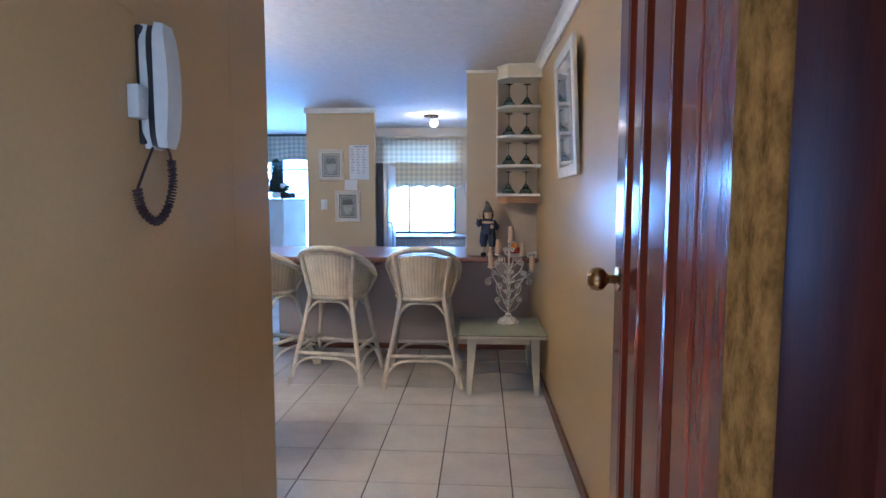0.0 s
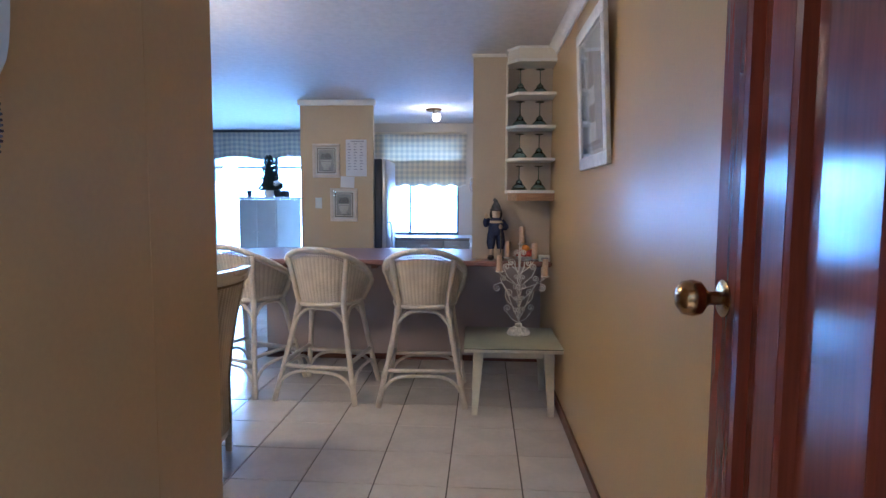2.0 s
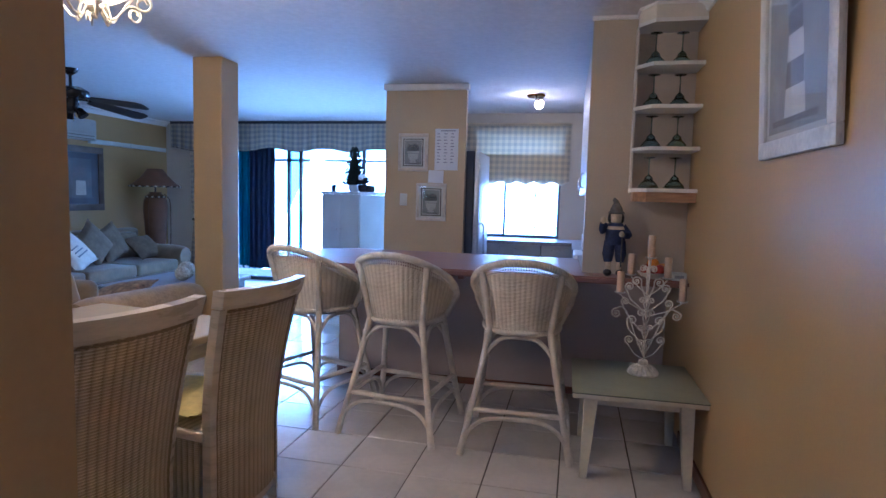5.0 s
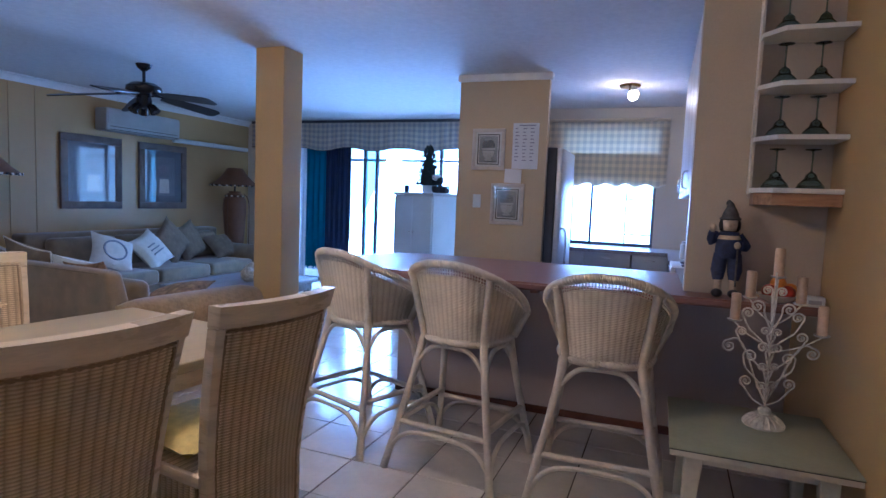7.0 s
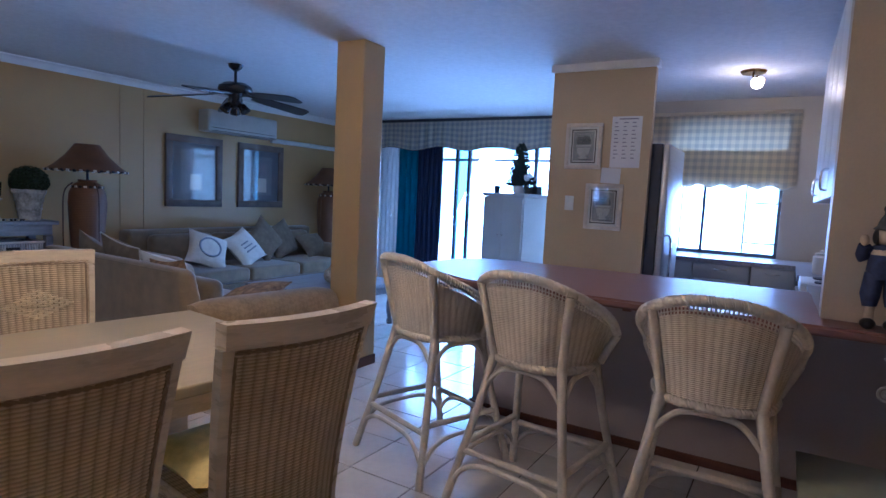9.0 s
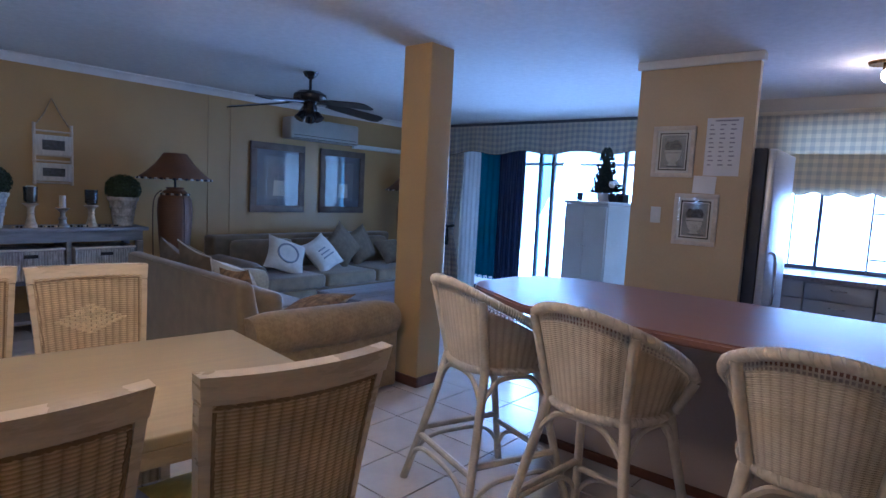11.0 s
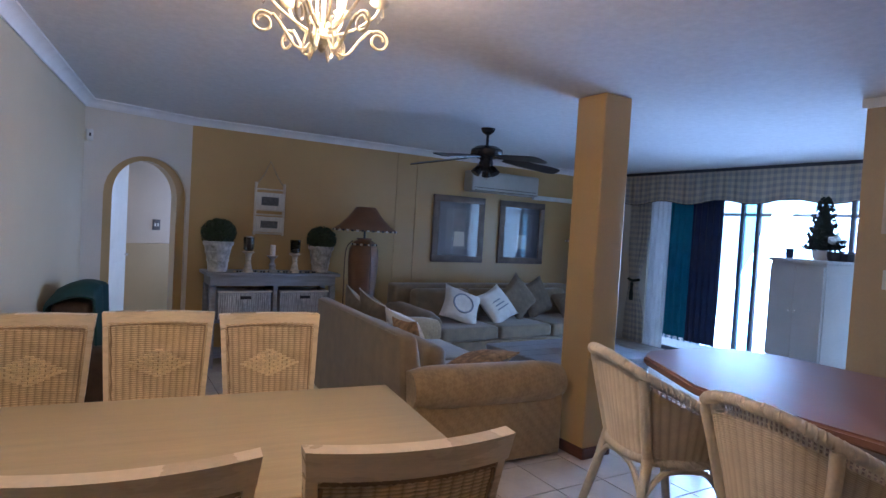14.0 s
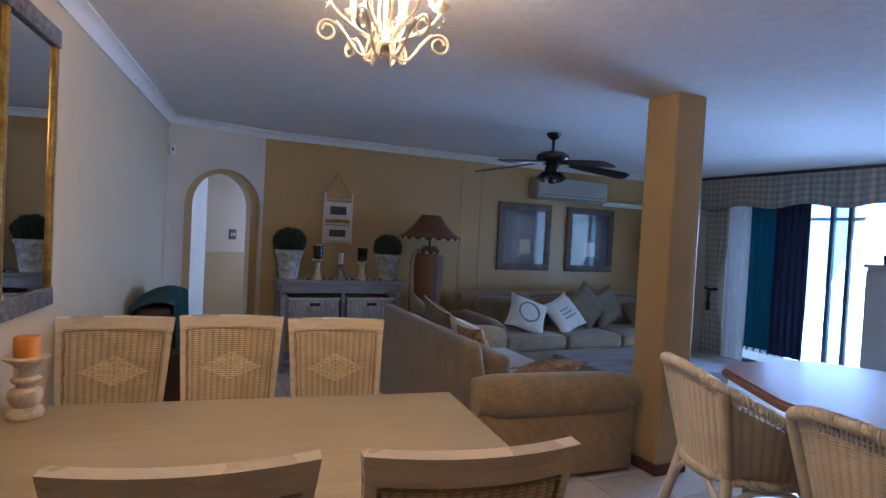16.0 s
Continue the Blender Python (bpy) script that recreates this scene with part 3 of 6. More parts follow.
for v in (0.90, 0.945):
    tube(bm, [shell(0.02 + 0.96 * k / 50, v) for k in range(51)], 0.003, 4)
part("open_weave", bm, WPOLE, stool, "open lattice of thin canes below the rim")
part("rim", braid(bmesh.new(), [shell(k / 620, 1.0) + shell_out(k / 620) * 0.007 for k in range(621)], 0.0118, 62), WPOLE, stool, "braided cane rim")
part("lower_braid", braid(bmesh.new(), [shell(k / 400, 0.0) + Vector((0, 0, -0.004)) for k in range(401)], 0.0108, 40), WPOLE, stool, "braided cane band at the seat")
for s in (0.0, 0.285, 0.715, 1.0):
    part("pole", tube(bmesh.new(), [shell(s, k / 6 * 0.965) + shell_out(s) * 0.012 for k in range(7)], 0.0190, 9), WPOLE, stool)
bm = lathe(bmesh.new(), [(0.17, 0.63), (0.19, 0.645), (0.19, 0.662), (0.17, 0.685), (0.02, 0.70)], 28)
part("seat", bm, WCANE, stool, "round woven cane seat")
FEET = {"bl": (-0.288, -0.280), "br": (0.288, -0.280), "fl": (-0.280, 0.285), "fr": (0.280, 0.285)}
PB = shell(0.285, 0.0) + shell_out(0.285) * 0.014
TOPS = {"bl": (PB.x, PB.y), "br": (-PB.x, PB.y), "fl": (-0.185, 0.14), "fr": (0.185, 0.14)}


def leg_at(k, z):
    t = 1 - z / 0.66
    f, h = FEET[k], TOPS[k]
    return Vector((h[0] + (f[0] - h[0]) * t ** 1.1, h[1] + (f[1] - h[1]) * t ** 1.1, z))


for k in FEET:
    part("leg", tube(bmesh.new(), [leg_at(k, z) for z in (0.66, 0.5, 0.35, 0.2, 0.1, 0.0)], [0.021, 0.0195, 0.0185, 0.0185, 0.019, 0.020], 9), WPOLE, stool)
for a, b, z in (("bl", "br", 0.235), ("fl", "fr", 0.235), ("bl", "fl", 0.270), ("br", "fr", 0.270)):
    part("stretcher", tube(bmesh.new(), [leg_at(a, z), leg_at(a, z).lerp(leg_at(b, z), 0.5), leg_at(b, z)], 0.0148, 8), WPOLE, stool)
    p, q = leg_at(a, 0.09), leg_at(b, 0.09)
    zz = Vector((0, 0, 1))
    part("brace", tube(bmesh.new(), curve([p, p.lerp(q, 0.10) + zz * 0.075, p.lerp(q, 0.25) + zz * 0.115, p.lerp(q, 0.5) + zz * 0.122, p.lerp(q, 0.75) + zz * 0.115, p.lerp(q, 0.90) + zz * 0.075, q], 4), 0.0112, 7), WPOLE, stool)
    p, q = leg_at(a, 0.52), leg_at(b, 0.52)
    part("brace", tube(bmesh.new(), curve([p, p.lerp(q, 0.16) + zz * 0.075, p.lerp(q, 0.32) + zz * 0.105, p.lerp(q, 0.68) + zz * 0.105, p.lerp(q, 0.84) + zz * 0.075, q], 4), 0.0118, 7), WPOLE, stool)
stool.matrix_basis = pose(-0.416, 4.303, 0, 0, 0, 1)
copy_thing(stool, pose(-1.105, 4.345, 0, 0, 0, -7.5))
copy_thing(stool, pose(-1.734, 4.480, 0, 0, 0, -21))

# ---- dining chairs: facing +x, the back at x = 0 ----
def back_at(u, v, off=0.0):
    """u -1 to 1 across, v 0 to 1 up the back."""
    half = 0.200 + 0.043 * max(v, 0)
    lean = -0.10 * max(v, 0) ** 1.6
    bow = 0.045 * (1 - u * u)
    return Vector((lean - bow + off, half * u, 0.40 + 0.60 * v))


def strip(bm, f0, f1, n, thick, soft=0.004):
    """A bar between two edges f0(t), f1(t), of a thickness along x."""
    rings = []
    for i in range(n + 1):
        t = i / n
        a, b = f0(t), f1(t)
        d = Vector((thick, 0, 0))
        rings.append([bm.verts.new(p) for p in (a, b, b + d, a + d)])
    for p, q in zip(rings, rings[1:]):
        for k in range(4):
            j = (k + 1) % 4
            bm.faces.new((p[k], p[j], q[j], q[k]))
    bm.faces.new(rings[0][::-1])
    bm.faces.new(rings[-1])
    bmesh.ops.bevel(bm, geom=[e for e in bm.edges if len(e.link_faces) == 2 and e.calc_face_angle() > 0.7], offset=soft, segments=3, affect="EDGES")
    return bm


chair = thing("dining_chair", "limewashed timber dining chair with a woven cane back", "chair", group="chairs round the dining table")
part("top_rail", strip(bmesh.new(), lambda t: back_at(2 * t - 1, 0.890, -0.034), lambda t: back_at((2 * t - 1) * 1.012, 1.0, -0.034), 14, 0.050, 0.019), NWOOD, chair)
for s in (-1, 1):
    part("stile", strip(bmesh.new(), lambda t: back_at(s * 0.895, -0.666 + t * 1.55, -0.024), lambda t: back_at(s * 1.0, -0.666 + t * 1.55, -0.024), 14, 0.038, 0.008), NWOOD, chair)
part("lower_rail", strip(bmesh.new(), lambda t: back_at(1.7 * t - 0.85, -0.50, -0.010), lambda t: back_at(1.7 * t - 0.85, -0.45, -0.010), 10, 0.024), NWOOD, chair)
part("cane_panel", weave(bmesh.new(), lambda u, v: back_at(u, v, -0.014), -0.905, 0.905, -0.45, 0.895, 14, 84, lambda u: Vector((-1, 0, 0)), 0.0026, 0.0024), NCANE, chair, "woven cane back panel")
part("cane_face", weave(bmesh.new(), lambda u, v: back_at(u, v, 0.016), -0.905, 0.905, 0.10, 0.925, 14, 52, lambda u: Vector((1, 0, 0)), 0.0026, 0.0024), NCANE, chair, "woven cane front of the back")
for s in (-1, 1):
    part("side_cane", weave(bmesh.new(), lambda u, v: Vector((u, s * 0.205, v)), 0.025, 0.385, 0.13, 0.425, 13, 37, lambda u: Vector((0, s, 0))), NCANE, chair, "woven cane seat side")
part("front_cane", weave(bmesh.new(), lambda u, v: Vector((0.40, u, v)), -0.185, 0.185, 0.13, 0.425, 13, 37, lambda u: Vector((1, 0, 0))), NCANE, chair, "woven cane seat front")
part("lower_rail", B(0.02, 0.39, -0.212, -0.190, 0.10, 0.13, 0.003), NWOOD, chair)
part("lower_rail", B(0.02, 0.39, 0.190, 0.212, 0.10, 0.13, 0.003), NWOOD, chair)
bm = bmesh.new()
edge = [back_at(-0.86 + 1.72 * t / 30, 0.90, 0.016) for t in range(31)] + [back_at(0.86, 0.90 - 1.30 * t / 30, 0.016) for t in range(31)]
edge2 = [back_at(-0.86, -0.40 + 1.30 * t / 30, 0.016) for t in range(31)]
braid(bm, edge, 0.004, 60, 4)
braid(bm, edge2, 0.004, 26, 4)
part("cane_edging", bm, NCANE, chair, "braided cane edging")
bm = bmesh.new()
for path_ in ([back_at(-0.87 + 1.74 * t / 30, 0.868, -0.017) for t in range(31)], [back_at(-0.87, -0.40 + 1.25 * t / 30, -0.017) for t in range(31)], [back_at(0.87, -0.40 + 1.25 * t / 30, -0.017) for t in range(31)]):
    braid(bm, path_, 0.004, 40, 4)
part("cane_edging", bm, NCANE, chair, "braided cane edging")
bm = bmesh.new()
for r in range(-6, 7):
    n = 7 - abs(r)
    for k in range(n):
        u = (k - (n - 1) / 2) * 0.185
        p = back_at(u, 0.60 + r * 0.0165, 0.0235)
        box(bm, -0.003, 0.003, -0.0175, 0.0175, -0.0037, 0.0037, m=Matrix.Translation(p) @ Matrix.Rotation(math.atan2(-0.10 * 1.6 * 0.75, 0.6) * -1, 4, "Y"))
part("diamond_weave", bm, mat("pale_cane", (0.84, 0.70, 0.45), 0.5, var=0.12, scale=40, bump=0.1), chair, "raised diamond in paler cane")
part("seat", B(0.0, 0.44, -0.215, 0.215, 0.425, 0.465, 0.012), NWOOD, chair)
bm = sheet(bmesh.new(), lambda u, v: Vector((0.02 + 0.40 * u, -0.20 + 0.40 * v, 0.467)), 8, 8, 0.006)
part("seat_cane", bm, NCANE, chair)
for x, y in ((0.40, -0.185), (0.40, 0.185)):
    part("leg", box(bmesh.new(), x - 0.02, x + 0.02, y - 0.02, y + 0.02, 0, 0.43, 0.004), NWOOD, chair)
R = -7.4
chair.matrix_basis = pose(-3.20, 2.264, 0, 0, 0, -6.1)
for x, y, r in ((-3.20, 2.767, -9.5), (-3.063, 3.263, -8.6), (-1.524, 2.562, 180 - 8.0), (-1.439, 3.130, 180 - 8.3), (-1.61, 1.975, 180 + R)):
    copy_thing(chair, pose(x, y, 0, 0, 0, r) @ Matrix.Diagonal((1, 1, 1.015 if r > 90 else 1, 1)))

cush = mat("yellow_striped_cotton", (0.72, 0.58, 0.20), 0.9, var=0.1, scale=30, bump=0.2, fine=200)


def pillow_mesh(w, h, t, n=12, pinch=0.12):
    """A stuffed cushion lying in x, y, its thickness along z."""
    bm = bmesh.new()
    for s in (1, -1):
        def f(u, v):
            a, b = 2 * u - 1, 2 * v - 1
            k = (1 - a * a) * (1 - b * b)
            edge_in = 1 - pinch * (1 - min(abs(a), abs(b)) ** 2) * max(abs(a), abs(b)) ** 4
            wr = 0.004 * math.sin(9 * a + 4 * b) * k
            return Vector((a * w / 2 * edge_in, b * h / 2 * edge_in, s * (t / 2 * k ** 0.42 + wr)))
        sheet(bm, f, n, n)
    bmesh.ops.remove_doubles(bm, verts=bm.verts, dist=1e-4)
    return bm


def pillow(label, material, w, h, t, m, piping=None):
    ob = thing("cushion", label, "cushion", m)
    part("cover", pillow_mesh(w, h, t), material, ob)
    if piping:
        n = 40
        pts = []
        for i in range(n):
            a = i / n * 4
            s, q = int(a), a - int(a)
            x, y = ((-1 + 2 * q, -1), (1, -1 + 2 * q), (1 - 2 * q, 1), (-1, 1 - 2 * q))[s]
            e = 1 - 0.12 * (1 - min(abs(x), abs(y)) ** 2)
            pts.append((x * w / 2 * e, y * h / 2 * e, 0))
        part("piping", tube(bmesh.new(), pts, 0.006, 5, True), piping, ob)
    return ob


pillow("yellow striped seat cushion on the dining chair", cush, 0.40, 0.40, 0.09, pose(-1.69, 3.15, 0.520, 0, 0, R))
pillow("yellow seat cushion on the dining chair", cush, 0.40, 0.40, 0.09, pose(-1.77, 2.59, 0.520, 0, 0, R))

# ---- dining table ----
table = thing("dining_table", "long limewashed timber dining table", "table", pose(-2.085, 3.59, 0, 0, 0, R))
part("tabletop", B(-0.485, 0.485, -1.85, 0.0, 0.725, 0.762, 0.007, 3), TWOOD, table)
for y0, y1 in ((-1.76, -0.09),):
    for x in (-0.40, 0.38):
        part("apron", B(x, x + 0.022, y0, y1, 0.64, 0.724), NWOOD, table)
for y in (-1.78, -0.10):
    part("apron", B(-0.378, 0.378, y, y + 0.022, 0.64, 0.724), NWOOD, table)
for x in (-0.38, 0.38):
    for y in (-1.74, -0.13):
        part("leg", B(x - 0.045, x + 0.045, y - 0.045, y + 0.045, 0, 0.638, 0.006), NWOOD, table)

WAX = mat("orange_wax", (0.78, 0.30, 0.045), 0.45, var=0.1, scale=20, bump=0.05)
DWOOD = mat("whitewashed_turned_wood", (0.62, 0.50, 0.35), 0.55, var=0.2, scale=25, bump=0.2)
ch = thing("candle_holder", "whitewashed turned wooden candle holder with an orange candle", "candle holder", pose(-2.645, 2.055, 0.763))
part("stand", lathe(bmesh.new(), [(0.055, 0), (0.058, 0.015), (0.05, 0.03), (0.038, 0.036), (0.05, 0.055), (0.055, 0.075), (0.05, 0.092), (0.030, 0.102), (0.030, 0.112), (0.044, 0.122), (0.046, 0.132), (0.036, 0.142), (0.036, 0.175), (0.048, 0.188), (0.068, 0.200), (0.070, 0.208), (0.05, 0.208)]), DWOOD, ch)
part("candle", lathe(bmesh.new(), [(0.040, 0.209), (0.0405, 0.27), (0.037, 0.278), (0.010, 0.274)]), WAX, ch, "orange pillar candle")

# ---- chandelier ----
IRON = mat("cream_painted_iron", (0.66, 0.58, 0.42), 0.4, var=0.12, scale=30, bump=0.1)
BULB = glow("warm_bulb", (1.0, 0.74, 0.40), 14)
CRYSTAL = glass("crystal", (1, 0.97, 0.92), 0.02)
chd = thing("chandelier", "cream wrought iron chandelier with scrolled arms and crystal drops, lit", "chandelier", pose(-2.06, 3.10, 2.065))
part("rose", lathe(bmesh.new(), [(0.055, 0.360), (0.06, 0.366), (0.06, H - 2.065)]), IRON, chd)
part("stem", tube(bmesh.new(), [(0, 0, 0.02), (0, 0, 0.2), (0, 0, 0.37)], 0.007, 8), IRON, chd)
part("hub", lathe(bmesh.new(), [(0.004, -0.035), (0.014, -0.025), (0.010, -0.012), (0.032, 0.0), (0.034, 0.010), (0.018, 0.022), (0.012, 0.05)]), IRON, chd)


def scroll(c, r, a0, turns, n=22, grow=0.55):
    """A spiral in the plane of radius and height, round c."""
    return [(c[0] + r * (1 - grow * k / n) * math.cos(a0 + turns * 2 * math.pi * k / n), c[1] + r * (1 - grow * k / n) * math.sin(a0 + turns * 2 * math.pi * k / n)) for k in range(n + 1)]


for k in range(6):
    a = 2 * math.pi * k / 6 + 0.35
    ca, sa = math.cos(a), math.sin(a)
    prof = [(0.028, 0.012), (0.05, -0.03), (0.085, -0.028), (0.12, 0.02), (0.155, 0.06)] + scroll((0.185, 0.03), 0.035, 2.3, -1.35)
    part("arm", tube(bmesh.new(), curve([(r * ca, r * sa, z) for r, z in prof], 2), 0.0052, 6), IRON, chd)
    prof = [(0.02, 0.02), (0.05, -0.035), (0.062, -0.045), (0.055, 0.0), (0.04, 0.06)] + scroll((0.028, 0.075), 0.016, 0, 1.0, 10)
    part("inner_scroll", tube(bmesh.new(), curve([(r * ca, r * sa, z) for r, z in prof[:6]], 3), 0.0046, 6), IRON, chd)
    prof = [(0.03, 0.02), (0.10, 0.055), (0.16, 0.10), (0.185, 0.14)]
    part("arm", tube(bmesh.new(), curve([(r * ca, r * sa, z) for r, z in prof], 4), 0.0052, 6), IRON, chd)
    cup = part("cup", lathe(bmesh.new(), [(0.010, 0.138), (0.030, 0.150), (0.034, 0.160), (0.020, 0.160)], 14, (0.185 * ca, 0.185 * sa, 0)), IRON, chd)
    part("candle_sleeve", lathe(bmesh.new(), [(0.011, 0.160), (0.011, 0.215)], 10, (0.185 * ca, 0.185 * sa, 0)), IRON, chd)
    part("bulb", lathe(bmesh.new(), [(0.006, 0.215), (0.016, 0.232), (0.017, 0.246), (0.006, 0.275)], 12, (0.185 * ca, 0.185 * sa, 0)), BULB, chd, "lit candle bulb")
    for d in (-0.028, 0.028):
        part("crystal_drop", lathe(bmesh.new(), [(0.001, 0.095), (0.007, 0.105), (0.0055, 0.118), (0.001, 0.137)], 6, (0.185 * ca - d * sa, 0.185 * sa + d * ca, 0)), CRYSTAL, chd)
for k in range(6):
    a = 2 * math.pi * k / 6
    ca, sa = math.cos(a), math.sin(a)
    part("basket_rib", tube(bmesh.new(), curve([(0.012 * ca, 0.012 * sa, 0.04), (0.06 * ca, 0.06 * sa, 0.09), (0.07 * ca, 0.07 * sa, 0.16), (0.045 * ca, 0.045 * sa, 0.24), (0.01 * ca, 0.01 * sa, 0.30)], 5), 0.0042, 6), IRON, chd)

# ---- entrance: intercom and picture ----
PLASTIC = mat("aged_white_plastic", (0.66, 0.68, 0.64), 0.35, var=0.05, scale=10, bump=0.03)
BLACKP = mat("black_plastic", (0.018, 0.018, 0.020), 0.4, var=0.1, bump=0.05)
CORD = mat("dark_brown_cord", (0.035, 0.018, 0.018), 0.45, var=0.1, bump=0.05)
# local: x out of the wall, y along it, z up
ic = thing("intercom_phone", "white intercom handset with a dark coiled cord on the wall", "intercom", pose(-0.6195, 0.905, 1.62) @ Matrix.Scale(0.93, 4))


def loaf(bm, y0, y1, z0, z1, x0, x1, bow):
    """A long body, bowed out in the middle."""
    n = 12
    rings = []
    for i in range(n + 1):
        t = i / n
        z = z0 + (z1 - z0) * t
        o = bow * (1 - (2 * t - 1) ** 2) + x1
        e = 0.010 * (abs(2 * t - 1) ** 8)
        rings.append([bm.verts.new(v) for v in ((x0, y0 + e, z), (o - 0.012, y0 + e, z), (o, y0 + 0.012 + e, z), (o, y1 - 0.012 - e, z), (o - 0.012, y1 - e, z), (x0, y1 - e, z))])
    for p, q in zip(rings, rings[1:]):
        for k in range(6):
            j = (k + 1) % 6
            bm.faces.new((p[k], p[j], q[j], q[k]))
    bm.faces.new(rings[0][::-1])
    bm.faces.new(rings[-1])
    return bm


part("wall_plate", B(0.0, 0.012, -0.033, 0.041, -0.127, 0.092, 0.004), BLACKP, ic, "black back plate")
part("body", loaf(bmesh.new(), -0.034, 0.042, -0.134, 0.095, 0.008, 0.019, 0.010), PLASTIC, ic)
part("groove", loaf(bmesh.new(), -0.030, 0.040, -0.130, 0.093, 0.019, 0.034, 0.008), BLACKP, ic, "black gap behind the handset")
part("handset", loaf(bmesh.new(), -0.034, 0.042, -0.132, 0.098, 0.033, 0.044, 0.010), PLASTIC, ic)
part("side_box", B(0.0, 0.022, -0.066, -0.033, -0.082, -0.022, 0.003), PLASTIC, ic, "white junction box")
part("screw", lathe(bmesh.new(), [(0.004, 0.0), (0.004, 0.003), (0.001, 0.004)], 10, (0.022, -0.050, -0.052)), PLASTIC, ic)
part("cord_lead", tube(bmesh.new(), curve([(0.016, -0.015, -0.133), (0.02, -0.045, -0.165), (0.02, -0.078, -0.212)], 6), 0.0028, 6), CORD, ic)
part("cord_lead", tube(bmesh.new(), curve([(0.036, 0.0, -0.131), (0.038, 0.006, -0.143), (0.036, 0.014, -0.155)], 6), 0.0028, 6), CORD, ic)
path = curve([(0.036, 0.014, -0.154), (0.036, 0.017, -0.200), (0.032, 0.000, -0.248), (0.028, -0.034, -0.272), (0.022, -0.068, -0.250), (0.02, -0.078, -0.212)], 40)
pts = []
for i, p in enumerate(path):
    d = (path[min(i + 1, len(path) - 1)] - path[max(i - 1, 0)]).normalized()
    a = d.cross(Vector((1, 0.1, 0))).normalized()
    b = d.cross(a)
    w = 2 * math.pi * 44 * i / (len(path) - 1)
    pts.append(p + (a * math.cos(w) + b * math.sin(w)) * 0.0072)
part("coiled_cord", tube(bmesh.new(), pts, 0.0022, 5), CORD, ic)
wire = thing("surface_wire", "thin cream wire clipped along the wall", "wire", pose(-0.6175, 0.82, 1.75))
part("run", tube(bmesh.new(), curve([(0, 0.055, -0.03), (0, -0.05, 0.0), (0, -0.14, 0.05), (0, -0.2, 0.09)], 8), 0.0016, 5), OCHRE, wire)

PAPER = mat("off_white_mount_card", (0.62, 0.62, 0.58), 0.7, var=0.03, bump=0.02)
GREYINK = mat("grey_print", (0.12, 0.13, 0.14), 0.7, var=0.2, scale=30, bump=0)
PALEINK = mat("pale_grey_print", (0.27, 0.29, 0.29), 0.7, var=0.15, scale=12, bump=0)
PGLASS = glass("picture_glass", (1, 1, 1), 0.03)
WFRAME = mat("white_washed_frame", (0.72, 0.70, 0.64), 0.45, var=0.1, scale=15, bump=0.15, stretch=(1, 6, 1))


def picture(name, label, m, w, h, frame_w, depth, frame_mat, card_mat, shapes, line=None, glazed=True):
    """A framed print in local x, z, its front towards -y; shapes: (material, bmesh) flat prints."""
    ob = thing(name, label, "picture", m)
    bm = bmesh.new()
    for x0, x1, z0, z1 in ((-w / 2, w / 2, h / 2 - frame_w, h / 2), (-w / 2, w / 2, -h / 2, -h / 2 + frame_w), (-w / 2, -w / 2 + frame_w, -h / 2 + frame_w, h / 2 - frame_w), (w / 2 - frame_w, w / 2, -h / 2 + frame_w, h / 2 - frame_w)):
        part("frame_bar", B(x0, x1, -depth, 0, z0, z1, 0.004), frame_mat, ob)
    part("mount", B(-w / 2 + frame_w, w / 2 - frame_w, -depth * 0.45, -0.002, -h / 2 + frame_w, h / 2 - frame_w), card_mat, ob, smooth=False)
    y = -depth * 0.45 - 0.0012
    for i, (mt, bmf) in enumerate(shapes):
        bmesh.ops.translate(bmf, verts=bmf.verts, vec=(0, y - 0.0006 * i, 0))
        part("print", bmf, mt, ob, smooth=False)
    if glazed:
        g = part("glazing", B(-w / 2 + frame_w, w / 2 - frame_w, -depth * 0.72, -depth * 0.66, -h / 2 + frame_w, h / 2 - frame_w), PGLASS, ob, smooth=False)
        g.visible_shadow = False
    return ob


def flat(outline):
    bm = bmesh.new()
    bm.faces.new([bm.verts.new((x, 0, z)) for x, z in outline])
    return bm


def rect(x0, x1, z0, z1):
    return flat([(x0, z0), (x1, z0), (x1, z1), (x0, z1)])


def rings_frame(x0, x1, z0, z1, t):
    bm = bmesh.new()
    for a in ((x0, x1, z1 - t, z1), (x0, x1, z0, z0 + t), (x0, x0 + t, z0 + t, z1 - t), (x1 - t, x1, z0 + t, z1 - t)):
        bm.faces.new([bm.verts.new(v) for v in ((a[0], 0, a[2]), (a[1], 0, a[2]), (a[1], 0, a[3]), (a[0], 0, a[3]))])
    return bm


picture("lighthouse_picture", "white framed grey print of a lighthouse on the passage wall", pose(RX - 0.020, 3.066, 1.862, 0, 0, -90) @ pose(0, 0, 0, 3.0, 0, 0), 0.615, 0.675, 0.058, 0.022, WFRAME, PAPER, [
    (PALEINK, rect(-0.225, 0.225, -0.26, 0.26)),
    (PAPER, flat([(-0.085, -0.22), (0.085, -0.22), (0.05, 0.10), (-0.05, 0.10)])),
    (GREYINK, flat([(-0.075, -0.13), (0.075, -0.13), (0.067, -0.05), (-0.067, -0.05)])),
    (GREYINK, flat([(-0.06, 0.03), (0.06, 0.03), (0.054, 0.10), (-0.054, 0.10)])),
    (GREYINK, flat([(-0.035, 0.11), (0.035, 0.11), (0.035, 0.18), (0, 0.23), (-0.035, 0.18)])),
    (GREYINK, rect(-0.18, 0.18, -0.24, -0.22))])

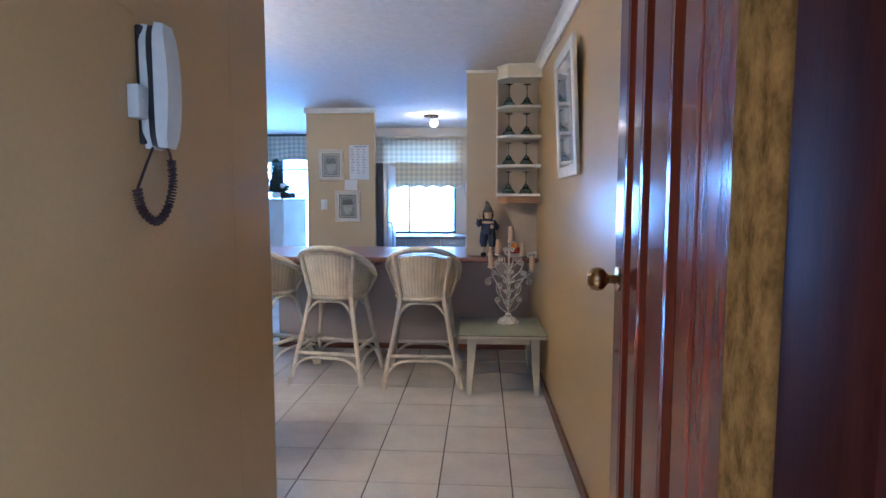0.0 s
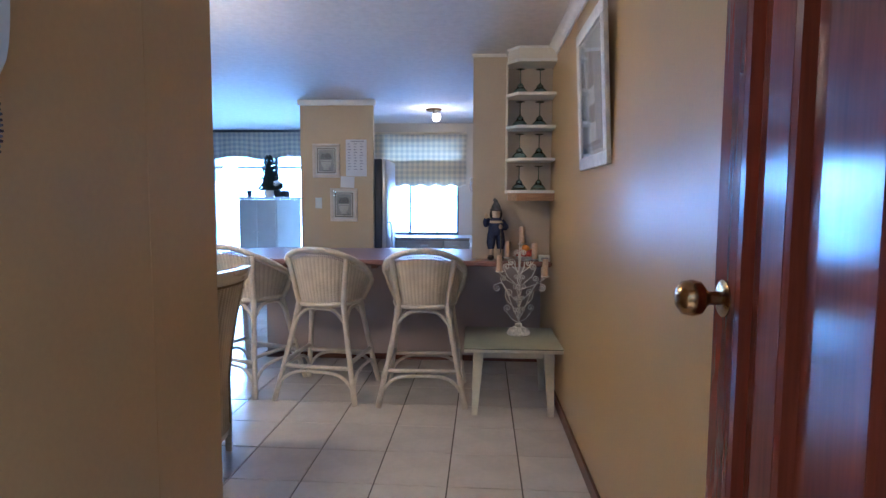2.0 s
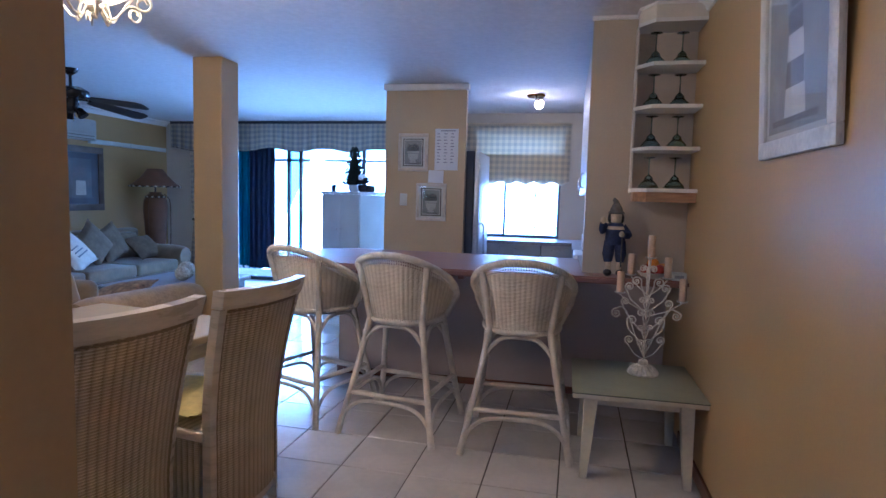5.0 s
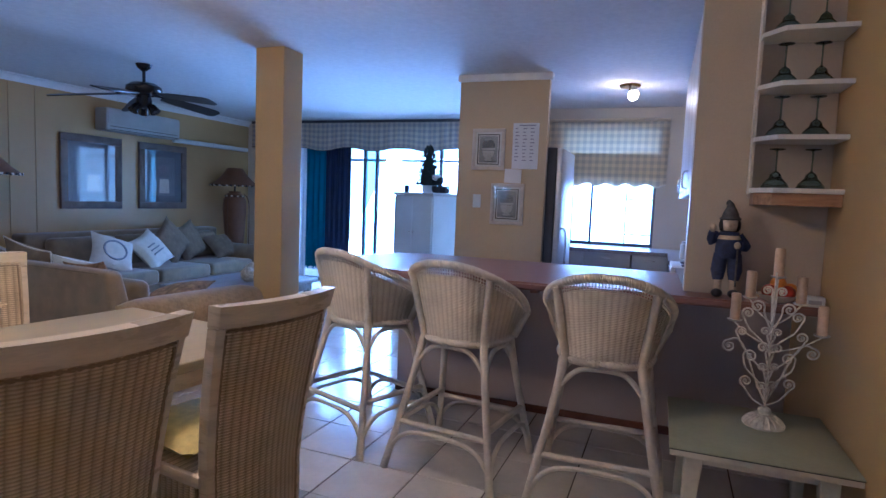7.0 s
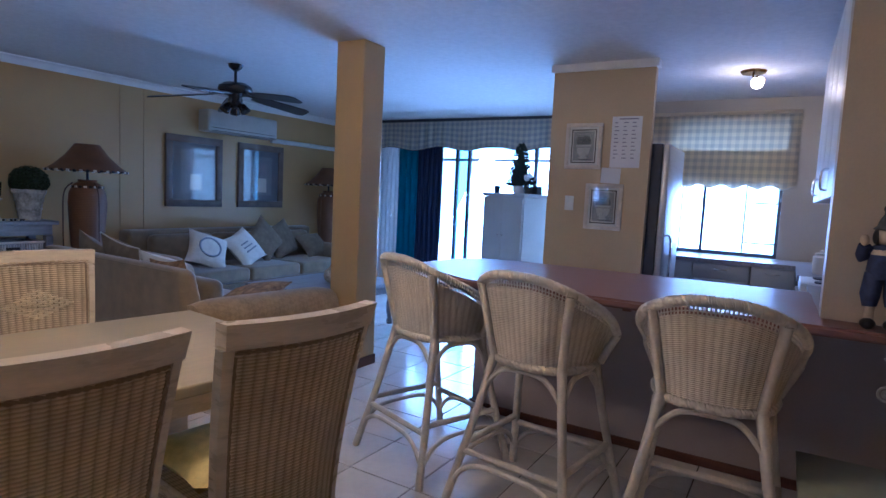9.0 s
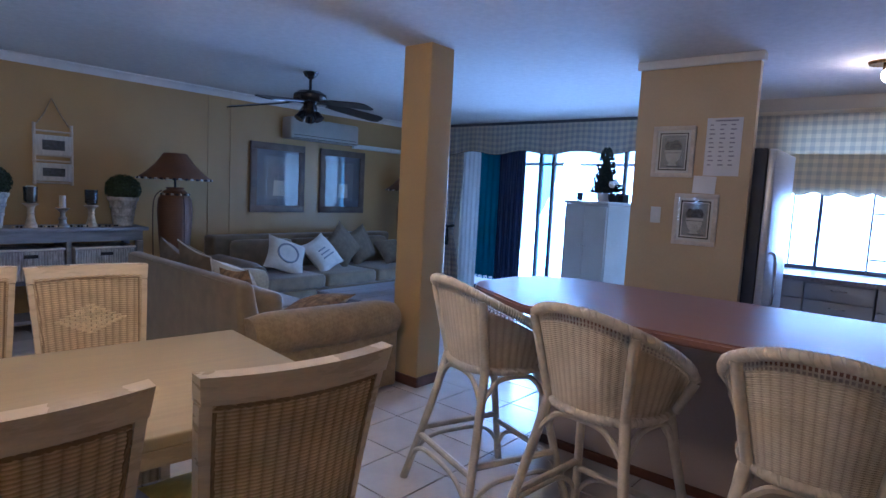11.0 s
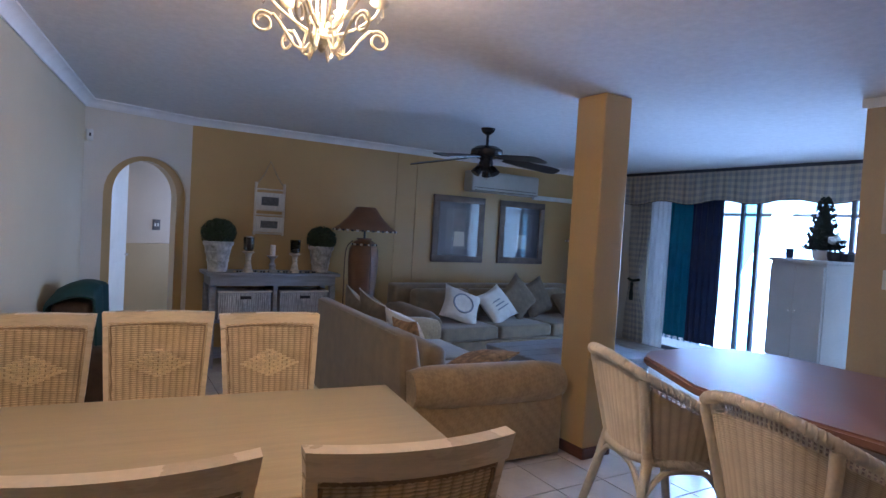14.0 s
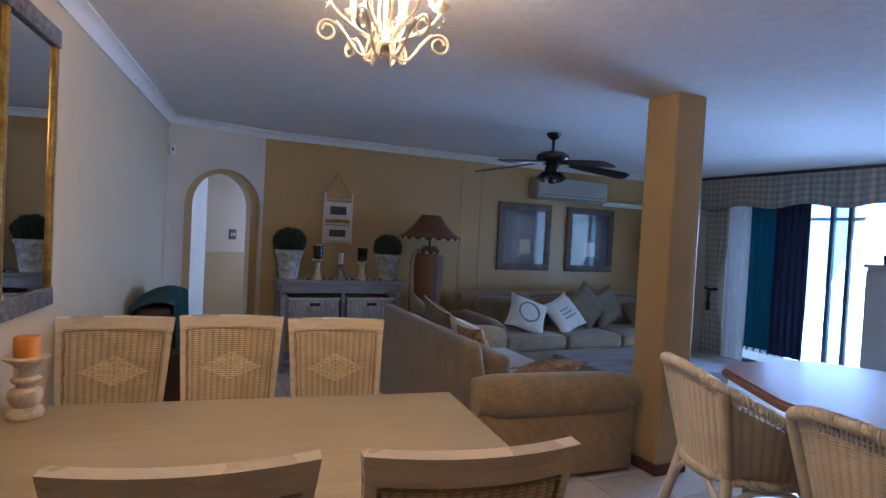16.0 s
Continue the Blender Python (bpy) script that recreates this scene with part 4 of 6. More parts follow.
# ---- corner shelf with upturned glasses ----
SHELFW = mat("cream_shelf_paint", (0.74, 0.70, 0.61), 0.4, var=0.05, bump=0.05)
PINE = mat("stained_pine_edge", (0.42, 0.24, 0.12), 0.4, var=0.2, scale=6, bump=0.05, stretch=(1, 8, 8))
SMOKE = glass("smoky_green_glass", (0.34, 0.50, 0.48), 0.02)
rack = thing("corner_glass_shelf", "cream corner shelf unit fixed over the bar, full of glasses", "shelf", pose(0, 0, 0))


def shelf_outline(g):
    return [(0.155 - g, 4.678), (0.155 - g, 4.55 - g), (0.225, 4.445 - g), (RX - 0.002, 4.445 - g), (RX - 0.002, 4.678)]


part("canopy", prism(bmesh.new(), shelf_outline(-0.004), 2.354, 2.43), SHELFW, rack, smooth=False)
part("canopy_lip", prism(bmesh.new(), shelf_outline(0.006), 2.424, 2.438), WHITE, rack, smooth=False)
# back panel duller than the boards: the shelf's inner shade is in its colour
part("back_panel", B(0.158, RX - 0.003, 4.668, 4.6775, 1.40, 2.353), mat("shaded_shelf_back", (0.50, 0.43, 0.35), 0.5, var=0.05, bump=0.05), rack, smooth=False)
part("side_strip", B(0.150, 0.162, 4.60, 4.668, 1.42, 2.353), SHELFW, rack, smooth=False)
LEVELS = (1.445, 1.672, 1.899, 2.126, 2.353)
for i, z in enumerate(LEVELS):
    part("shelf_board", prism(bmesh.new(), shelf_outline(0.004), z - 0.020, z), WHITE, rack, smooth=False)
part("base_block", prism(bmesh.new(), shelf_outline(-0.012), 1.370, 1.424), PINE, rack, "stained pine base", smooth=False)
wg = thing("wine_glass", "smoky green stemmed glass standing upside down on the shelf", "glass", pose(0.245, 4.545, LEVELS[0] + 0.0005), group="glasses on the corner shelf")
bowl = [(0.058, 0.0), (0.056, 0.006), (0.050, 0.020), (0.038, 0.034), (0.026, 0.046), (0.022, 0.062), (0.012, 0.072), (0.004, 0.078)]
part("bowl", lathe(bmesh.new(), bowl, 20), SMOKE, wg)
part("stem", lathe(bmesh.new(), [(0.0042, 0.077), (0.0034, 0.12), (0.0042, 0.168)], 8), SMOKE, wg)
part("foot", lathe(bmesh.new(), [(0.006, 0.166), (0.030, 0.171), (0.033, 0.174), (0.004, 0.176)], 18), SMOKE, wg)
for i, z in enumerate(LEVELS[:4]):
    for x, y in ((0.245, 4.545), (0.385, 4.555)):
        if (i, x) != (0, 0.245):
            copy_thing(wg, pose(x, y, z + 0.0005, 0, 0, 30 * i))

# ---- gnome, fruit bowl, box on the bar ----
def blob(bm, c, r, seg=14):
    """An egg: centre and three radii."""
    got = bmesh.ops.create_uvsphere(bm, u_segments=seg, v_segments=seg // 2 + 2, radius=1)["verts"]
    bmesh.ops.transform(bm, verts=got, matrix=Matrix.Translation(c) @ Matrix.Diagonal((*r, 1)))
    return got


GN = [mat("dark_blue_cloth", (0.035, 0.05, 0.12), 0.8, var=0.2, scale=40, bump=0.2), mat("figurine_cream", (0.58, 0.46, 0.33), 0.6, var=0.1, scale=30), mat("grey_felt", (0.13, 0.13, 0.13), 0.9, var=0.2, scale=40, bump=0.3), mat("figurine_boot", (0.02, 0.018, 0.02), 0.4)]
bm = bmesh.new()


def add(k, make):
    before = set(bm.faces)
    make()
    for f in bm.faces:
        if f not in before:
            f.material_index = k


for s in (-1, 1):
    add(3, lambda: blob(bm, (s * 0.042, -0.02, 0.020), (0.030, 0.048, 0.021)))
    add(1, lambda: tube(bm, [(s * 0.040, 0, 0.03), (s * 0.038, 0, 0.10)], 0.020, 10))
    add(0, lambda: tube(bm, [(s * 0.040, 0, 0.085), (s * 0.042, 0, 0.13), (s * 0.034, 0, 0.21)], [0.028, 0.040, 0.038], 10))
add(0, lambda: lathe(bm, [(0.050, 0.19), (0.068, 0.22), (0.062, 0.28), (0.050, 0.315), (0.02, 0.325)], 16))
add(0, lambda: tube(bm, curve([(-0.050, 0, 0.305), (-0.090, -0.01, 0.270), (-0.085, -0.03, 0.315)], 4), 0.022, 9))
add(0, lambda: tube(bm, curve([(0.050, 0, 0.300), (0.090, -0.01, 0.250), (0.050, -0.06, 0.255)], 4), 0.022, 9))
add(1, lambda: blob(bm, (-0.086, -0.035, 0.335), (0.018, 0.016, 0.022)))
add(1, lambda: blob(bm, (0.038, -0.068, 0.256), (0.018, 0.016, 0.018)))
add(1, lambda: lathe(bm, [(0.066, 0.282), (0.056, 0.300), (0.030, 0.318)], 14))
add(1, lambda: blob(bm, (0, -0.005, 0.355), (0.043, 0.042, 0.046)))
add(2, lambda: lathe(bm, [(0.050, 0.374), (0.058, 0.379), (0.044, 0.390), (0.040, 0.405), (0.030, 0.424), (0.018, 0.440), (0.006, 0.450)], 18))
add(2, lambda: tube(bm, curve([(0, 0, 0.432), (-0.010, -0.004, 0.452), (-0.024, -0.006, 0.462)], 3), [0.020] * 3 + [0.014] * 3 + [0.007], 8))
for s in (-1, 1):
    add(3, lambda: blob(bm, (s * 0.040, 0.004, 0.348), (0.016, 0.030, 0.030)))
add(1, lambda: blob(bm, (0, -0.048, 0.350), (0.010, 0.010, 0.009)))
add(2, lambda: tube(bm, [(0.040, -0.075, 0.06), (0.040, -0.074, 0.26)], 0.005, 6))
gn = tagged(link("gnome_figurine", bm, GN, True), "garden gnome figurine in dark blue with a pointed grey hat", "figurine")
gn.matrix_basis = pose(0.085, 4.595, 0.9325, 0, 0, 0) @ Matrix.Diagonal((0.84, 0.84, 0.97, 1))

RED = mat("red_glaze", (0.42, 0.035, 0.02), 0.3, var=0.3, scale=20, bump=0.05)
fb = thing("fruit_bowl", "low dish heaped with red and orange fruit on the bar", "bowl", pose(0.30, 4.58, 0.9325))
part("dish", lathe(bmesh.new(), [(0.035, 0), (0.06, 0.012), (0.085, 0.035), (0.08, 0.036), (0.05, 0.016)]), WHITE, fb)
for i, (x, y, z, c) in enumerate(((-0.035, -0.02, 0.05, RED), (0.035, -0.03, 0.05, RED), (0.0, 0.035, 0.05, RED), (0.0, -0.005, 0.085, WAX), (0.055, 0.02, 0.055, WAX))):
    bm = bmesh.new()
    blob(bm, (x, y, z), (0.034, 0.034, 0.032))
    part("fruit", bm, c, fb)
bx = thing("small_white_box", "small white plastic box on the bar by the wall", "box", pose(0.435, 4.535, 0.9325))
part("body", B(-0.04, 0.04, -0.028, 0.028, 0, 0.045, 0.004), PLASTIC, bx)
part("label_bar", B(-0.025, 0.025, -0.0295, -0.0285, 0.012, 0.030), mat("grey_label", (0.35, 0.35, 0.36), 0.6), bx)

# ---- side table and candelabra ----
SAGE = mat("sage_painted_top", (0.36, 0.38, 0.26), 0.3, var=0.08, scale=5, bump=0.03, coat=0.3)
CREAMP = mat("cream_furniture_paint", (0.68, 0.64, 0.50), 0.42, var=0.08, scale=6, bump=0.06)
st = thing("side_table", "cream side table with a sage green glass-covered top", "side table", pose(0.185, 4.20, 0))
part("top", B(-0.315, 0.298, -0.345, 0.27, 0.425, 0.448, 0.004), CREAMP, st)
part("glass_top", B(-0.317, 0.300, -0.347, 0.272, 0.4515, 0.456, 0.001), SAGE, st, "green glass sheet")
part("glass_edge", B(-0.3165, 0.2995, -0.3465, 0.2715, 0.4482, 0.4513), BLACKP, st, "dark edge under the glass")
part("apron", B(-0.235, 0.235, -0.235, -0.215, 0.365, 0.424), CREAMP, st)
part("apron", B(-0.235, 0.235, 0.215, 0.235, 0.365, 0.424), CREAMP, st)
for s in (-1, 1):
    part("apron", B(s * 0.235 - 0.01, s * 0.235 + 0.01, -0.214, 0.214, 0.365, 0.424), CREAMP, st)
    for q in (-1, 1):
        bm = bmesh.new()
        n = [(s * 0.222, q * 0.225, 0.424, 0.034), (s * 0.243 - 0.004, q * 0.262, 0.0, 0.018)]
        vs = [[bm.verts.new((x + dx * r, y + dy * r, z)) for dx, dy in ((-1, -1), (1, -1), (1, 1), (-1, 1))] for x, y, z, r in n]
        for k in range(4):
            bm.faces.new((vs[0][k], vs[0][(k + 1) % 4], vs[1][(k + 1) % 4], vs[1][k]))
        bm.faces.new(vs[0])
        bm.faces.new(vs[1])
        bmesh.ops.bevel(bm, geom=bm.edges[:], offset=0.003, segments=1, affect="EDGES")
        part("leg", bm, CREAMP, st)

IVORY = mat("ivory_wax", (0.66, 0.48, 0.33), 0.5, var=0.08, scale=15, bump=0.05)
WIRON = mat("chipped_white_iron", (0.74, 0.70, 0.62), 0.5, var=0.2, scale=40, bump=0.3)
cb = thing("candelabra", "white scrolled wrought iron candelabra with five candles", "candelabra", pose(0.237, 4.265, 0.4565))
part("base", lathe(bmesh.new(), [(0.078, 0), (0.080, 0.008), (0.066, 0.025), (0.036, 0.044), (0.020, 0.050), (0.026, 0.058), (0.024, 0.070), (0.012, 0.078)], 28), WIRON, cb)
for k in range(18):
    a = 2 * math.pi * k / 18
    part("flute", tube(bmesh.new(), [(r * math.cos(a), r * math.sin(a), z) for r, z in ((0.079, 0.006), (0.066, 0.026), (0.037, 0.046))], 0.005, 5), WIRON, cb)
part("stem", tube(bmesh.new(), [(0, 0, 0.07), (0, 0, 0.3), (0, 0, 0.64)], 0.0040, 7), WIRON, cb)


def spiral(c, r0, a0, turns, n=16):
    return [(c[0] + r0 * (1 - 0.75 * k / n) * math.cos(a0 + turns * 2 * math.pi * k / n), 0, c[1] + r0 * (1 - 0.75 * k / n) * math.sin(a0 + turns * 2 * math.pi * k / n)) for k in range(n + 1)]


# each scroll: where it leaves the stem, points on the way, the curl's middle, radius, start angle, turns
SC = [
    (0.080, [(0.05, 0.105)], (0.080, 0.180), 0.024, -1.3, 1.5),
    (0.085, [], (0.024, 0.165), 0.021, -2.2, -1.4),
    (0.090, [(0.050, 0.200), (0.085, 0.300), (0.120, 0.352)], (0.152, 0.318), 0.026, 1.6, -1.5),
    (0.140, [(0.045, 0.195), (0.085, 0.235)], (0.070, 0.285), 0.027, -0.4, 1.4),
    (0.170, [], (0.025, 0.245), 0.018, -2.0, -1.5),
    (0.215, [(0.050, 0.260), (0.100, 0.320)], (0.108, 0.382), 0.022, -0.9, 1.5),
    (0.240, [], (0.026, 0.325), 0.024, -2.0, -1.4),
    (0.300, [(0.035, 0.355), (0.080, 0.395)], (0.088, 0.462), 0.024, -0.9, 1.5),
    (0.330, [], (0.022, 0.392), 0.019, -2.0, -1.4),
    (0.390, [(0.015, 0.430), (0.030, 0.470)], (0.056, 0.492), 0.026, 3.1, -1.4),
    (0.420, [(0.004, 0.500), (0.006, 0.545)], (0.024, 0.562), 0.019, 3.1, -1.5),
]
for s in (-1, 1):
    for z0, run, c, r, a0, tn in SC:
        pts = [Vector((0, 0, z0))] + [Vector((x, 0, z)) for x, z in run] + [Vector(p) for p in spiral(c, r, a0, tn)]
        pts = [Vector((p.x * s, 0.014 * math.sin(9 * p.z) * s, p.z)) for p in curve(pts, 2)]
        part("scroll", tube(bmesh.new(), pts, 0.0038, 6), WIRON, cb)
        part("leaf", pillow_mesh(0.010, 0.014, 0.006, 4), WIRON, cb).matrix_basis = pose(s * c[0], 0.014 * math.sin(9 * c[1]) * s, c[1], 90, 20 * s, 0)
for x, y, z, h in ((-0.136, 0.02, 0.430, 0.110), (0.172, -0.02, 0.405, 0.115), (-0.080, 0.06, 0.525, 0.108), (0.105, 0.05, 0.515, 0.108), (0.018, 0.06, 0.620, 0.115)):
    part("candle_cup", lathe(bmesh.new(), [(0.006, z - 0.012), (0.026, z - 0.006), (0.030, z), (0.018, z)], 16, (x, y, 0)), WIRON, cb)
    part("candle_arm", tube(bmesh.new(), curve([(0, 0, z - 0.10), (x * 0.6, y * 0.6, z - 0.06), (x, y, z - 0.012)], 5), 0.0034, 6), WIRON, cb)
    part("candle", lathe(bmesh.new(), [(0.0195, z), (0.0195, z + h - 0.006), (0.017, z + h), (0.004, z + h - 0.003)], 16, (x, y, 0)), IVORY, cb, "ivory pillar candle")

# ---- pillar: pictures, papers, switch ----
POTINK = mat("light_grey_print", (0.46, 0.47, 0.46), 0.7, var=0.12, scale=14, bump=0)
CREAMF = mat("cream_picture_frame", (0.62, 0.55, 0.46), 0.5, var=0.1, scale=20, bump=0.1)


for x, z in ((-1.675, 1.79), (-1.486, 1.317)):
    picture("pot_picture", "small cream framed print of a flower pot on the pillar", pose(x, 6.5495, z), 0.295, 0.360, 0.030, 0.022, CREAMF, PAPER, [
        (BLACKP, rings_frame(-0.100, 0.100, -0.132, 0.132, 0.009)),
        (PALEINK, rect(-0.084, 0.084, -0.116, 0.116)),
        (GREYINK, flat([(-0.050, 0.000), (-0.062, 0.040), (-0.044, 0.078), (-0.012, 0.070), (0.012, 0.086), (0.044, 0.072), (0.060, 0.038), (0.050, 0.000)])),
        (POTINK, flat([(-0.030, -0.100), (0.030, -0.100), (0.032, -0.090), (0.020, -0.082), (0.044, -0.056), (0.054, -0.020), (0.054, -0.006), (-0.054, -0.006), (-0.054, -0.020), (-0.044, -0.056), (-0.020, -0.082), (-0.032, -0.090)])),
        (POTINK, rect(-0.060, 0.060, -0.006, 0.012)), (GREYINK, rect(-0.054, 0.054, -0.010, -0.006)), (GREYINK, rect(-0.040, 0.066, -0.108, -0.100))])
INK = mat("faded_ink", (0.30, 0.30, 0.34), 0.8, bump=0)
SHEETP = mat("white_notice_paper", (0.74, 0.74, 0.74), 0.8, var=0.03, bump=0.02)
cal = thing("notice_sheet", "white printed notice sheet pinned to the pillar", "notice", pose(-1.349, 6.548, 1.821))
part("paper", B(-0.113, 0.113, -0.002, 0, -0.196, 0.196), SHEETP, cal, smooth=False)
for r in range(10):
    for c in range(3):
        w = 0.022 + 0.014 * ((r * 7 + c * 5) % 3) / 2
        part("text_bar", B(-0.092 + c * 0.066, -0.092 + c * 0.066 + w, -0.0032, -0.0022, 0.145 - r * 0.030, 0.153 - r * 0.030), INK, cal, smooth=False)
part("text_bar", B(-0.06, 0.085, -0.0032, -0.0022, 0.172, 0.182), INK, cal, smooth=False)
sl = thing("paper_slip", "small white paper slip pinned to the pillar", "notice", pose(-1.446, 6.545, 1.562, 0, 2, 0))
part("paper", B(-0.075, 0.075, -0.002, 0, -0.06, 0.06), SHEETP, sl, smooth=False)
sw = thing("light_switch", "white plastic light switch plate on the pillar", "switch", pose(-1.764, 6.5495, 1.335))
part("plate", B(-0.036, 0.036, -0.010, 0, -0.058, 0.058, 0.003), PLASTIC, sw)
part("rocker", B(-0.010, 0.010, -0.014, -0.009, -0.02, 0.02, 0.002), PLASTIC, sw)

# ---- kitchen ----
KITCH = mat("pale_grey_cabinet_paint", (0.40, 0.40, 0.39), 0.35, var=0.05, scale=4, bump=0.04)
COUNTER = mat("grey_worktop_laminate", (0.30, 0.28, 0.27), 0.3, var=0.2, scale=60, bump=0.02)
STEEL = mat("brushed_steel", (0.55, 0.56, 0.58), 0.38, metal=0.5, var=0.06, scale=4, bump=0.03, stretch=(1, 1, 12))
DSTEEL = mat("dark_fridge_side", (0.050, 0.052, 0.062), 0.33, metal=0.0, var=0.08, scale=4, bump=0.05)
CHROME = mat("chrome", (0.75, 0.76, 0.78), 0.12, metal=1.0, var=0.03, bump=0)


def base_unit(m, w, drawers, label):
    """A kitchen base unit, front towards -y, standing on the floor."""
    ob = thing("base_cabinet", label, "cabinet", m)
    part("carcass", B(-w / 2, w / 2, -0.28, 0.28, 0.10, 0.845), KITCH, ob, smooth=False)
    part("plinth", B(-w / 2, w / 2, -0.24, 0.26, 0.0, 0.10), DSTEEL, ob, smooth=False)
    zs = [(0.70, 0.835), (0.12, 0.69)] if drawers == 1 else [(0.66, 0.835), (0.40, 0.65), (0.12, 0.39)]
    for i, (a, b) in enumerate(zs):
        d = part("drawer" if b - a < 0.3 else "door", B(-w / 2 + 0.004, w / 2 - 0.004, -0.300, -0.281, a, b, 0.003), KITCH, ob)
        part("handle", tube(bmesh.new(), curve([(-0.05, -0.298, b - 0.045), (-0.045, -0.318, b - 0.045), (0.045, -0.318, b - 0.045), (0.05, -0.298, b - 0.045)], 4), 0.005, 7), CHROME, d, "chrome bar handle")
    return ob


for x in (-1.20, -0.72):
    base_unit(pose(x, 8.15, 0), 0.476, 1, "pale grey kitchen base cabinet under the window")
base_unit(pose(-0.30, 8.15, 0), 0.34, 3, "pale grey kitchen drawer unit under the window")
for y in (5.75, 7.55):
    base_unit(pose(0.20, y, 0, 0, 0, -90), 0.58, 1, "pale grey kitchen base cabinet beside the stove")
wt = thing("worktop", "grey laminate kitchen worktop in an angle", "worktop")
part("slab", prism(bmesh.new(), [(-1.45, 7.84), (-0.13, 7.84), (-0.13, 6.98), (RX - 0.002, 6.98), (RX - 0.002, KIT_Y - 0.002), (-1.45, KIT_Y - 0.002)], 0.846, 0.884), COUNTER, wt, smooth=False)
wt = thing("worktop", "grey laminate kitchen worktop by the bar", "worktop")
part("slab", B(-0.088, RX - 0.002, 5.42, 6.36, 0.846, 0.884), COUNTER, wt, smooth=False)
stv = thing("stove", "white cooker with black plates and chrome knobs", "stove", pose(0.18, 6.67, 0, 0, 0, -90))
part("body", B(-0.295, 0.295, -0.30, 0.30, 0, 0.885, 0.006), WHITE, stv)
part("oven_door", B(-0.27, 0.27, -0.322, -0.301, 0.18, 0.70, 0.006), BLACKP, stv, "black glass oven door")
part("door_rail", tube(bmesh.new(), [(-0.24, -0.345, 0.69), (0, -0.345, 0.69), (0.24, -0.345, 0.69)], 0.009, 8), CHROME, stv)
for x in (-0.2, -0.07, 0.07, 0.2):
    k = part("knob", lathe(bmesh.new(), [(0.018, 0), (0.016, 0.02), (0.004, 0.022)], 14), CHROME, stv)
    k.matrix_basis = pose(x, -0.300, 0.80, 90, 0, 0)
for x, y in ((-0.14, -0.13), (0.14, -0.13), (-0.14, 0.13), (0.14, 0.13)):
    part("hot_plate", lathe(bmesh.new(), [(0.09, 0.885), (0.09, 0.896), (0.07, 0.898)], 20, (x, y, 0)), BLACKP, stv, "black hot plate")
upper = thing("wall_cabinet", "pale kitchen wall cabinet over the worktop with chrome handles", "cabinet", pose(0.20, 5.34, 0, 0, 0, -90), group="kitchen wall cabinets")
part("carcass", B(-0.50, 0.50, -0.265, 0.285, 1.42, 2.36), KITCH, upper, smooth=False)
for s in (-1, 1):
    d = part("door", B(-0.497 if s < 0 else 0.002, -0.002 if s < 0 else 0.497, -0.285, -0.266, 1.42, 2.36, 0.003), WHITE, upper)
    part("handle", tube(bmesh.new(), curve([(s * 0.04, -0.284, 1.46), (s * 0.04, -0.31, 1.47), (s * 0.04, -0.31, 1.55), (s * 0.04, -0.284, 1.56)], 4), 0.005, 7), CHROME, d, "chrome handle")
copy_thing(upper, pose(0.20, 6.36, 0, 0, 0, -90))
jar = thing("storage_jar", "white storage jar on the kitchen worktop", "jar", pose(0.02, 7.25, 0.8845))
part("body", lathe(bmesh.new(), [(0.05, 0), (0.055, 0.02), (0.055, 0.13), (0.04, 0.145)]), WHITE, jar)
part("lid", lathe(bmesh.new(), [(0.045, 0.146), (0.045, 0.16), (0.012, 0.165), (0.014, 0.18), (0.004, 0.183)]), WHITE, jar)

fr = thing("fridge", "tall steel fridge with dark sides behind the pillar", "fridge", pose(-1.29, 6.985, 0, 0, 0, 90))
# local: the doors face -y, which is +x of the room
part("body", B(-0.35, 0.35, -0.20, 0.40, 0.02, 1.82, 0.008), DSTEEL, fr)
for a, b in ((0.03, 0.66), (0.67, 1.815)):
    d = part("door", B(-0.35, 0.35, -0.255, -0.204, a, b, 0.010), STEEL, fr)
    part("handle", tube(bmesh.new(), curve([(-0.30, -0.250, b - 0.06 if b < 1 else a + 0.08), (-0.30, -0.30, b - 0.08 if b < 1 else a + 0.11), (-0.30, -0.30, b - 0.28 if b < 1 else a + 0.42), (-0.30, -0.250, b - 0.30 if b < 1 else a + 0.45)], 4), 0.010, 8), CHROME, d, "chrome bar handle")
for x in (-0.3, 0.3):
    part("foot", lathe(bmesh.new(), [(0.02, 0), (0.02, 0.021)], 10, (x, 0, 0)), BLACKP, fr)

GING = gingham("blue_grey_gingham", (0.82, 0.72, 0.54), (0.57, 0.52, 0.43), 0.037, 0.48)
bl = thing("roman_blind", "checked cream and blue roman blind with a scalloped hem", "blind")


def blind_at(u, v):
    x = -1.57 + 1.38 * u
    fold = 0.03 * (1 - abs(2 * ((v * 2.4) % 1) - 1)) * max(0, 0.55 - v) * 2
    z = 1.59 + (2.285 - 1.59) * v
    if v < 0.1:
        z -= (1 - v / 0.1) * 0.035 * (0.5 + 0.5 * math.cos(u * 2 * math.pi * 6.5))
    return Vector((x, KIT_Y - 0.035 - fold - 0.015 * max(0, 0.5 - v), z))


part("cloth", sheet(bmesh.new(), blind_at, 80, 26, 0.003), GING, bl)
part("lower_fold", sheet(bmesh.new(), lambda u, v: blind_at(u, 0.03 + 0.44 * v) + Vector((0, 0.022 - 0.012 * v, 0.012)), 60, 10, 0.003), GING, bl, "doubled cloth of the gathered folds")
part("head_rail", B(-1.57, -0.19, KIT_Y - 0.05, KIT_Y, 2.28, 2.315), GING, bl)
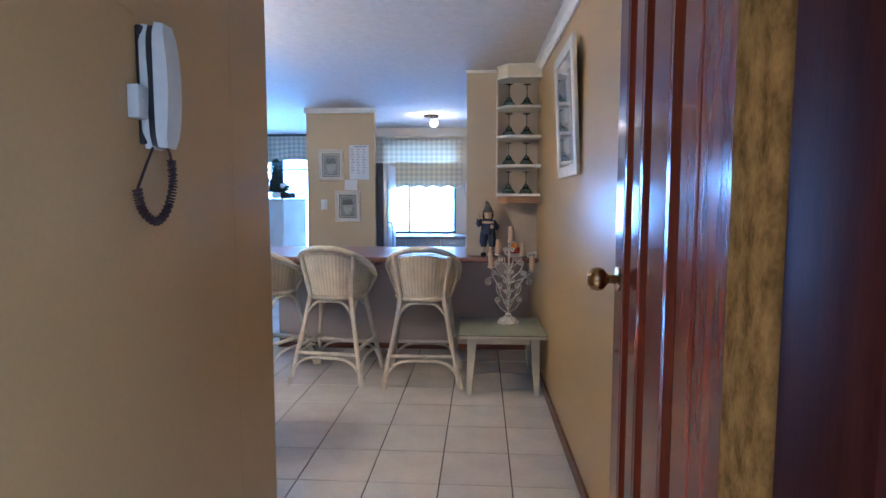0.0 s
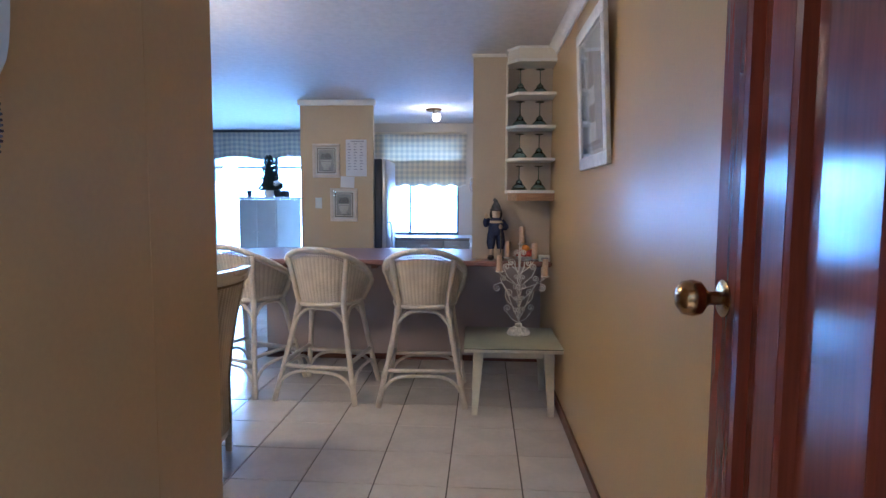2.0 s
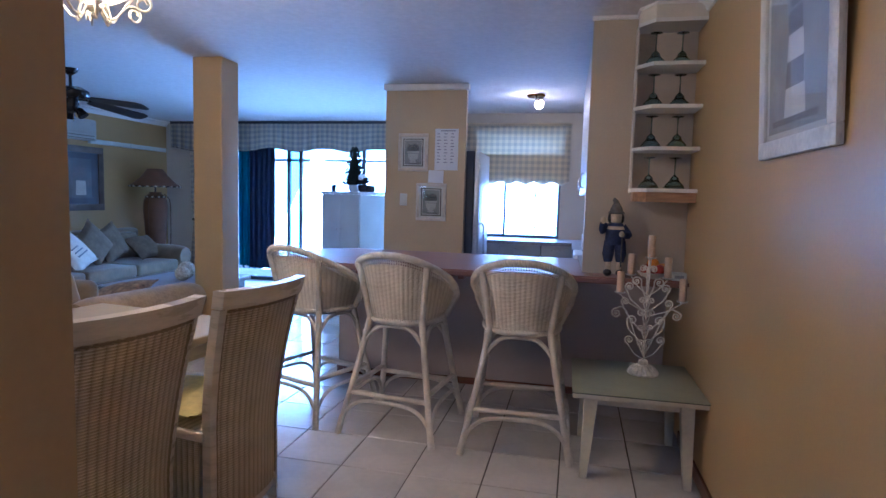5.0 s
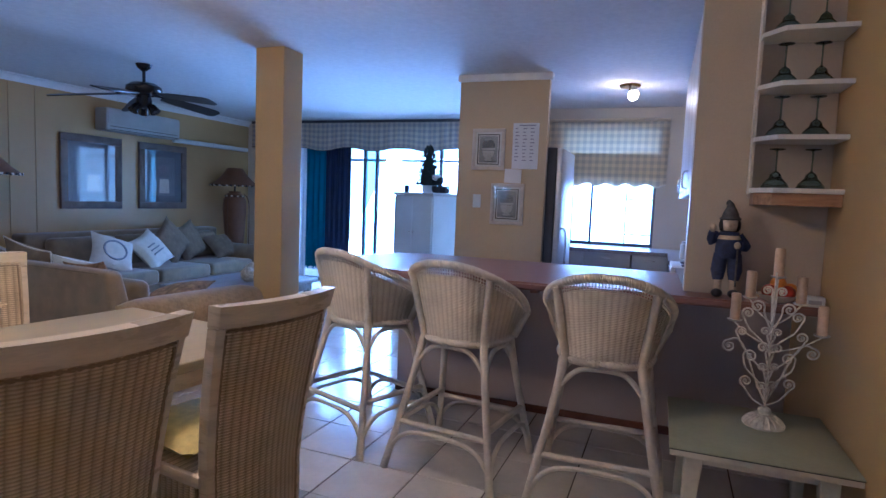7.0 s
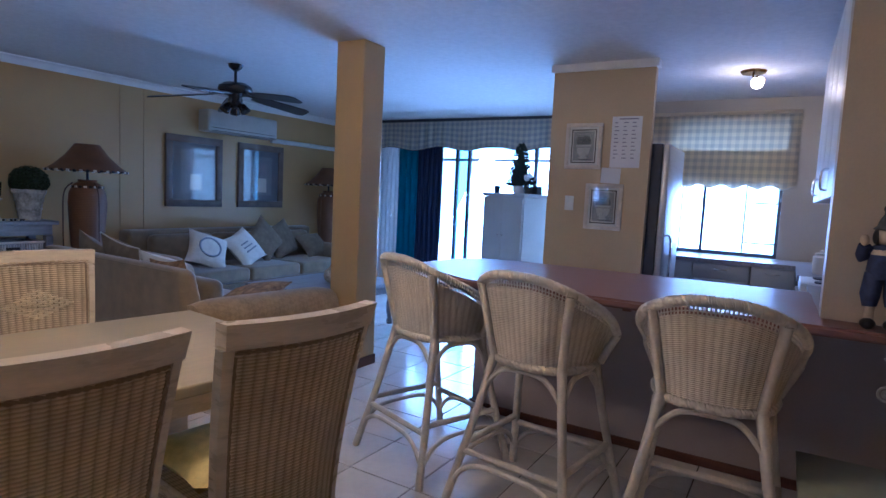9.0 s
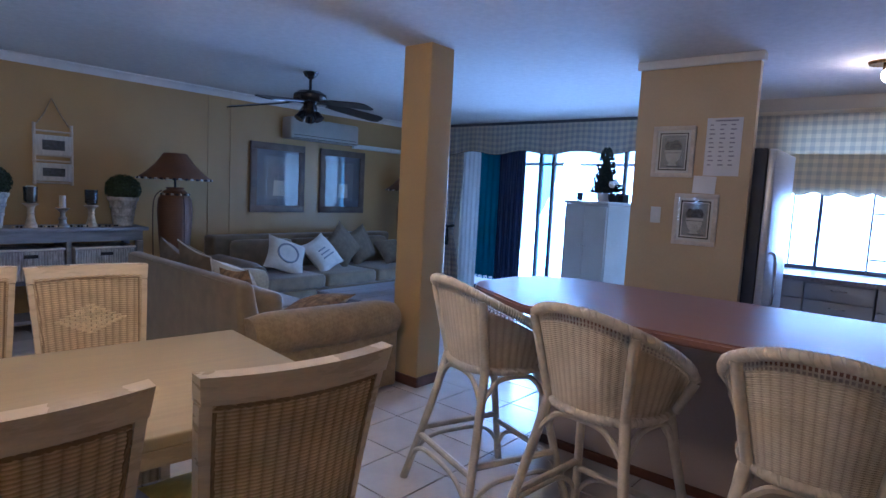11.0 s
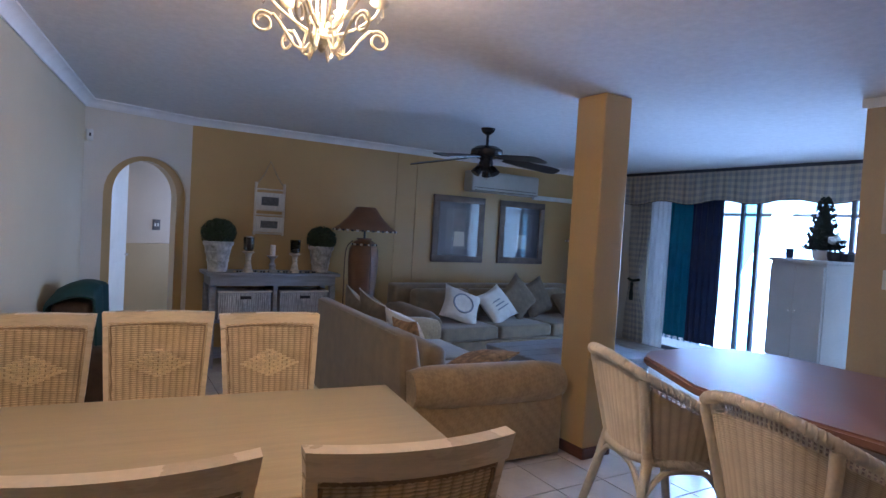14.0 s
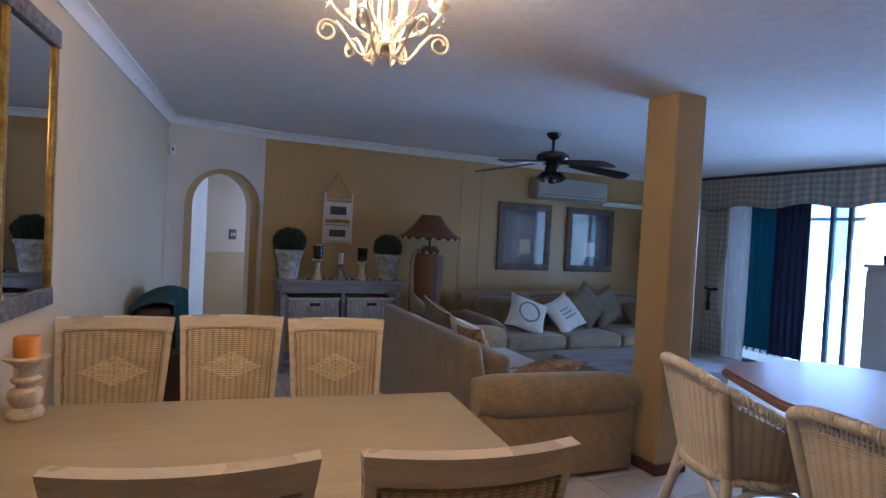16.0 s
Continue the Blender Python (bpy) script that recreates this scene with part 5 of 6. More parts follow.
part("hem_strip", tube(bmesh.new(), [blind_at(k / 60, 0.0) + Vector((0, -0.002, 0)) for k in range(61)], 0.004, 5), WHITE, bl)

SPOT = glow("lit_spot_glass", (1.0, 0.84, 0.62), 30)
sp = thing("ceiling_spotlight", "small brass ceiling spotlight fitting, lit", "ceiling light", pose(-0.56, 7.20, H))
part("base", lathe(bmesh.new(), [(0.085, -0.022), (0.095, -0.010), (0.095, -0.001)]), BRASS, sp)
part("arm", tube(bmesh.new(), [(0.0, 0, -0.02), (0.0, 0, -0.05), (0.02, -0.02, -0.07)], 0.008, 8), BRASS, sp)
hd = part("head", lathe(bmesh.new(), [(0.018, 0.0), (0.030, 0.02), (0.040, 0.07), (0.038, 0.07), (0.02, 0.02)], 18), BRASS, sp)
hd.matrix_basis = pose(0.02, -0.02, -0.065, 120, 0, 30)
bm = bmesh.new()
blob(bm, (0, 0, 0), (0.045, 0.045, 0.045))
bo = part("bulb", bm, SPOT, sp, "glowing round bulb")
bo.matrix_basis = pose(0.035, -0.055, -0.105)

# ---- lounge: cupboard and ornaments ----
cpm = pose(-2.895, 7.735, 0, 0, 0, -24)
cp = thing("cupboard", "white painted two-door cupboard beside the pillar", "cupboard", cpm)
CPW = mat("white_cupboard_paint", (0.52, 0.52, 0.51), 0.4, var=0.05, scale=3, bump=0.05)
part("body", B(-0.325, 0.325, 0.0, 0.46, 0.05, 1.37, 0.004), CPW, cp)
part("top", B(-0.345, 0.345, -0.025, 0.475, 1.371, 1.405, 0.008), CPW, cp)
part("plinth", B(-0.32, 0.32, 0.005, 0.45, 0.0, 0.05), CPW, cp)
for s in (-1, 1):
    d = part("door", B(min(0, s * 0.318) + 0.002, max(0, s * 0.318) - 0.002, -0.020, -0.001, 0.52, 1.35, 0.004), CPW, cp)
    part("knob", lathe(bmesh.new(), [(0.006, 0), (0.012, 0.012), (0.004, 0.02)], 12), CHROME, d).matrix_basis = pose(s * 0.035, -0.020, 0.95, 90, 0, 0)
for a, b in ((0.07, 0.28), (0.29, 0.51)):
    part("drawer", B(-0.318, 0.318, -0.020, -0.001, a, b, 0.004), CPW, cp)


def on(x, y, z, r=0):
    return cpm @ pose(x, y, z, 0, 0, r)


DARKF = mat("dark_green_needles", (0.018, 0.030, 0.022), 0.9, var=0.3, scale=40, bump=0.4)
rng = random.Random(4)


def leaves(bm, spots, size, rnd, flatten=0.5):
    """Many small pointed leaves, one at each spot (place, normal)."""
    for p, n in spots:
        n = (n + Vector((rnd.uniform(-0.6, 0.6), rnd.uniform(-0.6, 0.6), rnd.uniform(-0.6, 0.6)))).normalized()
        a = n.orthogonal().normalized()
        a = Matrix.Rotation(rnd.uniform(0, 6.28), 3, n) @ a
        s = size * rnd.uniform(0.6, 1.3)
        tip, b = a * s, n.cross(a) * s * flatten
        v = [bm.verts.new(p - tip * 0.5), bm.verts.new(p + b * 0.5 + n * s * 0.2), bm.verts.new(p + tip * 0.6 + n * s * 0.1), bm.verts.new(p - b * 0.5 + n * s * 0.2)]
        bm.faces.new(v)
    return bm


tree = thing("ornamental_tree", "dark cone shaped ornamental tree in a white pot on the cupboard", "plant", on(0.02, 0.20, 1.406))
part("pot", lathe(bmesh.new(), [(0.055, 0), (0.07, 0.03), (0.075, 0.085), (0.065, 0.085)]), WHITE, tree)
part("trunk", tube(bmesh.new(), [(0, 0, 0.08), (0, 0, 0.3), (0, 0, 0.48)], [0.012, 0.008, 0.003], 6), DARKF, tree)
part("inner_foliage", lathe(bmesh.new(), [(0.09, 0.09), (0.10, 0.13), (0.075, 0.26), (0.04, 0.40), (0.008, 0.51)], 14), DARKF, tree)
spots = []
for i in range(1500):
    t = rng.random() ** 1.4
    a = rng.uniform(0, 6.28)
    r = (0.125 * (1 - t) ** 0.60 * (1 + 0.04 * math.sin(17 * t + 2 * a)) + 0.018) * rng.uniform(0.75, 1.08)
    spots.append((Vector((r * math.cos(a), r * math.sin(a), 0.085 + 0.46 * t)), Vector((math.cos(a), math.sin(a), 0.5))))
part("foliage", leaves(bmesh.new(), spots, 0.03, rng), DARKF, tree, smooth=False)
fl = thing("flower_pot", "white flowers in a dark pot on the cupboard", "plant", on(0.19, 0.18, 1.406))
part("pot", lathe(bmesh.new(), [(0.045, 0), (0.06, 0.04), (0.06, 0.08), (0.05, 0.08)]), BLACKP, fl)
part("foliage", leaves(bmesh.new(), [(Vector((rng.gauss(0, 0.035), rng.gauss(0, 0.035), 0.10 + rng.random() * 0.07)), Vector((0, 0, 1))) for i in range(140)], 0.045, rng), DARKF, fl, smooth=False)
for i in range(7):
    bm = bmesh.new()
    blob(bm, (rng.uniform(-0.07, 0.07), rng.uniform(-0.05, 0.05), rng.uniform(0.15, 0.23)), (0.026, 0.026, 0.020), 8)
    part("flower", bm, WHITE, fl, "white flower head")
mug = thing("blue_tumbler", "small dark blue tumbler on the cupboard", "tumbler", on(-0.26, 0.12, 1.406))
part("body", lathe(bmesh.new(), [(0.030, 0), (0.036, 0.085), (0.033, 0.085), (0.028, 0.01)]), mat("dark_blue_glaze", (0.03, 0.05, 0.10), 0.25), mug)
dk = thing("dark_box", "small dark ornament box on the cupboard", "box", on(0.28, 0.22, 1.406))
part("body", B(-0.04, 0.04, -0.04, 0.04, 0, 0.07, 0.006), BLACKP, dk)
part("lid", B(-0.042, 0.042, -0.042, 0.042, 0.071, 0.085, 0.004), BLACKP, dk)

# ---- curtains ----
GING2 = gingham("blue_cream_gingham", (0.52, 0.445, 0.33), (0.29, 0.275, 0.27), 0.040, 0.15)
TEAL = mat("teal_curtain_cloth", (0.010, 0.19, 0.27), 0.85, var=0.10, scale=5, bump=0.3, fine=120)
SHEER = mat("white_sheer_cloth", (0.78, 0.78, 0.80), 0.9, var=0.05, scale=5, bump=0.1)
for m_, k_ in ((TEAL, 0.42), (SHEER, 0.45)):
    nt = m_.node_tree
    bs = nt.nodes["Principled BSDF"]
    tr = nt.nodes.new("ShaderNodeBsdfTranslucent")
    nt.links.new(bs.inputs["Base Color"].links[0].from_socket, tr.inputs[0])
    ms = nt.nodes.new("ShaderNodeMixShader")
    ms.inputs[0].default_value = k_
    nt.links.new(bs.outputs[0], ms.inputs[1])
    nt.links.new(tr.outputs[0], ms.inputs[2])
    nt.links.new(ms.outputs[0], nt.nodes["Material Output"].inputs[0])

val = thing("valance", "gathered blue checked pelmet valance over the sliding door", "valance")
VX0, VX1, VY = -6.30, -2.02, 9.12


def val_at(u, v):
    x = VX0 + (VX1 - VX0) * u
    sw_ = 0.055 * math.sin(u * math.pi * 5) ** 2
    z = 2.40 - (0.36 + sw_) * (1 - v)
    return Vector((x, VY + 0.010 * math.sin(u * 190) * (0.4 + 0.6 * (1 - v)), z))


part("cloth", sheet(bmesh.new(), val_at, 260, 8, 0.004), GING2, val)
part("return", B(VX0 - 0.004, VX0 + 0.002, VY, DOOR_Y, 2.02, 2.40), GING2, val)
part("rail", B(VX0, VX1, VY - 0.012, VY + 0.02, 2.395, 2.432), mat("dark_rail", (0.06, 0.06, 0.07), 0.5), val, "dark top rail")
part("piping", tube(bmesh.new(), [val_at(k / 120, 0.0) + Vector((0, -0.004, 0)) for k in range(121)], 0.005, 5), mat("dark_rail", (0.06, 0.06, 0.07), 0.5), val)


def drape(name, label, x0, x1, y, z0, z1, folds, depth, material, pinch=0.0):
    ob = thing(name, label, "curtain")

    def f(u, v):
        c = (x0 + x1) / 2
        w = 1 - pinch * math.exp(-((v - 0.42) / 0.16) ** 2)
        x = c + (x0 + (x1 - x0) * u - c) * w - pinch * 0.10 * math.exp(-((v - 0.42) / 0.2) ** 2)
        return Vector((x, y + depth * math.sin(u * folds * 2 * math.pi + 0.6 * math.sin(3 * v)) * (0.7 + 0.3 * v), z0 + (z1 - z0) * v))
    part("cloth", sheet(bmesh.new(), f, int(folds * 12), 24, 0.002), material, ob)
    return ob


d1 = drape("checked_curtain", "blue checked side curtain tied back with a dark tassel", -6.02, -5.66, 9.20, 0.03, 2.06, 5, 0.022, GING2, 0.5)
part("tieback", tube(bmesh.new(), [(-5.97, 9.19, 0.92), (-5.87, 9.16, 0.90), (-5.77, 9.19, 0.92)], 0.02, 8), DARKF, d1, "dark tieback band")
part("tassel", lathe(bmesh.new(), [(0.028, 0.62), (0.03, 0.70), (0.018, 0.80), (0.026, 0.84), (0.008, 0.90)], 12, (-5.87, 9.15, 0)), DARKF, d1, "dark tassel")
drape("sheer_curtain", "white sheer floor-length curtain beside the sliding door", -5.68, -5.36, 9.23, 0.02, 2.06, 4, 0.028, SHEER)
d2 = drape("teal_curtain", "dark teal curtain drawn to the side, ending above the floor", -5.38, -4.80, 9.255, 0.22, 2.06, 6, 0.032, TEAL)
NAVY = mat("navy_blackout_cloth", (0.006, 0.016, 0.055), 0.8, var=0.2, scale=6, bump=0.3, fine=120)
drape("navy_curtain", "dark navy blackout curtain drawn beside the teal one", -5.00, -4.57, 9.205, 0.20, 2.06, 5, 0.016, NAVY)
bm = bmesh.new()
for k in range(70):
    x = -5.37 + 0.57 * k / 69
    tube(bm, [(x, 9.255 + 0.03 * math.sin(k * 0.546), 0.224), (x, 9.255 + 0.03 * math.sin(k * 0.546), 0.18)], 0.004, 4)
part("fringe", bm, TEAL, d2, "dark fringe")

# ---- sofas ----
SOFA = mat("taupe_sofa_velvet", (0.215, 0.160, 0.095), 0.85, var=0.16, scale=9, bump=0.3, fine=140, sheen=0.3)
SOFA2 = mat("gold_lattice_sofa_cloth", (0.37, 0.25, 0.115), 0.8, var=0.12, scale=12, bump=0.2, fine=120, sheen=0.3)
nt = SOFA2.node_tree                        # woven lattice
bs = nt.nodes["Principled BSDF"]
old = bs.inputs["Base Color"].links[0].from_socket
ck = nt.nodes.new("ShaderNodeTexChecker")
ck.inputs["Scale"].default_value = 34
mp = nt.nodes.new("ShaderNodeMapping")
mp.inputs["Rotation"].default_value = (radians(45), 0, radians(45))
tc = nt.nodes.new("ShaderNodeTexCoord")
nt.links.new(tc.outputs["Object"], mp.inputs[0])
nt.links.new(mp.outputs[0], ck.inputs["Vector"])
mx = nt.nodes.new("ShaderNodeMixRGB")
mx.blend_type = "MULTIPLY"
mx.inputs[0].default_value = 0.32
nt.links.new(old, mx.inputs[1])
ck.inputs["Color1"].default_value, ck.inputs["Color2"].default_value = (1, 1, 1, 1), (0.62, 0.58, 0.5, 1)
nt.links.new(ck.outputs[0], mx.inputs[2])
nt.links.new(mx.outputs[0], bs.inputs["Base Color"])


def roll(bm, p, q, r, flat_=0.9, seg=16):
    """A stuffed roll from p to q with soft ends."""
    p, q = Vector(p), Vector(q)
    n = 16
    pts = [p.lerp(q, i / n) for i in range(n + 1)]
    rs = [r * min(1, (0.80 + 0.20 * math.sin(min(1, 6 * min(i, n - i) / n) * math.pi / 2))) for i in range(n + 1)]
    tube(bm, pts, rs, seg)
    return bm


def soft_box(x0, x1, y0, y1, z0, z1, b=0.05, puff=0.0):
    bm = B(x0, x1, y0, y1, z0, z1, b, 4)
    return bm


def sofa(label, m, w, depth, back_h, arm_h, seats, main, armcloth, slope, thin=0.0, slant=0.0):
    """A sofa facing +y, its back at y = 0, centred in x."""
    ob = thing("sofa", label, "sofa", m)
    h = w / 2
    part("base", soft_box(-h + 0.08, h - 0.08, 0.06, depth - 0.04, 0.02, 0.30, 0.02), main, ob)
    bm = soft_box(-h + 0.05, h - 0.05, 0.0, 0.21, 0.04, back_h, 0.035)
    for v in bm.verts:
        if v.co.z > 0.4:
            v.co.z -= slope * abs(v.co.x / h)
            v.co.y += 0.02 - 0.05 * (v.co.z - 0.4)
            if v.co.y > 0.10:                # thinner towards the top
                v.co.y -= thin * (v.co.z - 0.4) / (back_h - 0.4)
            if v.co.x > 0:                   # the end slants in
                v.co.x -= slant * (v.co.z - 0.4) / (back_h - 0.4)
    part("backrest", bm, main, ob)
    part("top_piping", tube(bmesh.new(), [(x * (h - 0.08) - (slant if x > 0.9 else 0), 0.004, back_h - slope - 0.012) for x in (-1, -0.5, 0, 0.5, 1)], 0.007, 6), main, ob)
    for s in (-1, 1):
        part("arm", roll(bmesh.new(), (s * (h - 0.11), 0.03, arm_h - 0.115), (s * (h - 0.11), depth, arm_h - 0.135), 0.140), armcloth, ob, "rolled arm in a lattice weave")
        part("arm_panel", soft_box(s * (h - 0.11) - 0.085, s * (h - 0.11) + 0.095, 0.05, depth - 0.015, 0.02, arm_h - 0.17, 0.02), armcloth, ob)
    sw_ = (w - 0.44) / seats
    for k in range(seats):
        x0 = -h + 0.22 + sw_ * k
        part("seat_cushion", soft_box(x0 + 0.004, x0 + sw_ - 0.004, 0.20, depth - 0.01, 0.302, 0.455, 0.045), main, ob)
        part("back_cushion", soft_box(x0 + 0.006, x0 + sw_ - 0.006, 0.20, 0.36, 0.457, back_h - 0.04 - slope - thin * 0.4, 0.06), main, ob)
    return ob


s1 = sofa("taupe velvet two-seat sofa with rolled arms behind the dining table", pose(-4.11, 4.14, 0, 0, 0, -3), 2.02, 1.16, 0.88, 0.63, 2, SOFA, SOFA2, 0.06, 0.11, 0.17)
s2 = sofa("taupe velvet three-seat sofa along the ochre wall", pose(-6.20, 6.72, 0, 0, 0, -90), 2.72, 0.98, 0.86, 0.62, 3, SOFA, SOFA, 0.03)
WCUSH = mat("white_printed_cotton", (0.68, 0.66, 0.60), 0.9, var=0.06, scale=20, bump=0.2, fine=160)
BCUSH = mat("brown_cushion_cloth", (0.20, 0.155, 0.105), 0.9, var=0.15, scale=18, bump=0.3, fine=160)
OCUSH = mat("ochre_patterned_cushion", (0.36, 0.22, 0.11), 0.85, var=0.35, scale=22, bump=0.2, fine=120)
SLATE = mat("slate_print", (0.24, 0.27, 0.31), 0.9, bump=0)


def leaning(x, y, z, turn, tilt, spin=0):
    return pose(x, y, z, 0, 0, turn) @ pose(0, 0, 0, 90 - tilt, 0, 0) @ pose(0, 0, 0, 0, 0, spin)


c1 = pillow("white cushion printed with a dark ring on the sofa", WCUSH, 0.46, 0.44, 0.15, leaning(-5.60, 6.05, 0.63, 84, 36, -24))
c2 = pillow("white cushion printed with dark lettering bars on the sofa", WCUSH, 0.46, 0.44, 0.15, leaning(-5.60, 6.55, 0.63, 95, 36, 22))


def on_pillow(k, n=24, r=0.09):
    return [(r * math.cos(6.2832 * i / n), r * math.sin(6.2832 * i / n), 0.072 - 0.2 * r * r * k) for i in range(n)]


part("print", tube(bmesh.new(), on_pillow(3, 24, 0.115), 0.013, 4, True), SLATE, c1, "dark printed ring")
for i in range(3):
    part("print", tube(bmesh.new(), [(-0.10, -0.06 + 0.05 * i, 0.070), (0, -0.06 + 0.05 * i, 0.0735), (0.09 - 0.03 * i, -0.06 + 0.05 * i, 0.070)], 0.011, 4), SLATE, c2, "dark printed bar")
pillow("brown velvet cushion standing on its corner on the sofa", BCUSH, 0.46, 0.46, 0.16, leaning(-5.72, 6.95, 0.70, 92, 20, 38))
pillow("brown velvet cushion leaning in the sofa corner", BCUSH, 0.46, 0.46, 0.16, leaning(-5.80, 7.30, 0.68, 92, 18, 20))
pillow("brown velvet cushion lying in the sofa corner", BCUSH, 0.42, 0.42, 0.14, leaning(-5.70, 7.78, 0.60, 80, 50, 5))
pillow("brown cushion against the sofa back", BCUSH, 0.46, 0.44, 0.15, leaning(-4.92, 4.52, 0.67, 175, 16, 18))
pillow("brown cushion with pale edging on the sofa", BCUSH, 0.46, 0.44, 0.15, leaning(-4.58, 4.54, 0.69, 180, 20, 12), WCUSH)
pillow("white cushion on the sofa", WCUSH, 0.42, 0.42, 0.14, leaning(-4.17, 4.62, 0.63, 185, 28, 8))
pillow("patterned ochre cushion on the sofa", OCUSH, 0.44, 0.42, 0.14, leaning(-3.95, 4.54, 0.61, 178, 20, -5))
pillow("patterned ochre cushion lying by the sofa arm", OCUSH, 0.46, 0.44, 0.14, pose(-3.52, 4.82, 0.55, 14, -12, 12), OCUSH)

# ---- coffee table ----
GREYW = mat("grey_washed_timber", (0.25, 0.25, 0.26), 0.45, var=0.16, scale=5, bump=0.1, stretch=(1, 8, 8))
ct = thing("coffee_table", "grey washed timber coffee table with turned legs", "coffee table", pose(-4.05, 6.25, 0))
part("top", B(-0.45, 0.45, -0.63, 0.63, 0.405, 0.45, 0.008), GREYW, ct)
for i in range(5):
    part("plank_edge", B(-0.445 + 0.178 * i, -0.445 + 0.178 * i + 0.174, -0.62, 0.62, 0.4505, 0.454, 0.001, 1), GREYW, ct)
part("apron", B(-0.40, 0.40, -0.58, 0.58, 0.33, 0.404), GREYW, ct)
for x in (-0.37, 0.37):
    for y in (-0.54, 0.54):
        part("leg", lathe(bmesh.new(), [(0.028, 0), (0.036, 0.03), (0.024, 0.06), (0.036, 0.12), (0.040, 0.20), (0.026, 0.28), (0.042, 0.30), (0.042, 0.33)], 14, (x, y, 0)), GREYW, ct)
SHELLM = mat("pale_woven_ball", (0.52, 0.47, 0.38), 0.8, var=0.2, scale=40, bump=0.6)
for i, (x, y, r) in enumerate(((-4.05, 6.38, 0.085), (-3.98, 6.22, 0.07), (-3.90, 6.45, 0.075))):
    bl_ = thing("decorative_ball", "pale woven decorative ball on the coffee table", "ornament", pose(x, y, 0.454 + r), group="balls on the coffee table")
    bm = bmesh.new()
    blob(bm, (0, 0, 0), (r, r, r), 16)
    part("core", bm, SHELLM, bl_)
    bm = bmesh.new()
    for k in range(7):
        mm = Euler((k * 0.9, k * 1.7, k * 0.4)).to_matrix()
        tube(bm, [mm @ Vector((r * math.cos(0.4 * j), r * math.sin(0.4 * j), 0)) for j in range(16)], 0.006, 5, True)
    part("winding", bm, SHELLM, bl_)

# ---- console, baskets and ornaments ----
con = thing("console_table", "grey painted console table with baskets under it", "console table", pose(-6.27, 4.105, 0))
CONW = mat("grey_painted_timber", (0.27, 0.275, 0.29), 0.5, var=0.14, scale=5, bump=0.1, stretch=(6, 1, 6))
part("top", B(-0.20, 0.23, -0.672, 0.672, 0.900, 0.935, 0.006), CONW, con)
part("apron", B(-0.18, 0.19, -0.63, 0.63, 0.805, 0.899), CONW, con)
part("lower_shelf", B(-0.18, 0.19, -0.63, 0.63, 0.44, 0.47), CONW, con)
part("bottom_shelf", B(-0.18, 0.19, -0.63, 0.63, 0.10, 0.13), CONW, con)
for y in (-0.605, 0.605):
    for x in (-0.155, 0.165):
        part("leg", B(x - 0.03, x + 0.03, y - 0.03, y + 0.03, 0, 0.80, 0.004), CONW, con)
part("divider", B(-0.17, 0.18, -0.02, 0.02, 0.471, 0.804), CONW, con)
WBASK = mat("pale_basket_cane", (0.56, 0.55, 0.53), 0.7, var=0.2, scale=14, bump=0.2)
BASK = wicker("grey_white_basket_weave", (0.52, 0.51, 0.49), (0.14, 0.13, 0.12), 0.040, 0.018, 0.7)
for y in (-0.298, 0.298):
    bk = thing("storage_basket", "pale woven storage basket in the console", "basket", pose(-6.24, 4.105 + y, 0.4705) @ Matrix.Diagonal((1, 0.95, 1, 1)), group="baskets in the console")
    for a, b in (((0.17, -0.27), (0.17, 0.27)), ((-0.17, 0.27), (-0.17, -0.27)), ((-0.17, -0.27), (0.17, -0.27)), ((0.17, 0.27), (-0.17, 0.27))):
        part("side", sheet(bmesh.new(), lambda u, v: Vector((a[0] + (b[0] - a[0]) * u, a[1] + (b[1] - a[1]) * u, 0.005 + 0.27 * v)), 10, 6, 0.010), BASK, bk)
    part("bottom", B(-0.168, 0.168, -0.268, 0.268, 0, 0.006), BASK, bk)
    bm = bmesh.new()
    for i in range(24):
        y0 = -0.262 + 0.0222 * i
        tube(bm, [(0.180 + 0.003 * math.sin(j * 1.9 + i * math.pi), y0 + 0.0035 * math.sin(i * 2.7 + j * 1.3), 0.02 + 0.048 * j) for j in range(6)], rng.uniform(0.007, 0.0095), 5)
    part("upright_weave", bm, WBASK, bk, "thick pale upright canes")
    part("rim", tube(bmesh.new(), [(0.172, -0.27, 0.276), (0.172, 0.27, 0.276), (-0.172, 0.27, 0.276), (-0.172, -0.27, 0.276)], 0.010, 6, True), WPOLE, bk)
    part("handle_slot", B(0.186, 0.193, -0.055, 0.055, 0.205, 0.235, 0.002), BLACKP, bk, "dark handle slot")
LEAF = mat("box_leaf_green", (0.030, 0.055, 0.022), 0.7, var=0.35, scale=60, bump=0.2)
URN = mat("mottled_stone_urn", (0.52, 0.50, 0.46), 0.75, var=0.28, scale=16, bump=0.4)
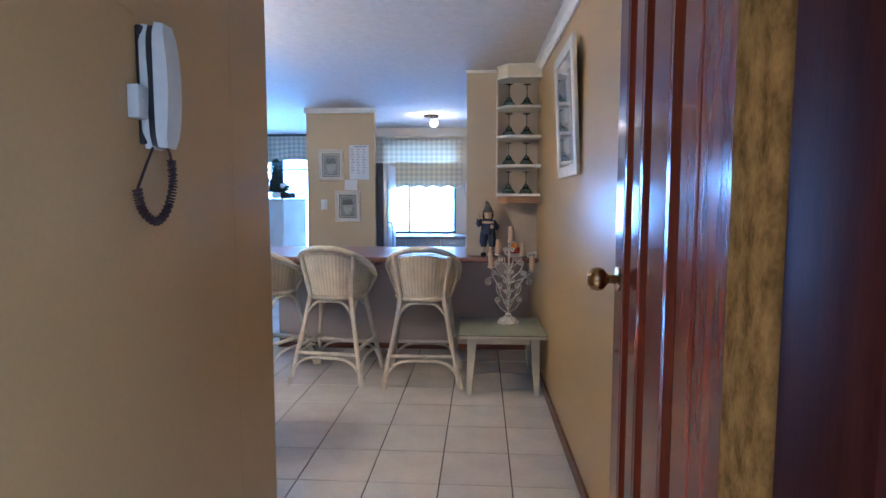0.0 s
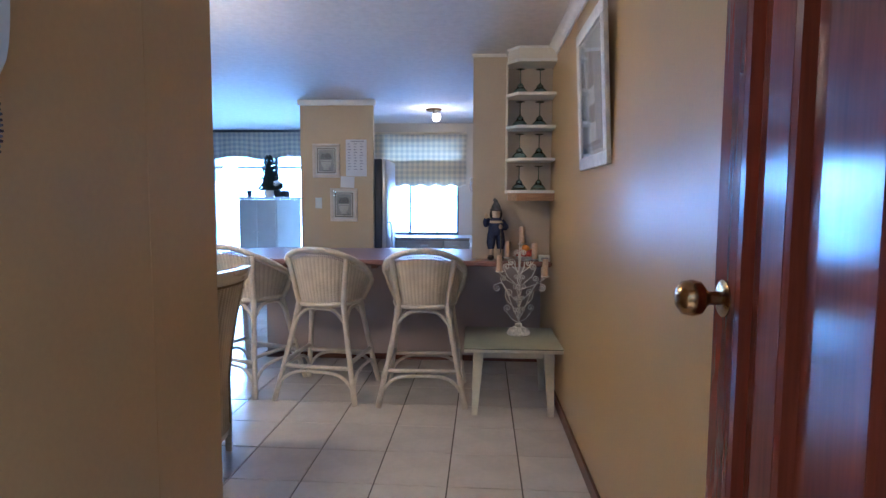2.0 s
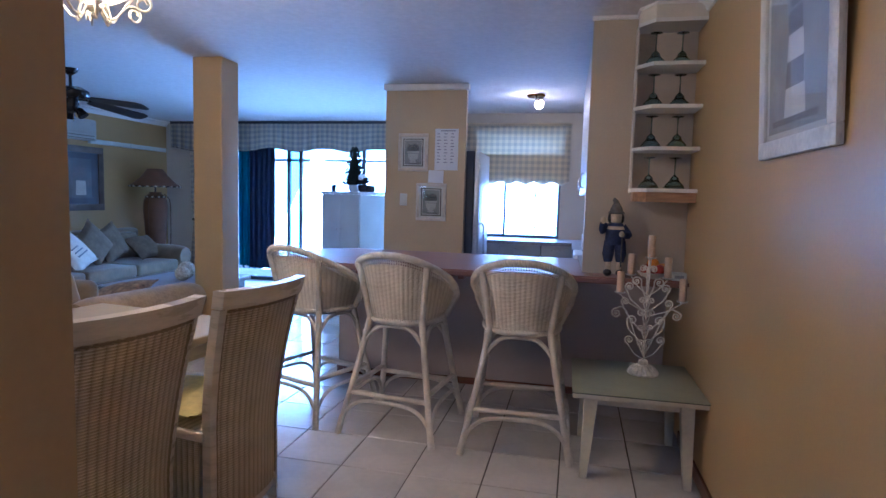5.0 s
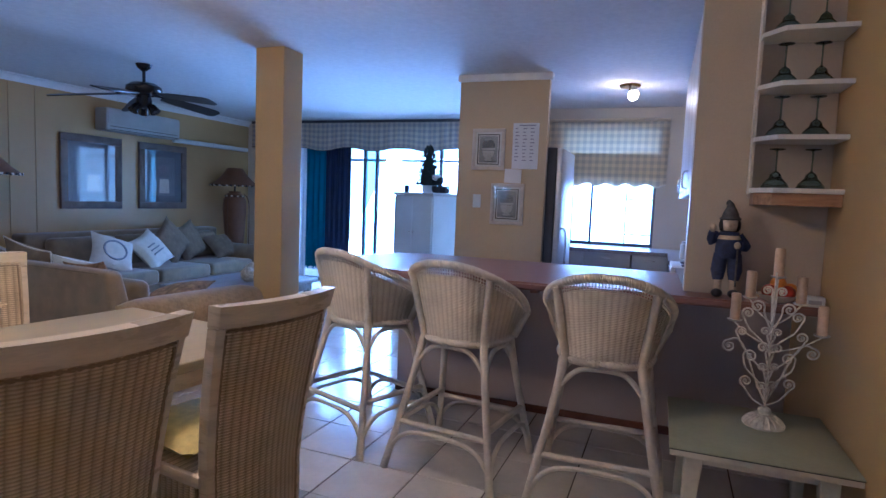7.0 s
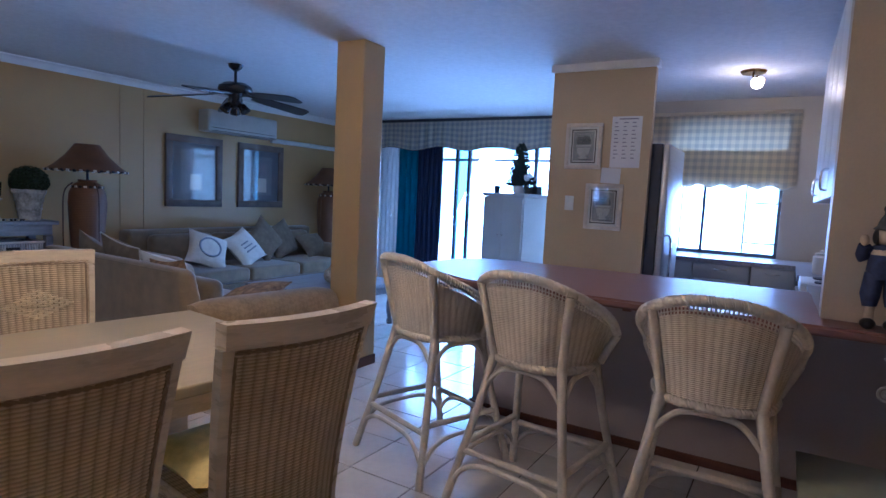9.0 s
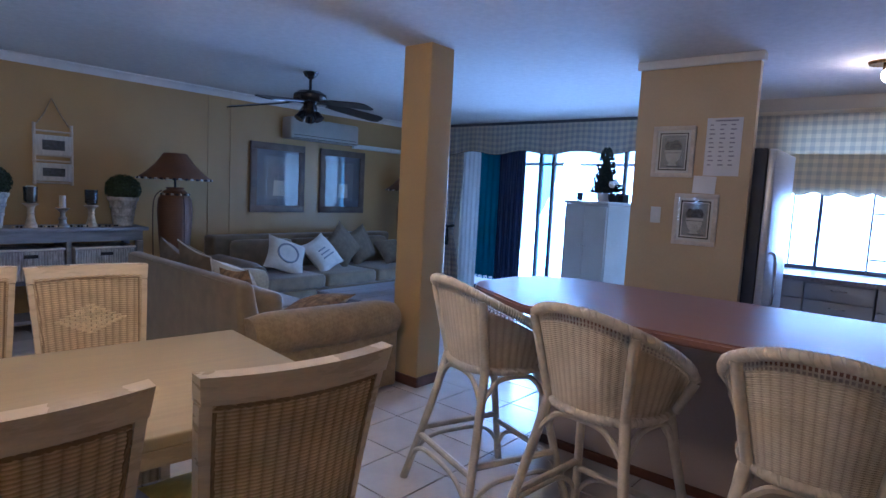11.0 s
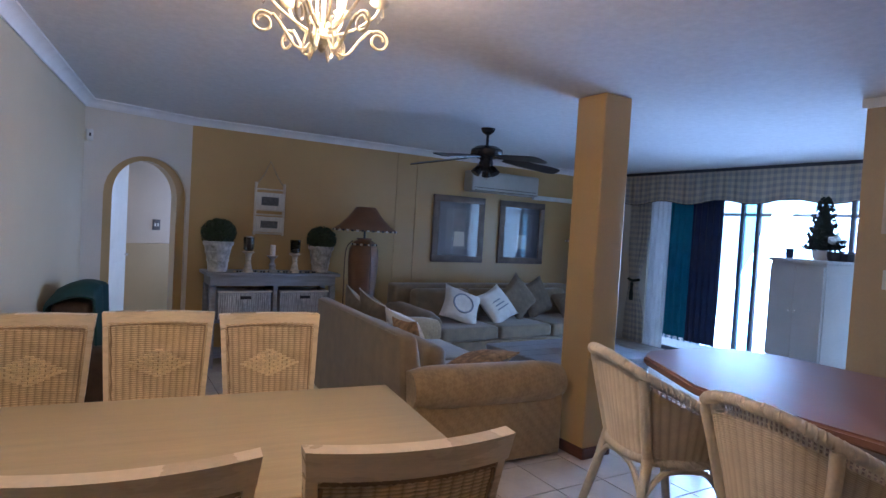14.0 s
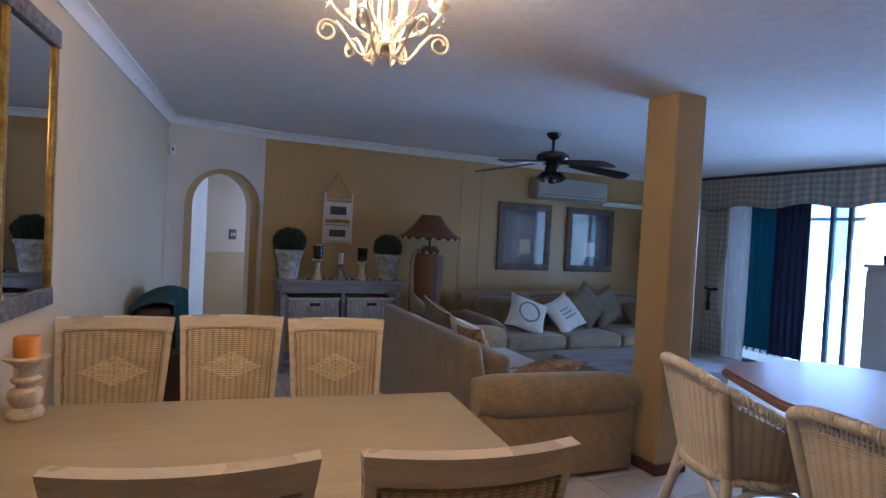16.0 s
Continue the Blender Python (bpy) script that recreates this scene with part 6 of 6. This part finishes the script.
for y, k in ((3.555, 1.0), (4.60, 0.95)):
    tp = thing("topiary_ball", "clipped green topiary ball in a banded pale stone pot", "plant", pose(-6.20, y, 0.9355), group="topiaries on the console")
    part("pot", lathe(bmesh.new(), [(r * k, z * k) for r, z in ((0.085, 0), (0.09, 0.008), (0.093, 0.03), (0.098, 0.095), (0.105, 0.10), (0.107, 0.115), (0.103, 0.12), (0.112, 0.175), (0.119, 0.18), (0.121, 0.195), (0.117, 0.20), (0.128, 0.25), (0.142, 0.262), (0.145, 0.292), (0.135, 0.30), (0.12, 0.285))], 28), URN, tp)
    spots = []
    for i in range(1700):
        v = Vector((rng.gauss(0, 1), rng.gauss(0, 1), rng.gauss(0, 1))).normalized()
        spots.append((Vector((0, 0, 0.375 * k)) + Vector((v.x * 0.155, v.y * 0.155, v.z * 0.135)) * k * rng.uniform(0.86, 1.06), v))
    bm = leaves(bmesh.new(), spots, 0.032, rng, 0.6)
    part("foliage", bm, LEAF, tp, smooth=False)
    bm = bmesh.new()
    blob(bm, (0, 0, 0.375 * k), (0.135 * k, 0.135 * k, 0.115 * k), 12)
    part("inner_foliage", bm, LEAF, tp)
SILV = mat("tarnished_silver", (0.42, 0.40, 0.38), 0.3, metal=0.8, var=0.2, scale=20, bump=0.1)
CWHITE = mat("white_wax", (0.66, 0.64, 0.58), 0.5, var=0.04, bump=0.03)
SMOKE = glass("smoked_glass", (0.30, 0.27, 0.24))
for y, hgt, glassy, wax in ((3.83, 0.21, True, 0.15), (4.07, 0.17, False, 0.11), (4.30, 0.20, True, 0.05)):
    cs = thing("candle_stick", "turned pale pedestal with a smoked glass candle holder" if glassy else "small silvered candle stand with a white candle", "candle holder", pose(-6.13, y, 0.9355))
    s = hgt / 0.29
    if glassy:
        part("pedestal", lathe(bmesh.new(), [(0.052, 0), (0.052, 0.012), (0.036, 0.05), (0.024, 0.115), (0.030, 0.125), (0.024, 0.135), (0.030, hgt - 0.03), (0.055, hgt - 0.012), (0.064, hgt - 0.006), (0.05, hgt)], 18), DWOOD, cs)
        part("glass_cup", lathe(bmesh.new(), [(0.030, hgt + 0.001), (0.050, hgt + 0.02), (0.054, hgt + 0.14), (0.051, hgt + 0.14), (0.047, hgt + 0.022), (0.028, hgt + 0.004)], 20), SMOKE, cs, "smoked glass cup")
    else:
        part("pedestal", lathe(bmesh.new(), [(0.055, 0), (0.055, 0.012), (0.035, 0.03), (0.028, 0.10 * s), (0.036, 0.13 * s), (0.020, 0.17 * s), (0.020, 0.22 * s), (0.045, 0.27 * s), (0.060, hgt), (0.02, hgt)], 18), SILV, cs)
    part("candle", lathe(bmesh.new(), [(0.026, hgt + 0.005), (0.026, hgt + wax), (0.004, hgt + wax - 0.002)], 16), CWHITE, cs, "white pillar candle")
gar = thing("bead_garland", "string of dark beads lying along the console", "garland", pose(-6.11, 4.12, 0.9365))
for i in range(34):
    bm = bmesh.new()
    blob(bm, (0.02 * math.sin(i * 0.7), -0.42 + 0.0255 * i, 0.009), (0.011, 0.012, 0.009), 6)
    part("bead", bm, BLACKP if i % 3 else DWOOD, gar)

hang = thing("hanging_frame", "two small white frames hung on a rope from the wall", "picture", pose(FX + 0.002, 4.10, 0))
ROPE = mat("pale_rope", (0.45, 0.37, 0.25), 0.9, var=0.2, scale=60, bump=0.4)
part("rope", tube(bmesh.new(), [(0.012, -0.13, 1.84), (0.012, -0.06, 1.95), (0.010, 0.0, 2.09), (0.012, 0.07, 1.95), (0.012, 0.14, 1.84)], 0.007, 6), ROPE, hang)
for y in (-0.145, 0.155):
    part("ladder_pole", tube(bmesh.new(), [(0.022, y, 1.30), (0.022, y, 1.6), (0.022, y, 1.86)], 0.014, 8), WPOLE, hang)
for z0, z1 in ((1.575, 1.755), (1.335, 1.50)):
    fm = part("frame", B(0.015, 0.035, -0.155, 0.165, z0, z1, 0.004), WFRAME, hang)
    part("print", B(0.0355, 0.0365, -0.085, 0.095, z0 + 0.045, z1 - 0.045), GREYINK, fm, "grey print", smooth=False)
for z in (1.32, 1.52, 1.57, 1.79):
    part("rung", tube(bmesh.new(), [(0.022, -0.16, z), (0.022, 0.17, z)], 0.009, 7), WPOLE, hang)

# ---- rattan lamps ----
RATT = wicker("brown_rattan", (0.22, 0.10, 0.045), (0.07, 0.030, 0.014), 0.022, 0.016)
lampt = thing("rattan_lamp", "tall brown rattan urn lamp with a flared woven shade", "lamp", pose(-6.02, 5.02, 0), group="rattan lamps")
BODY = [(0.115, 0.0), (0.12, 0.06), (0.10, 0.10), (0.115, 0.40), (0.150, 0.85), (0.165, 1.10), (0.155, 1.21), (0.11, 1.29), (0.075, 1.31), (0.085, 1.33)]


def turned(profile, u, v):
    k = v * (len(profile) - 1)
    i = min(int(k), len(profile) - 2)
    r = profile[i][0] + (profile[i + 1][0] - profile[i][0]) * (k - i)
    z = profile[i][1] + (profile[i + 1][1] - profile[i][1]) * (k - i)
    return Vector((r * math.cos(2 * math.pi * u), r * math.sin(2 * math.pi * u), z))


part("body", sheet(bmesh.new(), lambda u, v: turned(BODY, u, v), 32, 30), RATT, lampt)
part("stem", tube(bmesh.new(), [(0, 0, 1.30), (0, 0, 1.42), (0, 0, 1.60)], 0.012, 8), BLACKP, lampt)
SH = [(0.345, 1.415), (0.27, 1.47), (0.18, 1.56), (0.105, 1.665)]
part("shade", sheet(bmesh.new(), lambda u, v: turned(SH, u, v), 40, 12, 0.006), RATT, lampt, "flared woven shade")
for r, z, n in ((0.345, 1.412, 40), (0.135, 1.262, 20)):
    for k in range(n):
        a = 2 * math.pi * k / n
        bm = B(-0.014, 0.014, -0.006, 0.006, -0.010, 0.010, 0.003, 1, m=Matrix.Translation((r * math.cos(a), r * math.sin(a), z)) @ Matrix.Rotation(a + math.pi / 2, 4, "Z"))
        part("trim_bead", bm, BLACKP if k % 2 else WPOLE, lampt)
for k in range(3):
    a = 2.1 * k
    part("side_cane", tube(bmesh.new(), curve([(0.19 * math.cos(a), 0.19 * math.sin(a), 0.3), (0.20 * math.cos(a), 0.20 * math.sin(a), 0.9), (0.19 * math.cos(a), 0.19 * math.sin(a), 1.2), (0.12 * math.cos(a), 0.12 * math.sin(a), 1.30)], 5), 0.006, 6), RATT, lampt)
copy_thing(lampt, pose(-6.08, 8.48, 0, 0, 0, 40))

# ---- air conditioner, trunking, pictures on the far wall ----
ac = thing("air_conditioner", "cream split air conditioner on the ochre wall", "air conditioner", pose(FX + 0.001, 7.12, 1.985, 0, 0, 0))
ACW = mat("aged_cream_casing", (0.46, 0.44, 0.39), 0.45, var=0.05, scale=8, bump=0.03)
part("casing", B(0, 0.20, -0.55, 0.55, 0, 0.265, 0.025, 3), ACW, ac)
part("front_panel", B(0.20, 0.208, -0.53, 0.53, 0.085, 0.240, 0.003), ACW, ac)
for i in range(3):
    part("louvre", B(0.165, 0.205, -0.50, 0.50, 0.012 + 0.018 * i, 0.018 + 0.018 * i, 0.001, 1), BLACKP if i != 1 else ACW, ac)
tk = thing("cable_trunking", "white plastic pipe trunking beside the air conditioner", "trunking", pose(FX + 0.001, 8.46, 1.99, 0.0, 0, 0))
part("cover", B(0, 0.05, -0.738, 0.75, -0.03, 0.03, 0.006), PLASTIC, tk)
part("joint_sleeve", B(0, 0.054, -0.02, 0.02, -0.034, 0.034, 0.004), PLASTIC, tk)
FRM = mat("grey_brown_frame_timber", (0.16, 0.12, 0.095), 0.4, var=0.2, scale=6, bump=0.1, stretch=(1, 6, 1))
MOUNT = mat("blue_grey_mount", (0.17, 0.19, 0.23), 0.6, var=0.05, bump=0.02)
SKYP = mat("pale_blue_print", (0.24, 0.27, 0.31), 0.6, var=0.1, scale=8, bump=0)
for y in (6.525, 7.56):
    palm = flat([(x * 1.25, z * 1.25 + 0.02) for x, z in ((-0.012, -0.08), (0.012, -0.08), (0.006, 0.03), (0.06, 0.0), (0.11, 0.02), (0.05, 0.06), (0.09, 0.11), (0.02, 0.09), (0.0, 0.13), (-0.03, 0.09), (-0.09, 0.10), (-0.05, 0.06), (-0.11, 0.01), (-0.05, 0.0), (-0.006, 0.03))])
    # the pale PAPER patch under the palm paints in a reflection on the glass
    picture("palm_picture", "dark framed palm print behind reflecting glass on the lounge wall", pose(FX + 0.001, y, 1.488, 0, 0, 90), 0.78, 0.85, 0.085, 0.035, FRM, MOUNT, [(SKYP, rect(-0.19, 0.19, -0.26, 0.26)), (INK, palm), (PAPER, flat([(-0.07, -0.22), (0.10, -0.22), (0.09, -0.03), (-0.06, -0.03)]))])

# ---- ceiling fan ----
FANB = mat("black_fan_enamel", (0.016, 0.015, 0.017), 0.25, var=0.1, bump=0.02)
FANW = mat("dark_fan_blade", (0.035, 0.028, 0.026), 0.4, var=0.2, scale=6, bump=0.05, stretch=(1, 8, 8))
fan = thing("ceiling_fan", "black five-blade ceiling fan with a lamp cluster, at rest", "ceiling fan", pose(-4.66, 5.61, H) @ Matrix.Diagonal((1.12, 1.12, 1.08, 1)))
part("canopy", lathe(bmesh.new(), [(0.02, -0.055), (0.05, -0.03), (0.062, -0.001)]), FANB, fan)
part("rod", tube(bmesh.new(), [(0, 0, -0.05), (0, 0, -0.10), (0, 0, -0.15)], 0.012, 8), FANB, fan)
part("motor", lathe(bmesh.new(), [(0.06, -0.262), (0.115, -0.248), (0.135, -0.215), (0.13, -0.185), (0.09, -0.158), (0.03, -0.148)], 28), FANB, fan)
part("light_kit", lathe(bmesh.new(), [(0.025, -0.37), (0.05, -0.35), (0.06, -0.30), (0.05, -0.262)], 20), FANB, fan)
for k in range(5):
    a = math.radians(76 + 72 * k)
    m = Matrix.Rotation(a, 4, "Z")
    bm = bmesh.new()
    for o in ([(0.16, -0.045), (0.30, -0.062), (0.62, -0.072), (0.665, -0.05), (0.67, 0.0), (0.665, 0.05), (0.62, 0.072), (0.30, 0.062), (0.16, 0.045)],):
        prism(bm, o, -0.004, 0.004)
    bmesh.ops.transform(bm, verts=bm.verts, matrix=m @ Matrix.Translation((0, 0, -0.236)) @ Matrix.Rotation(radians(7), 4, "Y") @ Matrix.Rotation(radians(-13), 4, "X"))
    blade = part("blade", bm, FANW, fan, smooth=False)
    bm = prism(bmesh.new(), [(0.09, -0.015), (0.20, -0.03), (0.20, 0.03), (0.09, 0.015)], -0.252, -0.244)
    bmesh.ops.transform(bm, verts=bm.verts, matrix=m)
    part("blade_arm", bm, FANB, blade)
for k in range(3):
    a = math.radians(20 + 120 * k)
    sp_ = part("lamp_cup", lathe(bmesh.new(), [(0.015, 0), (0.03, 0.02), (0.042, 0.08), (0.038, 0.08)], 14), FANB, fan)
    sp_.matrix_basis = pose(0.05 * math.cos(a), 0.05 * math.sin(a), -0.33, 0, 145, math.degrees(a))
part("pull_chain", tube(bmesh.new(), [(0.02, 0, -0.36), (0.02, 0, -0.44)], 0.0018, 5), BRASS, fan)

# ---- mirror, armchair, passage ----
MIRROR = bpy.data.materials.new("mirror_silver")
MIRROR.use_nodes = True
b_ = MIRROR.node_tree.nodes["Principled BSDF"]
b_.inputs["Base Color"].default_value, b_.inputs["Metallic"].default_value, b_.inputs["Roughness"].default_value = (0.80, 0.82, 0.82, 1), 1.0, 0.015
wdir = (ML - MR).normalized()
mp_ = MR + wdir * 0.275
GILT = mat("worn_gilt", (0.55, 0.36, 0.10), 0.3, metal=0.8, var=0.25, scale=15, bump=0.1)
SLATEF = mat("mosaic_frame", (0.16, 0.16, 0.17), 0.35, var=0.6, scale=28, bump=0.2)
mi = thing("mirror", "tall mirror in a gilt and dark mosaic frame", "mirror", Matrix.Translation(mp_ + Vector((0, 0, 1.66))) @ Matrix.Rotation(math.atan2(wdir.y, wdir.x), 4, "Z"))
# local: x along the wall, -y into the room
part("backing", B(-0.25, 0.25, -0.012, -0.002, -0.55, 0.55), FRM, mi)
part("silvered_glass", B(-0.225, 0.225, -0.018, -0.0125, -0.51, 0.51), MIRROR, mi, smooth=False)
for s in (-1, 1):
    part("gilt_side", B(min(s * 0.225, s * 0.258), max(s * 0.225, s * 0.258), -0.030, -0.0125, -0.50, 0.50, 0.004), GILT, mi, "gilt side bar")
    part("mosaic_bar", B(-0.265, 0.265, -0.036, -0.0125, min(s * 0.50, s * 0.575), max(s * 0.50, s * 0.575), 0.005), SLATEF, mi, "dark mosaic bar")

TEALC = mat("dark_teal_throw", (0.012, 0.060, 0.062), 0.9, var=0.2, scale=9, bump=0.35, fine=120)
ARMW = mat("dark_leather", (0.055, 0.032, 0.022), 0.5, var=0.2, scale=12, bump=0.15)
arm = thing("armchair", "dark leather armchair with a teal throw by the wall", "armchair", pose(-4.95, 2.70, 0, 0, 0, R))
part("seat", soft_box(-0.30, 0.30, -0.25, 0.35, 0.16, 0.42, 0.05), ARMW, arm)
part("backrest", soft_box(-0.345, 0.345, -0.385, -0.150, 0.16, 0.865, 0.05), ARMW, arm)
for s in (-1, 1):
    part("arm", soft_box(s * 0.36 - 0.055, s * 0.36 + 0.055, -0.30, 0.34, 0.10, 0.58, 0.04), ARMW, arm)
    for y in (-0.28, 0.28):
        part("foot", B(s * 0.32 - 0.02, s * 0.32 + 0.02, y - 0.02, y + 0.02, 0, 0.17), ARMW, arm)


def throw_at(u, v):
    x = -0.37 + 0.74 * u
    ridge = 0.90 + 0.05 * math.sin(2.6 * u + 0.3) + 0.012 * math.sin(11 * u)
    if v < 0.3:
        y, z = -0.405, 0.50 + (v / 0.3) * (ridge - 0.55)
    elif v < 0.7:
        t = (v - 0.3) / 0.4
        y, z = -0.405 + 0.27 * t, ridge - 0.05 + 0.07 * math.sin(t * math.pi * 0.8)
    else:
        y, z = -0.135 + 0.05 * (v - 0.7), ridge - 0.01 - (v - 0.7) / 0.3 * 0.40
    return Vector((x, y - 0.014 * math.sin(14 * u + 3 * v), z + 0.012 * math.sin(9 * u + 5 * v)))


th = thing("teal_throw", "crumpled dark teal throw over the armchair back", "throw", pose(-4.95, 2.70, 0, 0, 0, R))
part("cloth", sheet(bmesh.new(), throw_at, 26, 34, 0.012), TEALC, th)

dm = Matrix.Translation(ML + along * 0.27 + out * 0.195) @ Matrix.Rotation(math.atan2(out.y, out.x) + radians(-34), 4, "Z")
pd = thing("passage_door", "white panelled door standing open in the passage", "door", dm)
part("leaf", B(0.0, 0.74, 0.0, 0.038, 0.01, 1.98, 0.003), WHITE, pd)
for z0, z1 in ((0.15, 0.95), (1.10, 1.85)):
    part("raised_panel", B(0.10, 0.64, -0.008, -0.0005, z0, z1, 0.004), WHITE, pd)
h_ = part("handle", tube(bmesh.new(), curve([(0.68, 0.0, 1.02), (0.68, -0.045, 1.02), (0.58, -0.048, 1.02)], 5), 0.008, 8), CHROME, pd, "steel lever handle")
sw = thing("light_switch", "black and white light switch on the passage wall", "switch", Matrix.Translation(back + along * 1.09 - out * 0.001 + Vector((0, 0, 1.335))) @ Matrix.Rotation(math.atan2(along.y, along.x), 4, "Z"))
part("plate", B(-0.042, 0.042, -0.010, 0.0, -0.06, 0.06, 0.003), mat("grey_switch_plate", (0.10, 0.10, 0.11), 0.4, bump=0), sw)
for x in (-0.016, 0.016):
    part("rocker", B(x - 0.009, x + 0.009, -0.014, -0.009, -0.018, 0.018, 0.002), PLASTIC, sw)
pir = thing("motion_sensor", "small white alarm sensor high in the corner", "sensor", Matrix.Translation(ML + along * 0.03 - out * 0.001 + Vector((0, 0, 2.12))) @ Matrix.Rotation(math.atan2(along.y, along.x), 4, "Z"))
part("body", B(-0.025, 0.03, -0.035, 0, -0.05, 0.05, 0.006), PLASTIC, pir)
part("lens", B(-0.006, 0.010, -0.038, -0.034, -0.012, 0.018, 0.002), BLACKP, pir)
sw = thing("light_switch", "white light switch plate on the dining wall", "switch", Matrix.Translation(ML - wdir * 0.55 + Vector((0, 0, 1.30))) @ Matrix.Rotation(math.atan2(wdir.y, wdir.x), 4, "Z"))
part("plate", B(-0.036, 0.036, 0.001, 0.011, -0.058, 0.058, 0.003), PLASTIC, sw)
part("rocker", B(-0.01, 0.01, 0.010, 0.014, -0.02, 0.02, 0.002), PLASTIC, sw)

# ---- floor tiles: the nearest as pieces of their own, the rest joined ----
PX, PY, SLANT = 0.3585, 0.366, radians(-0.9)      # the grid lies a little askew to the walls
GRID = Matrix.Translation((-0.182, 3.722, 0)) @ Matrix.Rotation(SLANT, 4, "Z")
one = B(-PX / 2 + 0.0032, PX / 2 - 0.0032, -PY / 2 + 0.0032, PY / 2 - 0.0032, -0.010, 0.0, 0.0018, 1)
tile_mesh = bpy.data.meshes.new("tile")
one.to_mesh(tile_mesh)
one.free()
tile_mesh.materials.append(TILE)
verts, faces = [], []
for i in range(-26, 5):
    for j in range(-16, 19):
        c = GRID @ Vector(((i + 0.5) * PX, (j + 0.5) * PY, 0))
        if not (-9.0 < c.x < 0.85 and -1.4 < c.y < 9.4):
            continue
        if -3.6 < c.x < 0.5 and 1.6 < c.y < 7.0:
            t = new("tile", tile_mesh)
            t.location = (c.x, c.y, 0.0006 * math.sin(i * 12.9 + j * 78.2))
            t.rotation_euler = (0, 0, SLANT)
            t.parent = floor
        else:
            n = len(verts)
            a, b = PX / 2 - 0.0032, PY / 2 - 0.0032
            verts += [c + GRID.to_3x3() @ Vector((sx * a, sy * b, z)) for z in (-0.010, 0.0) for sx, sy in ((-1, -1), (1, -1), (1, 1), (-1, 1))]
            faces += [(n + 4, n + 5, n + 6, n + 7)] + [(n + k, n + (k + 1) % 4, n + 4 + (k + 1) % 4, n + 4 + k) for k in range(4)]
me = bpy.data.meshes.new("far_tiles")
me.from_pydata(verts, [], faces)
me.materials.append(TILE)
ft = new("far_tiles", me)
ft.parent = floor
tagged(ft, "further cream glazed floor tiles", kind="stuff")
